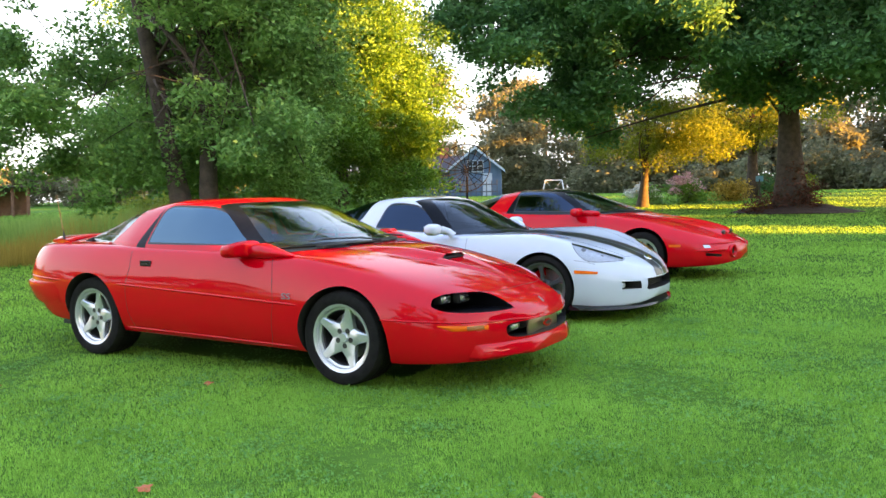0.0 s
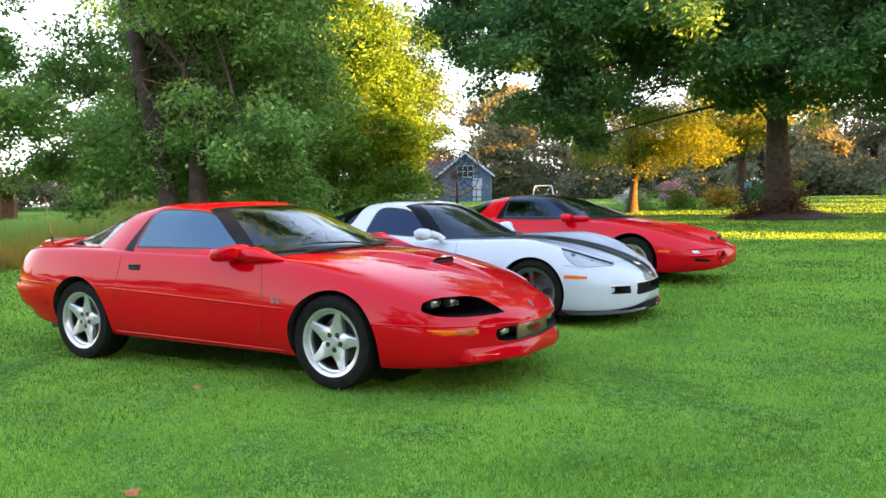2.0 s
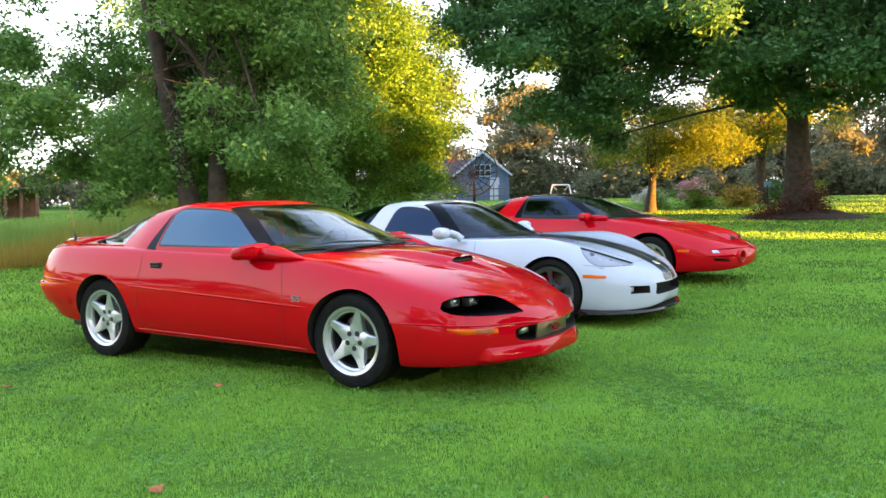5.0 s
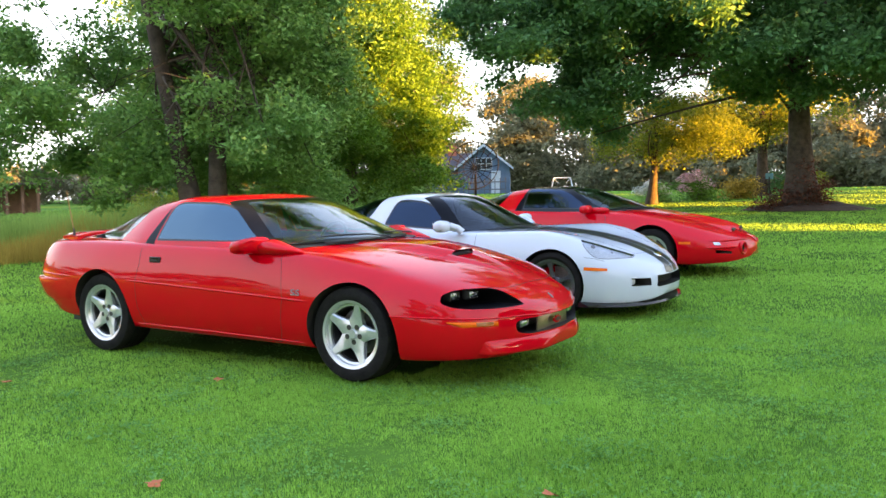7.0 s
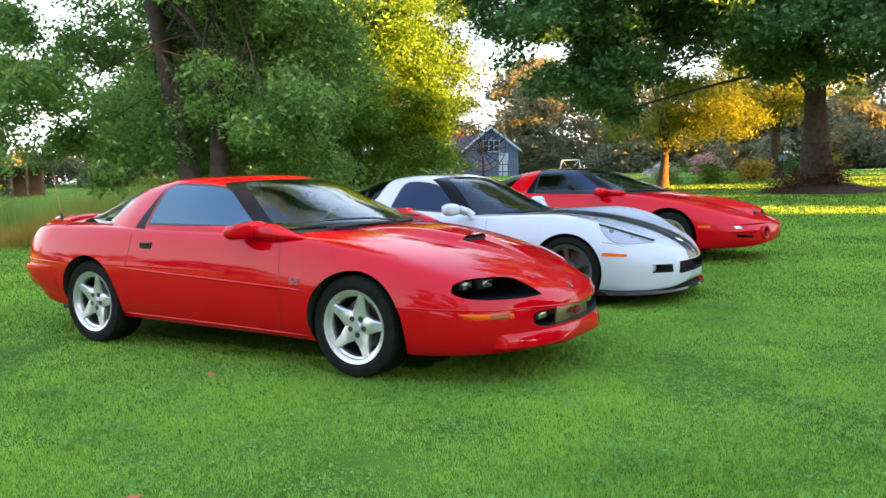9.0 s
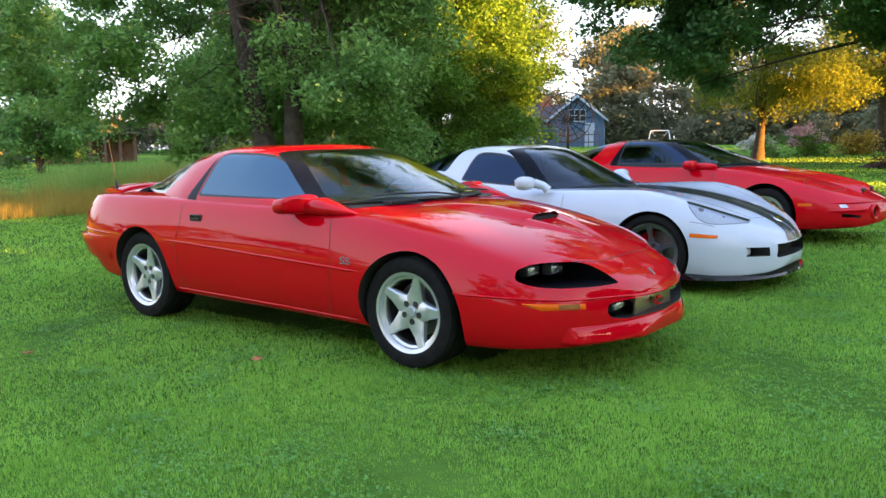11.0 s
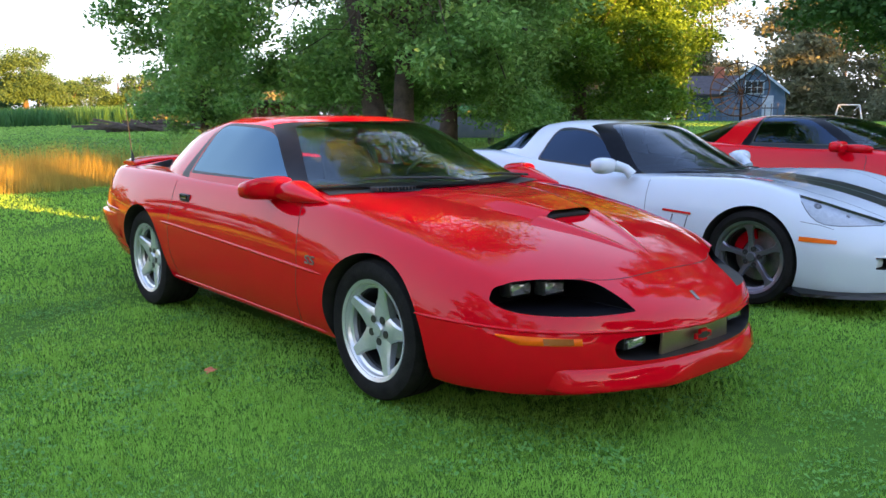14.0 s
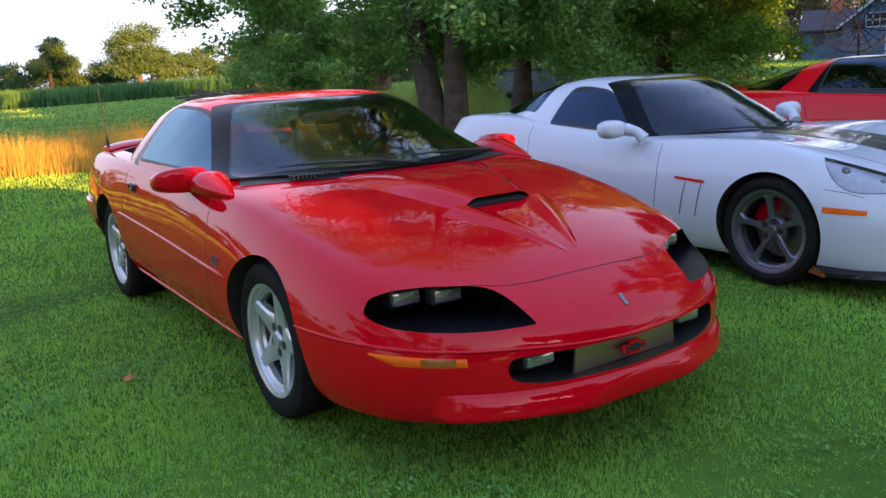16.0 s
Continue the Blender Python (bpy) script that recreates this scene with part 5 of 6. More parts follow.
def lawn():
    xs, ys = axis_steps(-900, 900, -14, 12, 0.4), axis_steps(-900, 900, -9, 30, 0.4)
    X, Y = np.meshgrid(xs, ys, indexing="ij")
    Z = ground_z(X, Y)
    near = np.exp(-((X / 60) ** 2) - ((Y / 60) ** 2))
    Z = Z + near * 0.012 * (np.sin(X * 1.7 + 1.3 * np.sin(Y * 0.9)) * np.sin(Y * 1.3 + X * 0.4)) - 0.012
    n, m = X.shape
    v = np.stack([X, Y, Z], -1).reshape(-1, 3)
    i, j = np.meshgrid(np.arange(n - 1), np.arange(m - 1), indexing="ij")
    f = np.stack([i * m + j, (i + 1) * m + j, (i + 1) * m + j + 1, i * m + j + 1], -1).reshape(-1, 4)
    tagged(new("ground", mesh("ground", v, f, (LAWN,), True)), "mown green lawn sloping up to a far field", "ground", kind="structure")


def fast_mesh(name, verts, quads, material):
    """A mesh from arrays of corners, as many to a face as the rows are long."""
    me = bpy.data.meshes.new(name)
    k = quads.shape[1]
    me.vertices.add(len(verts))
    me.vertices.foreach_set("co", verts.astype(np.float32).ravel())
    me.loops.add(quads.size)
    me.loops.foreach_set("vertex_index", quads.astype(np.int32).ravel())
    me.polygons.add(len(quads))
    me.polygons.foreach_set("loop_start", np.arange(0, quads.size, k, dtype=np.int32))
    me.polygons.foreach_set("loop_total", np.full(len(quads), k, np.int32))
    me.materials.append(material)
    me.update(calc_edges=True)
    me.validate()
    return me


def blades(rng, x, y, height, width, lean):
    """Upright pointed blades, each one leaning triangle."""
    n = len(x)
    z = ground_z(x, y) - 0.012
    a = rng.uniform(0, 2 * math.pi, n)
    d = np.stack([np.cos(a), np.sin(a), np.zeros(n)], -1)
    s = np.stack([-np.sin(a), np.cos(a), np.zeros(n)], -1) * (width / 2)[:, None]
    base = np.stack([x, y, z], -1)
    h = height[:, None] * np.array([0, 0, 1.0])
    l = d * (lean * height)[:, None]
    v = np.stack([base - s, base + s, base + h + l], 1)
    return v.reshape(-1, 3), np.arange(3 * n).reshape(-1, 3)


def grass():
    """Blades thin out and widen with the distance from the walk; clover between them."""
    rng = np.random.default_rng(5)
    V = []
    for r0, r1, dens, h, w in ((0.0, 2.4, 13000, 0.024, 0.0055), (2.4, 5.0, 5200, 0.026, 0.0085), (5.0, 9.0, 1300, 0.032, 0.0150), (9.0, 15.0, 420, 0.040, 0.026), (15.0, 27.0, 190, 0.032, 0.036), (27.0, 55.0, 30, 0.032, 0.07)):
        n = int(dens * math.pi * (r1**2 - r0**2))
        r, a = np.sqrt(rng.uniform(r0**2, r1**2, n)), rng.uniform(-math.pi, math.pi, n)
        x, y = 4.3 + r * np.cos(a), -1.9 + r * np.sin(a)
        keep = (y > -8.0 + 0.5 * np.sin(x)) & (x < 12.0 + 0.5 * np.sin(y)) & ((x > -9.6 + 0.25 * np.sin(y * 2)) | (y > 12)) & ~((x > -0.6) & (x < 2.8) & (np.abs(y) < 0.5))
        x, y = x[keep], y[keep]
        big = np.sin(x * 5.1 + 2 * np.sin(y * 3.3)) * np.sin(y * 4.7 + 1.5 * np.sin(x * 2.9))
        fine = np.sin(x * 23 + 3 * np.sin(y * 17)) * np.sin(y * 21 + 2 * np.sin(x * 19))
        clump = 0.85 + 0.32 * big + 0.38 * fine
        k = len(x)
        v, _ = blades(rng, x, y, h * np.clip(clump, 0.25, 2) * rng.uniform(0.6, 1.4, k), np.full(k, w) * rng.uniform(0.7, 1.3, k), rng.uniform(0.1, 0.9, k))
        V.append(v)
    v = np.concatenate(V)
    tagged(new("lawn_grass", fast_mesh("lawn_grass", v, np.arange(len(v)).reshape(-1, 3), BLADE)), "short dense green lawn grass blades", "grass", kind="stuff")
    P = []
    for cx, cy in zip(rng.uniform(-1, 9.5, 700), rng.uniform(-4.6, 3.0, 700)):
        k = int(rng.uniform(30, 120))
        s = rng.uniform(0.05, 0.17)
        x, y = cx + rng.normal(size=k) * s, cy + rng.normal(size=k) * s
        P.append(np.stack([x, y, ground_z(x, y) + rng.uniform(0.006, 0.024, k)], -1))
    p = np.concatenate(P)
    n = len(p)
    a = rng.uniform(0, 2 * math.pi, n)
    d = np.stack([np.cos(a), np.sin(a), rng.normal(size=n) * 0.35], -1) * rng.uniform(0.005, 0.011, n)[:, None]
    e = np.stack([-np.sin(a), np.cos(a), rng.normal(size=n) * 0.35], -1) * rng.uniform(0.005, 0.010, n)[:, None]
    v = np.stack([p - d, p + e, p + d, p - e], 1).reshape(-1, 3)
    clover = surface("clover_leaf", (0.070, 0.20, 0.032), (0.19, 0.40, 0.085), 0.7, 0.6, fine=9, island=0.6, through_light=0.3, spec=0.2)
    tagged(new("clover", fast_mesh("clover", v, np.arange(len(v)).reshape(-1, 4), clover)), "small dark green clover leaves in the lawn", "clover", kind="stuff")


def leaf_cards(rng, centers, size, up=0.35):
    """Folded pointed leaves at the given places."""
    n = len(centers)
    ax = rng.normal(size=(n, 3))
    ax[:, 2] = ax[:, 2] * 0.6 - 0.35
    ax /= np.linalg.norm(ax, axis=1)[:, None]
    nn = rng.normal(size=(n, 3)) * (1 - up)
    nn[:, 2] += up * 2
    s = np.cross(ax, nn)
    s /= np.linalg.norm(s, axis=1)[:, None] + 1e-6
    L = (size * rng.uniform(0.6, 1.3, n))[:, None]
    f = np.cross(s, ax) * L * 0.10
    v = np.stack([centers - ax * L * 0.5, centers + s * L * 0.24 + f, centers + ax * L * 0.55, centers - s * L * 0.24 + f], 1)
    return v.reshape(-1, 3)


def crown_points(rng, lobes, clusters, per, spread, gaps=0.0):
    """Leaves in sprays, the sprays in clumps on the lobes, with open gaps between the clumps."""
    vol = np.array([l[3] * l[4] * l[5] for l in lobes]) ** 0.75
    out = []
    nc = max(6, clusters // 16)
    for i in rng.choice(len(lobes), nc, p=vol / vol.sum()):
        cx, cy, cz, rx, ry, rz = lobes[i]
        d = rng.normal(size=3)
        d /= np.linalg.norm(d)
        r = rng.uniform(0.10, 1.0) ** 0.42 * rng.uniform(0.82, 1.04)
        c = np.array([cx + d[0] * rx * r, cy + d[1] * ry * r, cz + d[2] * rz * r])
        if gaps and noise.noise(Vector(c) * 0.45) > 0.50 - gaps:
            continue
        cr = min(1.3, max(0.28, 0.26 * min(rx, ry, rz))) * rng.uniform(0.7, 1.3)
        m = max(2, int(clusters / nc * rng.uniform(0.6, 1.4)))
        q = np.clip(rng.normal(size=(m, 3)), -1.5, 1.5) * cr * np.array([0.75, 0.75, 0.42])
        k = max(3, int(per * rng.uniform(0.7, 1.3)))
        s = np.clip(rng.normal(size=(m, k, 3)), -1.7, 1.7) * spread * np.array([1, 1, 0.6])
        s[:, :, 2] -= 0.35 * np.hypot(s[:, :, 0], s[:, :, 1])
        out.append((c + q[:, None, :] + s).reshape(-1, 3))
    return np.concatenate(out)


def joined(tubes):
    bm = bmesh.new()
    for t in tubes:
        me = bpy.data.meshes.new("limb")
        t.to_mesh(me)
        t.free()
        bm.from_mesh(me)
        bpy.data.meshes.remove(me)
    return bm


def tree(x, y, stems, lobes, leaf, clusters, per, spread, size, label, seed, limbs=22, gaps=0.0, name="tree", group="", flare=1.5, twigs=0, tops=(), sprays=()):
    """A tree with tapered trunk, limbs and a crown of leaf sprays. stems: (radius, height, lean x, lean y)."""
    rng = np.random.default_rng(seed)
    z0 = float(ground_z(x, y))
    th = empty(name, Matrix.Translation((x, y, z0 - 0.03)), label, name.replace("_", " "), group)
    wood = []
    for r, h, lx, ly, ox, oy in stems:
        pts = []
        for i in range(9):
            t = i / 8
            pts.append((ox + lx * t + 0.10 * math.sin(3.1 * t + seed) * h * 0.08, oy + ly * t + 0.08 * math.sin(4.3 * t + seed * 2) * h * 0.08, h * t))
        wood.append(tube(pts, [r * (flare if i == 0 else 1.15 if i == 1 else 1.0) * (1 - 0.72 * i / 8) for i in range(9)], 14))
        for k in range(limbs):
            t = rng.uniform(0.25, 0.98)
            i = min(int(t * 8), 7)
            a = np.array(pts[i]) + (np.array(pts[i + 1]) - np.array(pts[i])) * (t * 8 - i)
            lo = lobes[rng.integers(len(lobes))]
            d = rng.normal(size=3)
            d /= np.linalg.norm(d)
            e = np.array(lo[:3]) + d * np.array(lo[3:]) * 0.8
            m = (a + e) / 2 + np.array([0, 0, 0.16 * np.linalg.norm(e - a)]) + rng.normal(size=3) * 0.16 * np.linalg.norm(e - a)
            rr = r * (1 - 0.7 * t) * rng.uniform(0.14, 0.36)
            path = [(1 - s) ** 2 * a + 2 * s * (1 - s) * m + s * s * e for s in np.linspace(0, 1, 7)]
            wood.append(tube(path, [rr * (1 - 0.85 * s) + 0.006 for s in np.linspace(0, 1, 7)], 6))
            for _ in range(twigs):
                s = rng.uniform(0.35, 1.0)
                b = path[int(s * 6)]
                q = b + rng.normal(size=3) * np.array([0.6, 0.6, 0.3]) + np.array([0, 0, -0.35])
                wood.append(tube([b, (b + q) / 2 + rng.normal(size=3) * 0.08, q], [0.014, 0.010, 0.004], 4))
    part("trunk", joined(wood), BARK, th, "rough grey-brown bark", sharp=60)
    p = crown_points(rng, lobes, clusters, per, spread, gaps)
    v = leaf_cards(rng, p, np.full(len(p), size), 0.30)
    part("crown", fast_mesh("crown", v, np.arange(len(v)).reshape(-1, 4), leaf), None, th)
    for kind, more, count, wide, big, open_ in (("upper_crown", tops, 450 + 330 * len(tops), 0.40, 0.17 if size < 0.19 else 0.34, 0.34), ("outer_crown", sprays, 1600, 0.155, 0.105, 0.20)):
        if more:
            p = crown_points(rng, more, count, 26, wide, open_)
            v = leaf_cards(rng, p, np.full(len(p), big), 0.30)
            part(kind, fast_mesh(kind, v, np.arange(len(v)).reshape(-1, 4), leaf), None, th)
    return th


def bush(x, y, rx, ry, rz, leaf, clusters, size, label, seed, flowers=None, name="shrub"):
    rng = np.random.default_rng(seed)
    z0 = float(ground_z(x, y))
    th = empty(name, Matrix.Translation((x, y, z0 - 0.02)), label, name.replace("_", " "))
    stems = [tube([(0.05 * math.cos(a), 0.05 * math.sin(a), 0), (0.45 * rx * math.cos(a), 0.45 * ry * math.sin(a), rz)], [0.02, 0.006], 5) for a in (k * 0.9 for k in range(7))]
    part("stem", joined(stems), BARK, th)
    p = crown_points(rng, [(0, 0, rz * 0.95, rx, ry, rz)], clusters, 22, size * 1.8)
    p = p[p[:, 2] > 0.02]
    v = leaf_cards(rng, p, np.full(len(p), size))
    part("foliage", fast_mesh("foliage", v, np.arange(len(v)).reshape(-1, 4), leaf), None, th)
    if flowers:
        q = crown_points(rng, [(0, 0, rz * 1.15, rx * 0.95, ry * 0.95, rz)], 60, 40, 0.09)
        q = q[q[:, 2] > rz * 0.6]
        v = leaf_cards(rng, q, np.full(len(q), 0.09), 0.6)
        part("blossom", fast_mesh("blossom", v, np.arange(len(v)).reshape(-1, 4), flowers), None, th, "pink blossom heads")
    return th


def strip(name, x, y, h, w, material, label, category, seed):
    rng = np.random.default_rng(seed)
    n = len(x)
    v, f = blades(rng, x, y, h, w, rng.uniform(0.05, 0.45, n))
    tagged(new(name, fast_mesh(name, v, f, material)), label, category, kind="stuff")


def meadow():
    rng = np.random.default_rng(8)
    n = 32000
    x, y = -9.4 - rng.uniform(0, 1, n) ** 1.2 * 4.6, rng.uniform(-3.5, 12, n)
    x += 0.3 * np.sin(y * 1.7)
    h = rng.uniform(0.28, 0.78, n) * (0.75 + 0.3 * np.sin(y * 0.8 + x)) * (1 + 0.55 * np.clip((y - 5) / 2, 0, 1))
    # towards low y the low sun is put into the grass as gold
    sun_gold = rng.uniform(0, 1, n) < np.clip(1.15 - (y - 5.0) * 0.45, 0.12, 1.0)
    strip("meadow_grass", x[sun_gold], y[sun_gold], h[sun_gold], rng.uniform(0.005, 0.014, sun_gold.sum()), DRY_SUNLIT, "tall unmown meadow grass with sunlight put into its gold colour", "grass", 9)
    g = ~sun_gold
    more = 9000
    gx = np.concatenate([x[g], rng.uniform(-16.8, -12.6, more)])
    gy = np.concatenate([y[g], rng.uniform(6.4, 11.5, more)])
    gh = np.concatenate([h[g], rng.uniform(0.45, 0.95, more)])
    strip("tall_grass", gx, gy, gh, rng.uniform(0.006, 0.020, len(gx)), TALL, "tall green unmown grass", "grass", 10)
    n = 42000
    x, y = -13.6 - 58 * rng.uniform(0, 1, n) ** 1.6, rng.uniform(-58, 26, n)
    strip("field_grass", x, y, rng.uniform(0.05, 0.11, n), 0.06 + 0.0022 * -x, FIELD, "mown pale green field grass", "grass", 12)
    n = 30000
    x, y = rng.uniform(-86, -71, n), rng.uniform(-70, 34, n)
    strip("corn_field", x, y, rng.uniform(1.35, 1.75, n), rng.uniform(0.10, 0.22, n), CORN, "dense green field of tall corn", "crop", 11)


def house():
    th = empty("garden_house", Matrix.Translation((-24.2, 50.6, float(ground_z(0, 50.6)) - 0.02)) @ Matrix.Rotation(radians(26), 4, "Z"), "small blue wooden house with a grey gable roof", "house")
    blue = surface("blue_boards", (0.048, 0.092, 0.17), (0.080, 0.14, 0.235), 3, 0.8, bump=0.1)
    trim = surface("pale_blue_trim", (0.26, 0.36, 0.48), (0.36, 0.46, 0.57), 6, 0.7)
    shingle = surface("grey_shingles", (0.035, 0.033, 0.040), (0.075, 0.070, 0.078), 5, 0.9, bump=0.4)
    brick = surface("red_brick", (0.22, 0.075, 0.050), (0.36, 0.14, 0.09), 9, 0.9, bump=0.3)
    dark = surface("dark_pane", (0.02, 0.025, 0.03), (0.05, 0.06, 0.07), 3, 0.1)
    w, d, eave, peak = 1.95, 4.4, 2.05, 3.55
    wall = part("wall", prism([(-w, 0), (w, 0), (w, eave), (0, peak), (-w, eave)], "y", 0, d), blue, th, "blue board wall")
    for k in range(13):
        x = -w + 0.15 + k * 0.30
        top = eave + (peak - eave) * (1 - abs(x) / w)
        part("batten", block(x - 0.015, x + 0.015, -0.012, 0.004, 0.02, top - 0.05), blue, wall)
    part("wing_wall", prism([(0.5, 0), (d - 0.4, 0), (d - 0.4, 1.9), (2.2, 3.0), (0.5, 1.9)], "x", -w - 2.4, -w + 0.01), blue, th)
    roof = part("roof", joined([prism([(-w - 0.25, eave - 0.28), (-w - 0.25, eave - 0.16), (0, peak + 0.14), (0, peak + 0.02)], "y", -0.3, d + 0.2), prism([(w + 0.25, eave - 0.28), (w + 0.25, eave - 0.16), (0, peak + 0.14), (0, peak + 0.02)], "y", -0.3, d + 0.2),
                 prism([(0.2, 1.72), (0.2, 1.84), (2.2, 3.16), (2.2, 3.03)], "x", -w - 2.6, -0.4), prism([(d - 0.1, 1.72), (d - 0.1, 1.84), (2.2, 3.16), (2.2, 3.03)], "x", -w - 2.6, -0.4)]), shingle, th, "grey shingle roof")
    part("chimney", block(-w - 0.9, -w - 0.25, 1.9, 2.5, 2.5, 3.75, 0.02), brick, roof, "red brick chimney")
    for s in (1, -1):
        part("bargeboard", prism([(s * (w + 0.27), eave - 0.30), (s * (w + 0.27), eave - 0.12), (0, peak + 0.18), (0, peak - 0.02)], "y", -0.36, -0.30), trim, roof, "pale blue gable trim")
    win = part("window", block(-0.62, 0.62, -0.05, 0.02, 1.78, 2.70, 0.01), trim, th, "gable window with six panes")
    for i in range(3):
        for j in range(2):
            part("pane", block(-0.55 + 0.38 * i, -0.55 + 0.38 * i + 0.33, -0.062, -0.045, 1.85 + 0.42 * j, 1.85 + 0.42 * j + 0.37), dark, win)
    part("door", block(0.55, 1.25, -0.04, 0.02, 0.0, 1.7, 0.01), trim, th)
    part("side_window", block(-w - 1.8, -w - 1.0, 0.44, 0.52, 0.9, 1.6, 0.01), dark, th)
    # wooden fence beside it
    post = surface("fence_wood", (0.045, 0.055, 0.075), (0.10, 0.12, 0.15), 6, 0.9)
    fx, fy = -21.2, 45.2
    fence = empty("picket_fence", Matrix.Translation((fx, fy, float(ground_z(fx, fy)))) @ Matrix.Rotation(radians(22), 4, "Z"), "weathered wooden picket fence", "fence")
    for k in range(12):
        part("picket", block(-2.6 + k * 0.36, -2.6 + k * 0.36 + 0.06, -0.012, 0.012, 0, 1.05 + 0.05 * (k % 3)), post, fence)
    for z in (0.3, 0.8):
        part("rail", block(-2.65, 1.45, 0.012, 0.05, z, z + 0.08), post, fence)


def dish():
    x, y = -19.4, 40.6
    th = empty("satellite_dish", Matrix.Translation((x, y, float(ground_z(x, y)))), "large dark wire-mesh satellite dish on a pole", "dish")
    iron = surface("dark_iron", (0.008, 0.008, 0.009), (0.018, 0.018, 0.019), 8, 0.8, spec=0.05)
    part("pole", tube([(0, 0, -0.02), (0, 0, 1.4)], 0.07, 10), iron, th)
    tilt = Matrix.Translation((0, -0.1, 1.75)) @ Matrix.Rotation(radians(20), 4, "Z") @ Matrix.Rotation(radians(72), 4, "X")
    def bowl(r):
        return 0.22 * r * r
    for k in range(18):
        a = 2 * math.pi * k / 18
        o = part("rib", tube([(r * math.cos(a), r * math.sin(a), bowl(r)) for r in np.linspace(0.05, 1.55, 7)], 0.028, 5), iron, th)
        o.matrix_basis = tilt
    for r in (0.3, 0.7, 1.1, 1.55):
        o = part("hoop", tube([(r * math.cos(a), r * math.sin(a), bowl(r)) for a in np.linspace(0, 2 * math.pi, 33)], 0.022 if r < 1.5 else 0.034, 5), iron, th)
        o.matrix_basis = tilt
    o = part("feed_arm", tube([(0, 0, 0), (0, 0, 1.2)], 0.025, 6), iron, th)
    o.matrix_basis = tilt


def swing():
    x, y = -19.9, 55.4
    th = empty("swing_set", Matrix.Translation((x, y, float(ground_z(x, y)))) @ Matrix.Rotation(radians(20), 4, "Z") @ Matrix.Scale(0.86, 4), "white metal swing frame on the lawn", "swing")
    wh = surface("white_tube", (0.62, 0.62, 0.60), (0.8, 0.8, 0.78), 8, 0.5)
    part("beam", tube([(-0.75, 0, 1.25), (0.75, 0, 1.25)], 0.05, 8), wh, th)
    for s in (1, -1):
        for k in (1, -1):
            part("leg", tube([(0.75 * s, 0, 1.25), (1.0 * s, 0.6 * k, 0)], 0.045, 8), wh, th)
        part("brace", tube([(0.75 * s, 0, 1.25), (0.35 * s, 0, 0.75)], 0.03, 8), wh, th)


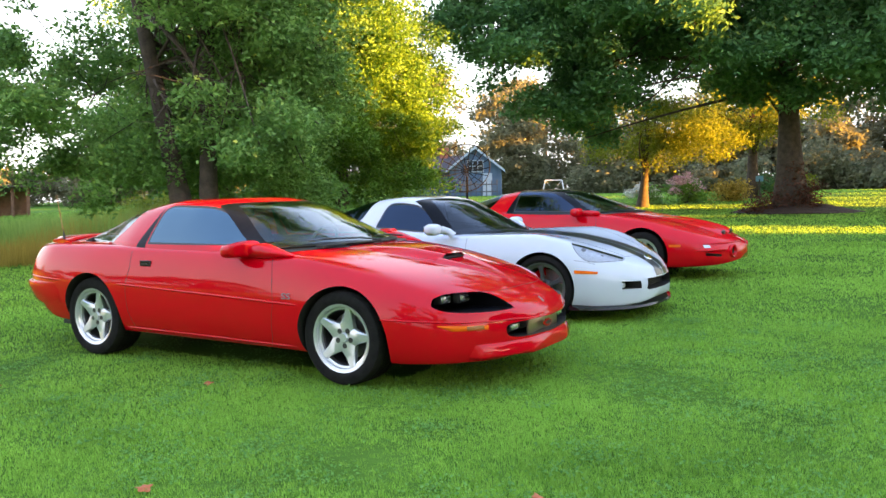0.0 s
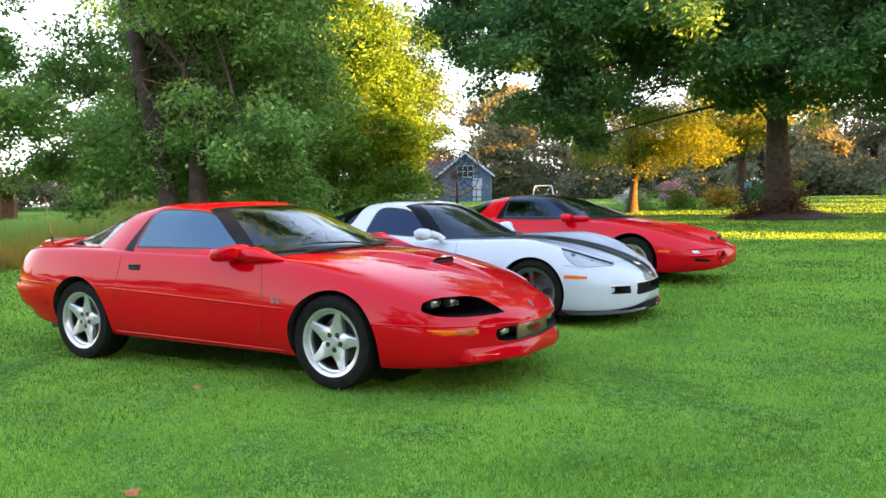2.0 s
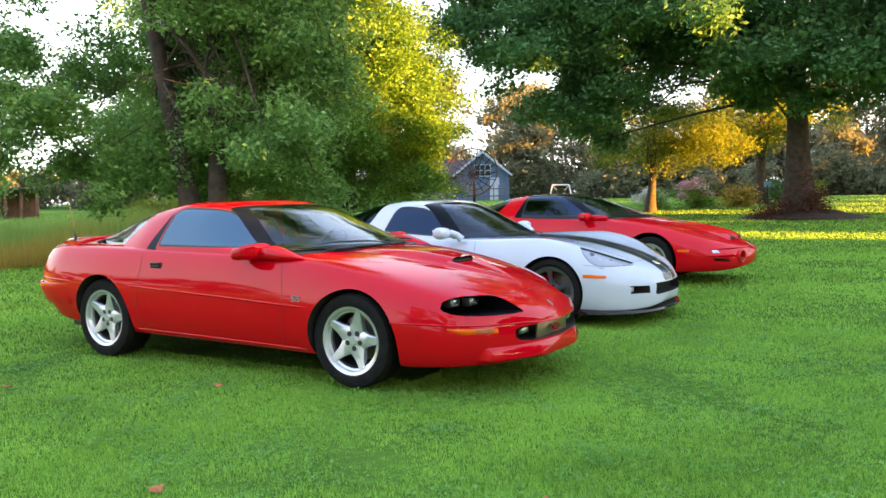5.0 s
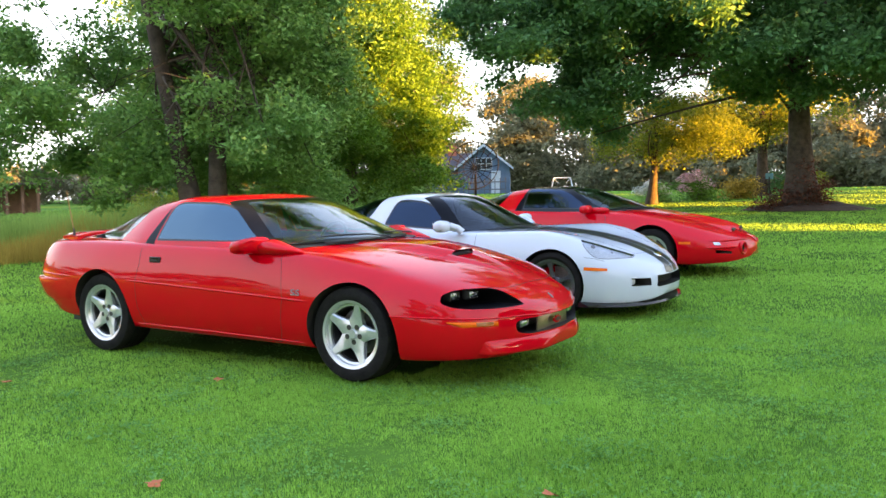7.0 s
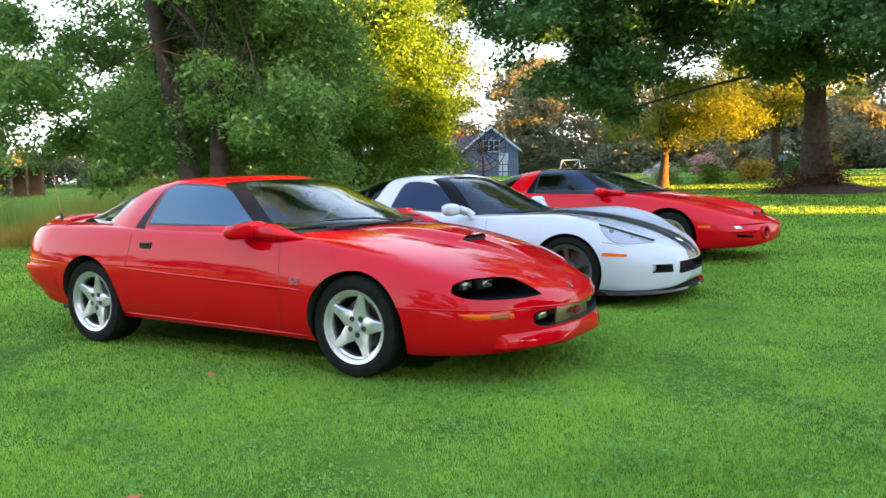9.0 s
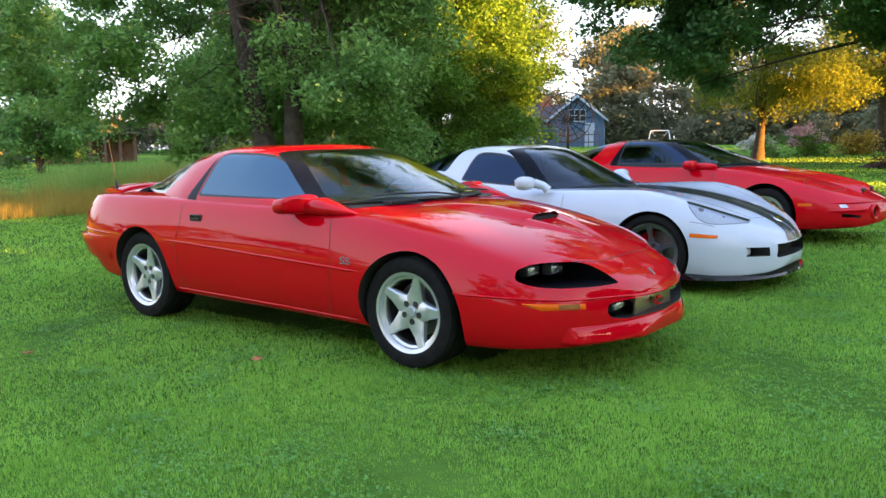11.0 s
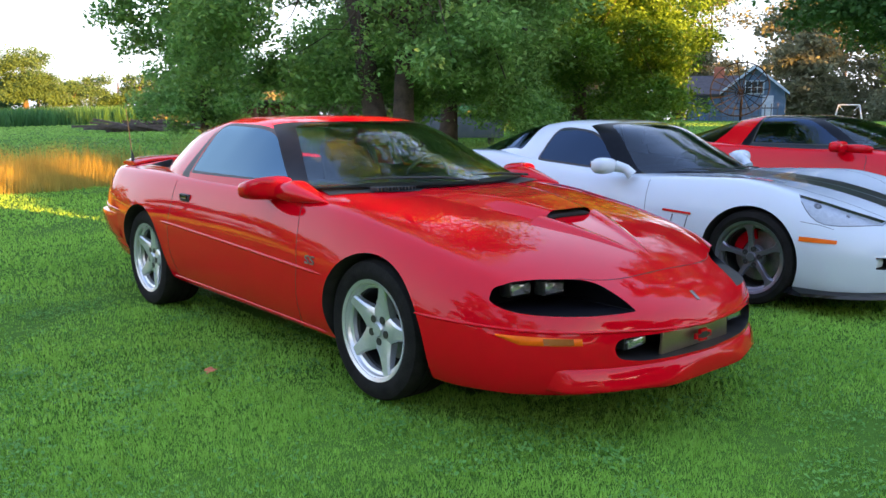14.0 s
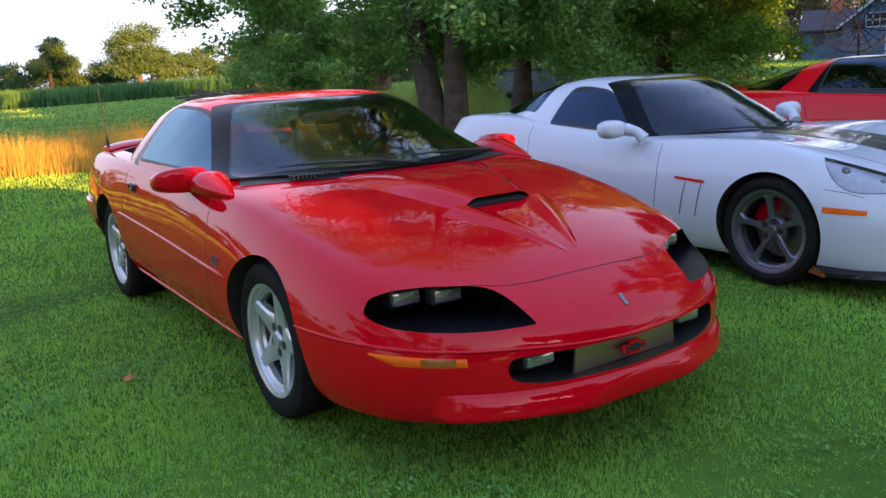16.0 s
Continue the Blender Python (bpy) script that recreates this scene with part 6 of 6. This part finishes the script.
def yard_clutter():
    soil = surface("leaf_litter", (0.026, 0.016, 0.012), (0.065, 0.036, 0.024), 6, 0.95, bump=0.6)
    mound = bmesh.new()
    rows = [[mound.verts.new((r * math.cos(a) * 1.25, r * math.sin(a), h * (1 + 0.25 * math.sin(5 * a + r * 3)))) for a in (2 * math.pi * k / 32 for k in range(32))] for r, h in ((0.3, 0.24), (0.7, 0.20), (1.0, 0.13), (1.35, 0.06), (1.7, -0.03))]
    for p, q in zip(rows, rows[1:]):
        for k in range(32):
            mound.faces.new((p[k], p[(k + 1) % 32], q[(k + 1) % 32], q[k]))
    me = bpy.data.meshes.new("soil_mound")
    mound.to_mesh(me)
    mound.free()
    me.materials.append(soil)
    o = shell(tagged(new("soil_mound", me), "low mound of brown leaf litter round the maple", "mound"), 0.02)
    o.matrix_world = Matrix.Translation((2.0, 24.2, float(ground_z(2.0, 24.2)) - 0.02))
    grey = surface("grey_panel", (0.10, 0.12, 0.15), (0.16, 0.18, 0.21), 3, 0.7)
    x, y = -17.0, 17.2
    th = empty("utility_trailer", Matrix.Translation((x, y, float(ground_z(x, y)))) @ Matrix.Rotation(radians(38), 4, "Z"), "low grey box trailer standing under trees", "trailer")
    part("box", block(-1.6, 1.6, -0.5, 0.5, 0.25, 1.02, 0.03), grey, th, sharp=40)
    part("rim", block(-1.63, 1.63, -0.53, 0.53, 0.98, 1.05, 0.01), TRIM, th)
    for s in (1, -1):
        part("leg", block(1.2 * s - 0.06, 1.2 * s + 0.06, -0.4, 0.4, 0, 0.27), TRIM, th)
    wood = surface("old_timber", (0.045, 0.038, 0.034), (0.12, 0.10, 0.088), 5, 0.95, bump=0.3)
    rng = np.random.default_rng(4)
    x, y = -45.5, 16.8
    th = empty("timber_pile", Matrix.Translation((x, y, float(ground_z(x, y)) - 0.02)) @ Matrix.Rotation(radians(70), 4, "Z"), "heap of old dark roof timbers on grass", "timber")
    for k in range(26):
        L = rng.uniform(1.6, 4.2)
        b = part("timber", block(-L / 2, L / 2, -0.08, 0.08, -0.07, 0.07), wood, th)
        b.matrix_basis = Matrix.Translation((rng.uniform(-3.2, 3.2), rng.uniform(-0.9, 0.9), 0.12 + 0.40 * rng.uniform(0, 1))) @ Matrix.Rotation(rng.uniform(-0.5, 0.5), 4, "Z") @ Matrix.Rotation(rng.uniform(-0.28, 0.28), 4, "Y")
    x, y = -39.4, 21.4
    th = empty("open_shed", Matrix.Translation((x, y, float(ground_z(x, y)) - 0.02)) @ Matrix.Rotation(radians(60), 4, "Z"), "weathered brown open-fronted shed behind trees", "shed")
    brown = surface("brown_boards", (0.10, 0.055, 0.035), (0.20, 0.11, 0.07), 4, 0.95, bump=0.2)
    part("back_wall", block(-2.5, 2.5, 1.9, 2.0, 0, 1.5), brown, th)
    for s in (-2.4, -1.6, -0.8, 0.0, 0.8, 1.6, 2.4):
        part("post", block(s - 0.08, s + 0.08, -0.09, 0.09, 0, 1.72), brown, th)
    part("roof", prism([(-0.4, 1.72), (-0.4, 1.80), (2.3, 1.52), (2.3, 1.44)], "x", -2.8, 2.8), wood, th)
    blue = surface("sign_blue", (0.12, 0.30, 0.42), (0.18, 0.38, 0.50), 6, 0.6)
    x, y = -0.9, 34.0
    th = empty("garden_sign", Matrix.Translation((x, y, float(ground_z(x, y)))), "small blue sign board on a post", "sign")
    part("post", tube([(0, 0, 0), (0, 0, 0.9)], 0.03, 8), TRIM, th)
    part("board", block(-0.16, 0.16, -0.015, 0.015, 0.8, 1.05, 0.005), blue, th)
    # fallen leaves on the lawn
    dead = surface("fallen_leaf", (0.36, 0.09, 0.035), (0.50, 0.16, 0.06), 20, 0.8)
    for k, (lx, ly) in enumerate(((1.72, -1.28), (3.0, -2.9), (4.6, -2.2), (0.4, -2.0), (2.2, -3.4))):
        bm = bmesh.new()
        ring = [bm.verts.new((0.035 * math.cos(a) * (1 + 0.25 * math.cos(5 * a)), 0.028 * math.sin(a) * (1 + 0.25 * math.cos(5 * a)), 0.006 * math.cos(2 * a))) for a in (2 * math.pi * i / 20 for i in range(20))]
        c = bm.verts.new((0, 0, 0.004))
        for i in range(20):
            bm.faces.new((ring[i], ring[(i + 1) % 20], c))
        me = bpy.data.meshes.new("fallen_leaf")
        bm.to_mesh(me)
        bm.free()
        me.materials.append(dead)
        o = shell(tagged(new("fallen_leaf", me), "curled reddish fallen leaf lying on the grass", "leaf", "fallen leaves"), 0.0015)
        o.matrix_world = Matrix.Translation((lx, ly, float(ground_z(lx, ly)) + 0.022)) @ Matrix.Rotation(k * 1.3, 4, "Z") @ Matrix.Rotation(0.25, 4, "X")


def trees():
    # twin-stemmed tree with hanging sprays behind the cars
    tree(-5.35, 5.5, [(0.17, 13.0, -2.0, -1.1, -0.20, -0.12), (0.15, 13.5, 0.4, 0.1, 0.03, 0.00)],
         [(-1.2, 1.4, 5.2, 1.6, 1.8, 2.0), (1.1, 0.9, 4.6, 1.5, 1.5, 2.2), (1.4, 0.2, 2.5, 1.3, 1.2, 1.0), (0.2, 2.2, 2.9, 1.6, 1.4, 1.6), (-1.0, 0.2, 2.4, 1.0, 1.2, 0.9), (0.7, -0.8, 2.6, 0.5, 0.5, 0.7), (0.3, -1.0, 4.2, 0.7, 0.6, 0.5), (-1.0, 1.6, 2.2, 1.6, 1.3, 0.9), (0.8, -1.6, 5.2, 2.2, 1.4, 1.0)],
         LEAF, 3700, 32, 0.18, 0.10, "twin-trunked green tree with drooping leafy sprays", 21, 24, 0.15, "tree", "yard trees", twigs=7, tops=[(-0.6, 0, 8.6, 3.8, 3.6, 2.4), (-0.8, 0.2, 12.4, 3.6, 3.4, 2.8), (1.6, -0.6, 7.6, 2.4, 2.2, 1.8)], sprays=[(-2.7, -2.6, 2.8, 1.3, 1.2, 0.7), (-1.6, -1.8, 2.9, 1.2, 1.1, 0.7), (-3.6, -3.2, 3.3, 1.1, 1.1, 0.6), (-3.0, -2.0, 5.2, 1.2, 1.2, 0.5), (-4.6, -1.4, 3.8, 1.6, 1.4, 0.8), (-2.6, -0.6, 1.9, 1.0, 1.0, 0.6), (-3.0, 0.6, 2.4, 1.3, 1.2, 0.9), (-2.6, 0.4, 4.4, 1.5, 1.6, 1.2), (-1.6, -0.9, 2.1, 1.0, 1.0, 0.7), (-2.6, -1.6, 4.0, 1.3, 1.2, 0.8), (-3.4, -0.4, 3.8, 1.2, 1.2, 0.9), (-4.4, -2.4, 4.6, 1.4, 1.4, 0.9), (-2.8, -1.7, 2.0, 1.2, 1.0, 0.5), (-3.6, -1.2, 2.3, 1.2, 1.0, 0.6), (-2.3, -0.6, 1.7, 1.4, 1.1, 0.6), (-3.5, 0.3, 2.1, 1.2, 1.2, 0.7)])
    tree(-10.5, 11.0, [(0.20, 9.5, 0.3, 0.2, 0, 0)], [(0, 0, 5.0, 3.2, 3.2, 3.0), (1.5, 0.5, 3.1, 2.0, 2.0, 1.4), (-2.0, -0.6, 3.4, 2.4, 2.2, 1.4)], LEAF, 3000, 27, 0.25, 0.13, "broad green tree with low hanging leafy branches", 22, 18, 0.20, "tree", "yard trees", tops=[(0, 0, 9.4, 3.0, 3.0, 2.4)])
    # bright green cone-crowned tree
    tree(-9.2, 14.6, [(0.19, 9.5, 0.0, 0.0, 0, 0)], [(0.1, 0, 1.6, 3.3, 3.3, 0.8), (0.3, 0.2, 2.9, 3.7, 3.7, 1.0), (0.2, 0.1, 4.2, 3.6, 3.6, 1.1), (0.1, 0.1, 5.6, 3.0, 3.0, 1.2), (0.0, 0.0, 7.2, 1.9, 1.9, 1.3), (-0.1, -0.1, 8.8, 0.8, 0.8, 1.2)], LEAF2, 6200, 27, 0.19, 0.11, "bright green young maple with dense cone-shaped crown", 23, 22, 0.0, "tree", "yard trees")
    # the big old maple
    tree(1.9, 24.3, [(0.42, 10.0, -0.6, 0.3, 0, 0)],
         [(0, 1.0, 10.2, 9.4, 9.0, 5.0), (-7.2, -3.4, 3.8, 2.0, 2.0, 1.1), (-6.0, -3.0, 3.1, 1.6, 1.6, 0.7), (-5.6, -2.6, 5.9, 3.8, 4.0, 2.5), (3.0, 1.4, 5.0, 2.6, 2.2, 1.3), (0.3, -1.4, 4.4, 2.4, 1.6, 1.0), (2.6, -0.8, 4.6, 2.2, 1.8, 1.1), (5.2, -0.6, 4.5, 2.6, 2.2, 1.2), (-7.6, -3.4, 5.0, 2.2, 2.2, 1.5), (-5.2, -3.0, 4.4, 2.2, 2.0, 1.1), (-9.2, -4.0, 8.2, 2.4, 2.4, 2.0), (1.0, -2.4, 4.2, 2.0, 1.4, 0.8), (-2.6, -2.2, 4.3, 2.4, 2.0, 1.2), (-5.6, -3.0, 4.0, 2.0, 1.8, 1.0), (-0.4, -1.6, 4.0, 1.6, 1.2, 0.7), (4.2, 0.6, 4.0, 2.0, 1.6, 0.9), (0.3, -2.2, 5.5, 3.4, 2.4, 1.4), (5.6, -1.0, 5.3, 3.2, 2.6, 1.3), (-1.5, -3.6, 6.1, 5.5, 3.4, 2.0), (-9.2, -4.2, 7.2, 2.6, 2.5, 1.9), (-8.7, -3.6, 6.8, 2.3, 2.1, 1.6), (-6.4, -4.6, 5.6, 2.2, 2.0, 1.2), (-7.0, -3.4, 6.4, 2.6, 2.6, 1.6), (6.5, 0.5, 6.5, 6.0, 5.0, 3.0), (-4.5, 1.0, 6.2, 4.5, 3.4, 1.6), (2.4, 3.0, 6.2, 4.5, 3.0, 1.6)],
         LEAF3, 8200, 30, 0.30, 0.195, "huge old maple with thick trunk and wide dark crown", 24, 34, 0.03, "tree", "yard trees", flare=1.6, tops=[(0, 0.6, 16.5, 7.6, 7.2, 4.2), (-0.4, 0.4, 21.5, 4.8, 4.6, 2.8)])
    # the glow of the sun through this crown is partly its yellow leaf colour
    tree(-4.4, 28.2, [(0.19, 4.0, 0.2, 0, 0, 0)], [(0, 0, 3.4, 3.2, 3.0, 1.5), (1.8, 0.2, 2.8, 2.4, 2.0, 1.0)], LEAFY, 1100, 22, 0.25, 0.12, "small tree with sunlight put into its yellow-green leaves", 25, 12, 0.0, "tree", "yard trees")
    tree(-1.6, 36.0, [(0.30, 5.0, 0.0, 0, 0, 0)], [(0, 0, 4.4, 4.2, 3.6, 1.9)], LEAFY, 1000, 20, 0.32, 0.15, "yellow-green tree behind the flower bed", 26, 12, 0.0, "tree", "yard trees")
    rng = np.random.default_rng(77)
    # distant wood; (6, 52) and (14, 57) are unseen, raised to shade the house
    far = ((-30, 70, 7, 14.5), (-24, 76, 8, 15), (-13, 74, 7, 11), (-16, 62, 5, 7), (-9, 64, 6, 7.5), (-4, 70, 7, 11.5), (3, 74, 7, 12), (-1, 62, 4, 5), (16, 74, 7, 8), (-38, 62, 6, 13), (-44, 52, 6, 9), (-36, 38, 5, 6.5), (-30, 30, 4, 5),
           (6, 52, 3.2, 9), (9, 66, 7, 11), (14, 57, 6, 12), (-52, 40, 5, 4), (-60, 34, 5, 4), (-50, 70, 7, 13), (-46, 80, 8, 14), (-34, 86, 9, 15), (-27, 62, 5, 9))
    for k, (x, y, r, h) in enumerate(far):
        tree(x, y, [(0.25, h * 0.8, 0, 0, 0, 0)], [(0, 0, h * 0.55, r * 0.8, r * 0.8, h * 0.46), (r * 0.3, -r * 0.2, h * 0.30, r * 0.7, r * 0.7, h * 0.28), (0, -r * 0.2, h * 0.12, r, r * 0.9, h * 0.13)], PINE, 560, 20, 0.50, 0.46, "distant hazy olive tree at the edge of the yard", 100 + k, 5, 0.05, "tree", "distant trees")
    tree(-30.5, 13.9, [(0.15, 6.6, 0, 0, 0, 0)], [(0, 0, 2.0, 2.8, 2.8, 1.7), (0, 0, 4.2, 2.3, 2.3, 1.7), (0, 0, 6.2, 1.3, 1.3, 1.3)], LEAF, 1700, 20, 0.28, 0.20, "pyramid-shaped green tree in the meadow", 60, 6, 0.0, "tree", "meadow trees")
    tree(-99.0, 24.6, [(0.40, 6.6, 0, 0, 0, 0)], [(0, 0, 5.6, 3.0, 3.2, 3.0), (0, 1.4, 4.0, 2.6, 2.8, 1.8), (0, -1.2, 3.6, 2.4, 2.6, 1.6)], FARLEAF, 1500, 20, 0.42, 0.27, "tall round tree far beyond the corn field", 139, 5, 0.0, "tree", "distant trees")
    tree(-101.2, 15.2, [(0.30, 5.2, 0, 0, 0, 0)], [(0, 0, 5.9, 1.9, 2.1, 1.3), (0.4, 1.5, 4.6, 1.6, 1.8, 1.1), (0, -1.2, 4.2, 1.6, 1.8, 1.0)], FARLEAF, 800, 20, 0.36, 0.26, "smaller lone tree far beyond the corn field", 140, 5, 0.05, "tree", "distant trees")
    rng = np.random.default_rng(31)
    for k in range(30):
        y = -46 + 3.1 * k + rng.uniform(-1, 1)
        h = rng.uniform(4.4, 5.7) + (1.2 if y > 29 else 0) + (2.0 if y < -12 else 0)
        tree(-107 + rng.uniform(-3, 3), y, [(0.25, h * 0.7, 0, 0, 0, 0)], [(0, 0, h * 0.5, 2.2, 2.6, h * 0.44)], FARLEAF, 240, 18, 0.46, 0.36, "far tree in the line beyond the corn", 141 + k, 4, 0.0, "tree", "distant trees")
    # unseen trees added out of view to shade the yard and darken reflections
    for k, (x, y, r, h) in enumerate(((25, -12, 6, 5.0), (26, -3, 5.5, 5.2), (31, 14.8, 2.6, 6.5), (16, 46.5, 5, 15), (20, 55, 5, 15), (32, 62, 9, 23), (34, 77, 10, 25), (36, 92, 10, 27), (38, 16.2, 1.3, 8), (42, 24.5, 1.6, 9), (42, 29.2, 1.6, 11.5), (20, -30, 9, 20), (3.0, -22, 6, 19), (12, -20, 6, 20), (32, -24, 9, 17))):
        tree(x, y, [(0.4, h * 0.7, 0, 0, 0, 0)], [(0, 0, h * 0.55, r, r, h * 0.46), (0, 0, h * 0.25, r * 0.85, r * 0.85, h * 0.22)], LEAF3, 420, 14, 0.6, 0.65, "large unseen tree added beside the yard for shade and reflections", 160 + k, 6, 0.0, "tree", "shade trees")
    # unseen trees added so that the car sides and windows reflect dark crowns
    for k, (x, y, r, h) in enumerate(((-24, -17, 2.6, 6.5), (-33, -33, 3.5, 8), (-42, -62, 5, 9), (-54, -56, 5, 10), (-66, -48, 5, 9), (-30, -70, 5, 10), (-17, -74, 5, 12), (-60, -30, 4, 8), (-70, -16, 4, 9))):
        tree(x, y, [(0.3, h * 0.7, 0, 0, 0, 0)], [(0, 0, h * 0.55, r, r, h * 0.44)], PINE, 210, 16, 0.5, 0.42, "unseen tree added in the fields for car reflections", 200 + k, 6, 0.15, "tree", "field trees")
    # more unseen crowns, placed to shade the cars, the maple trunk and the flower bed
    for k, (x, y, r, low, mid, high) in enumerate(((27, 2.0, 4.6, 2.35, 8.9, 2.2), (25, 7.5, 5.0, 2.92, 9.8, 3.3), (36, 23.8, 2.2, 0.0, 8.0, 2.0), (44, 29.5, 6.0, 0.0, 14.5, 4.0), (33, 16.8, 2.9, 0.0, 7.2, 2.2), (30, 12.5, 3.2, 0.0, 7.6, 4.6), (32, 27.9, 1.7, 0.0, 7.4, 2.2), (33, 36.5, 2.2, 0.0, 6.5, 1.3), (33, 40.6, 2.4, 0.0, 6.8, 1.6))):
        tree(x, y, [(0.4, mid, 0, 0, 0, 0)], [(0, 0, mid, r, r, high)] + ([(0, 0, low, r, r, low)] if low else []), LEAF3, 1500 if r > 4 else 900, 16, 0.5, 0.6, "large unseen tree added beside the yard for shade and reflections", 180 + k, 6, 0.0, "tree", "shade trees")
    pink = surface("pink_blossom", (0.55, 0.28, 0.36), (0.78, 0.52, 0.56), 4, 0.8, island=0.6, through_light=0.3)
    white = surface("white_blossom", (0.62, 0.62, 0.58), (0.82, 0.82, 0.78), 4, 0.8, island=0.6, through_light=0.3)
    red = surface("red_vine", (0.05, 0.026, 0.016), (0.14, 0.05, 0.028), 4, 0.8, island=0.6, through_light=0.3)
    bush(-3.5, 31.5, 1.15, 0.8, 0.62, LEAF2, 120, 0.12, "flowering hydrangea bush with pink blossom heads", 31, pink, "hydrangea")
    bush(-4.9, 30.4, 0.7, 0.5, 0.45, LEAF, 70, 0.10, "low bush with white flowers in a bed", 32, white)
    bush(-2.0, 33.0, 1.0, 0.6, 0.42, DRY_SUNLIT, 90, 0.14, "clump of tan ornamental grass in a bed", 33)
    bush(0.5, 35.5, 0.85, 0.7, 0.62, LEAFY, 90, 0.13, "yellow-green shrub in the garden bed", 34)
    bush(-0.8, 36.5, 0.8, 0.8, 0.75, LEAF3, 90, 0.13, "dark round garden shrub", 35)
    bush(5.2, 38.0, 0.8, 0.8, 0.75, LEAF, 80, 0.13, "round green shrub at the lawn edge", 36)
    bush(1.6, 23.5, 1.2, 0.6, 0.30, red, 90, 0.10, "reddish vine leaves round the maple's foot", 37, name="vine")
    bush(2.30, 23.80, 0.42, 0.30, 0.85, red, 44, 0.10, "reddish climbing vine on the maple trunk", 38, name="vine")
    for k, (x, y, w) in enumerate(((-62, 40, 9), (-55, 49, 9), (-70, 30, 9), (-48, 57, 8), (-30, 60, 8), (-14, 60, 8), (0, 58, 8), (12, 62, 8), (-44, 46, 7), (-24, 68, 9), (22, 56, 7))):
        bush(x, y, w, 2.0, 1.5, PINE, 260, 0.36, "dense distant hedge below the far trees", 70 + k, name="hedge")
    for k, (x, y) in enumerate(((-6.6, 11.2), (-6.6, 13.4), (-12.0, 18.0))):
        bush(x, y, 1.3, 1.1, 0.8, LEAF, 120, 0.13, "leafy green undergrowth beneath the trees", 40 + k)
    for k, (x, y) in enumerate(((-20.5, 20.0), (-19.5, 23.5), (-15.5, 20.5))):
        bush(x, y, 2.3, 1.6, 1.25, LEAF3, 170, 0.17, "dark leafy thicket behind the yard trees", 60 + k, name="thicket")
    # sun specks behind the trees, given as yellow-leaved bushes
    for k, (x, y, z) in enumerate(((-16.5, 13.5, 0.8), (-19.0, 17.5, 0.9), (-13.5, 20.5, 0.9), (-15.0, 25.0, 1.0))):
        bush(x, y, 1.2, 1.0, z, LEAFY, 90, 0.14, "undergrowth with sunlight put into its yellow leaves", 50 + k)


lawn()
trees()
house()
dish()
swing()
yard_clutter()
camaro()
corvette()
firebird()
meadow()
grass()
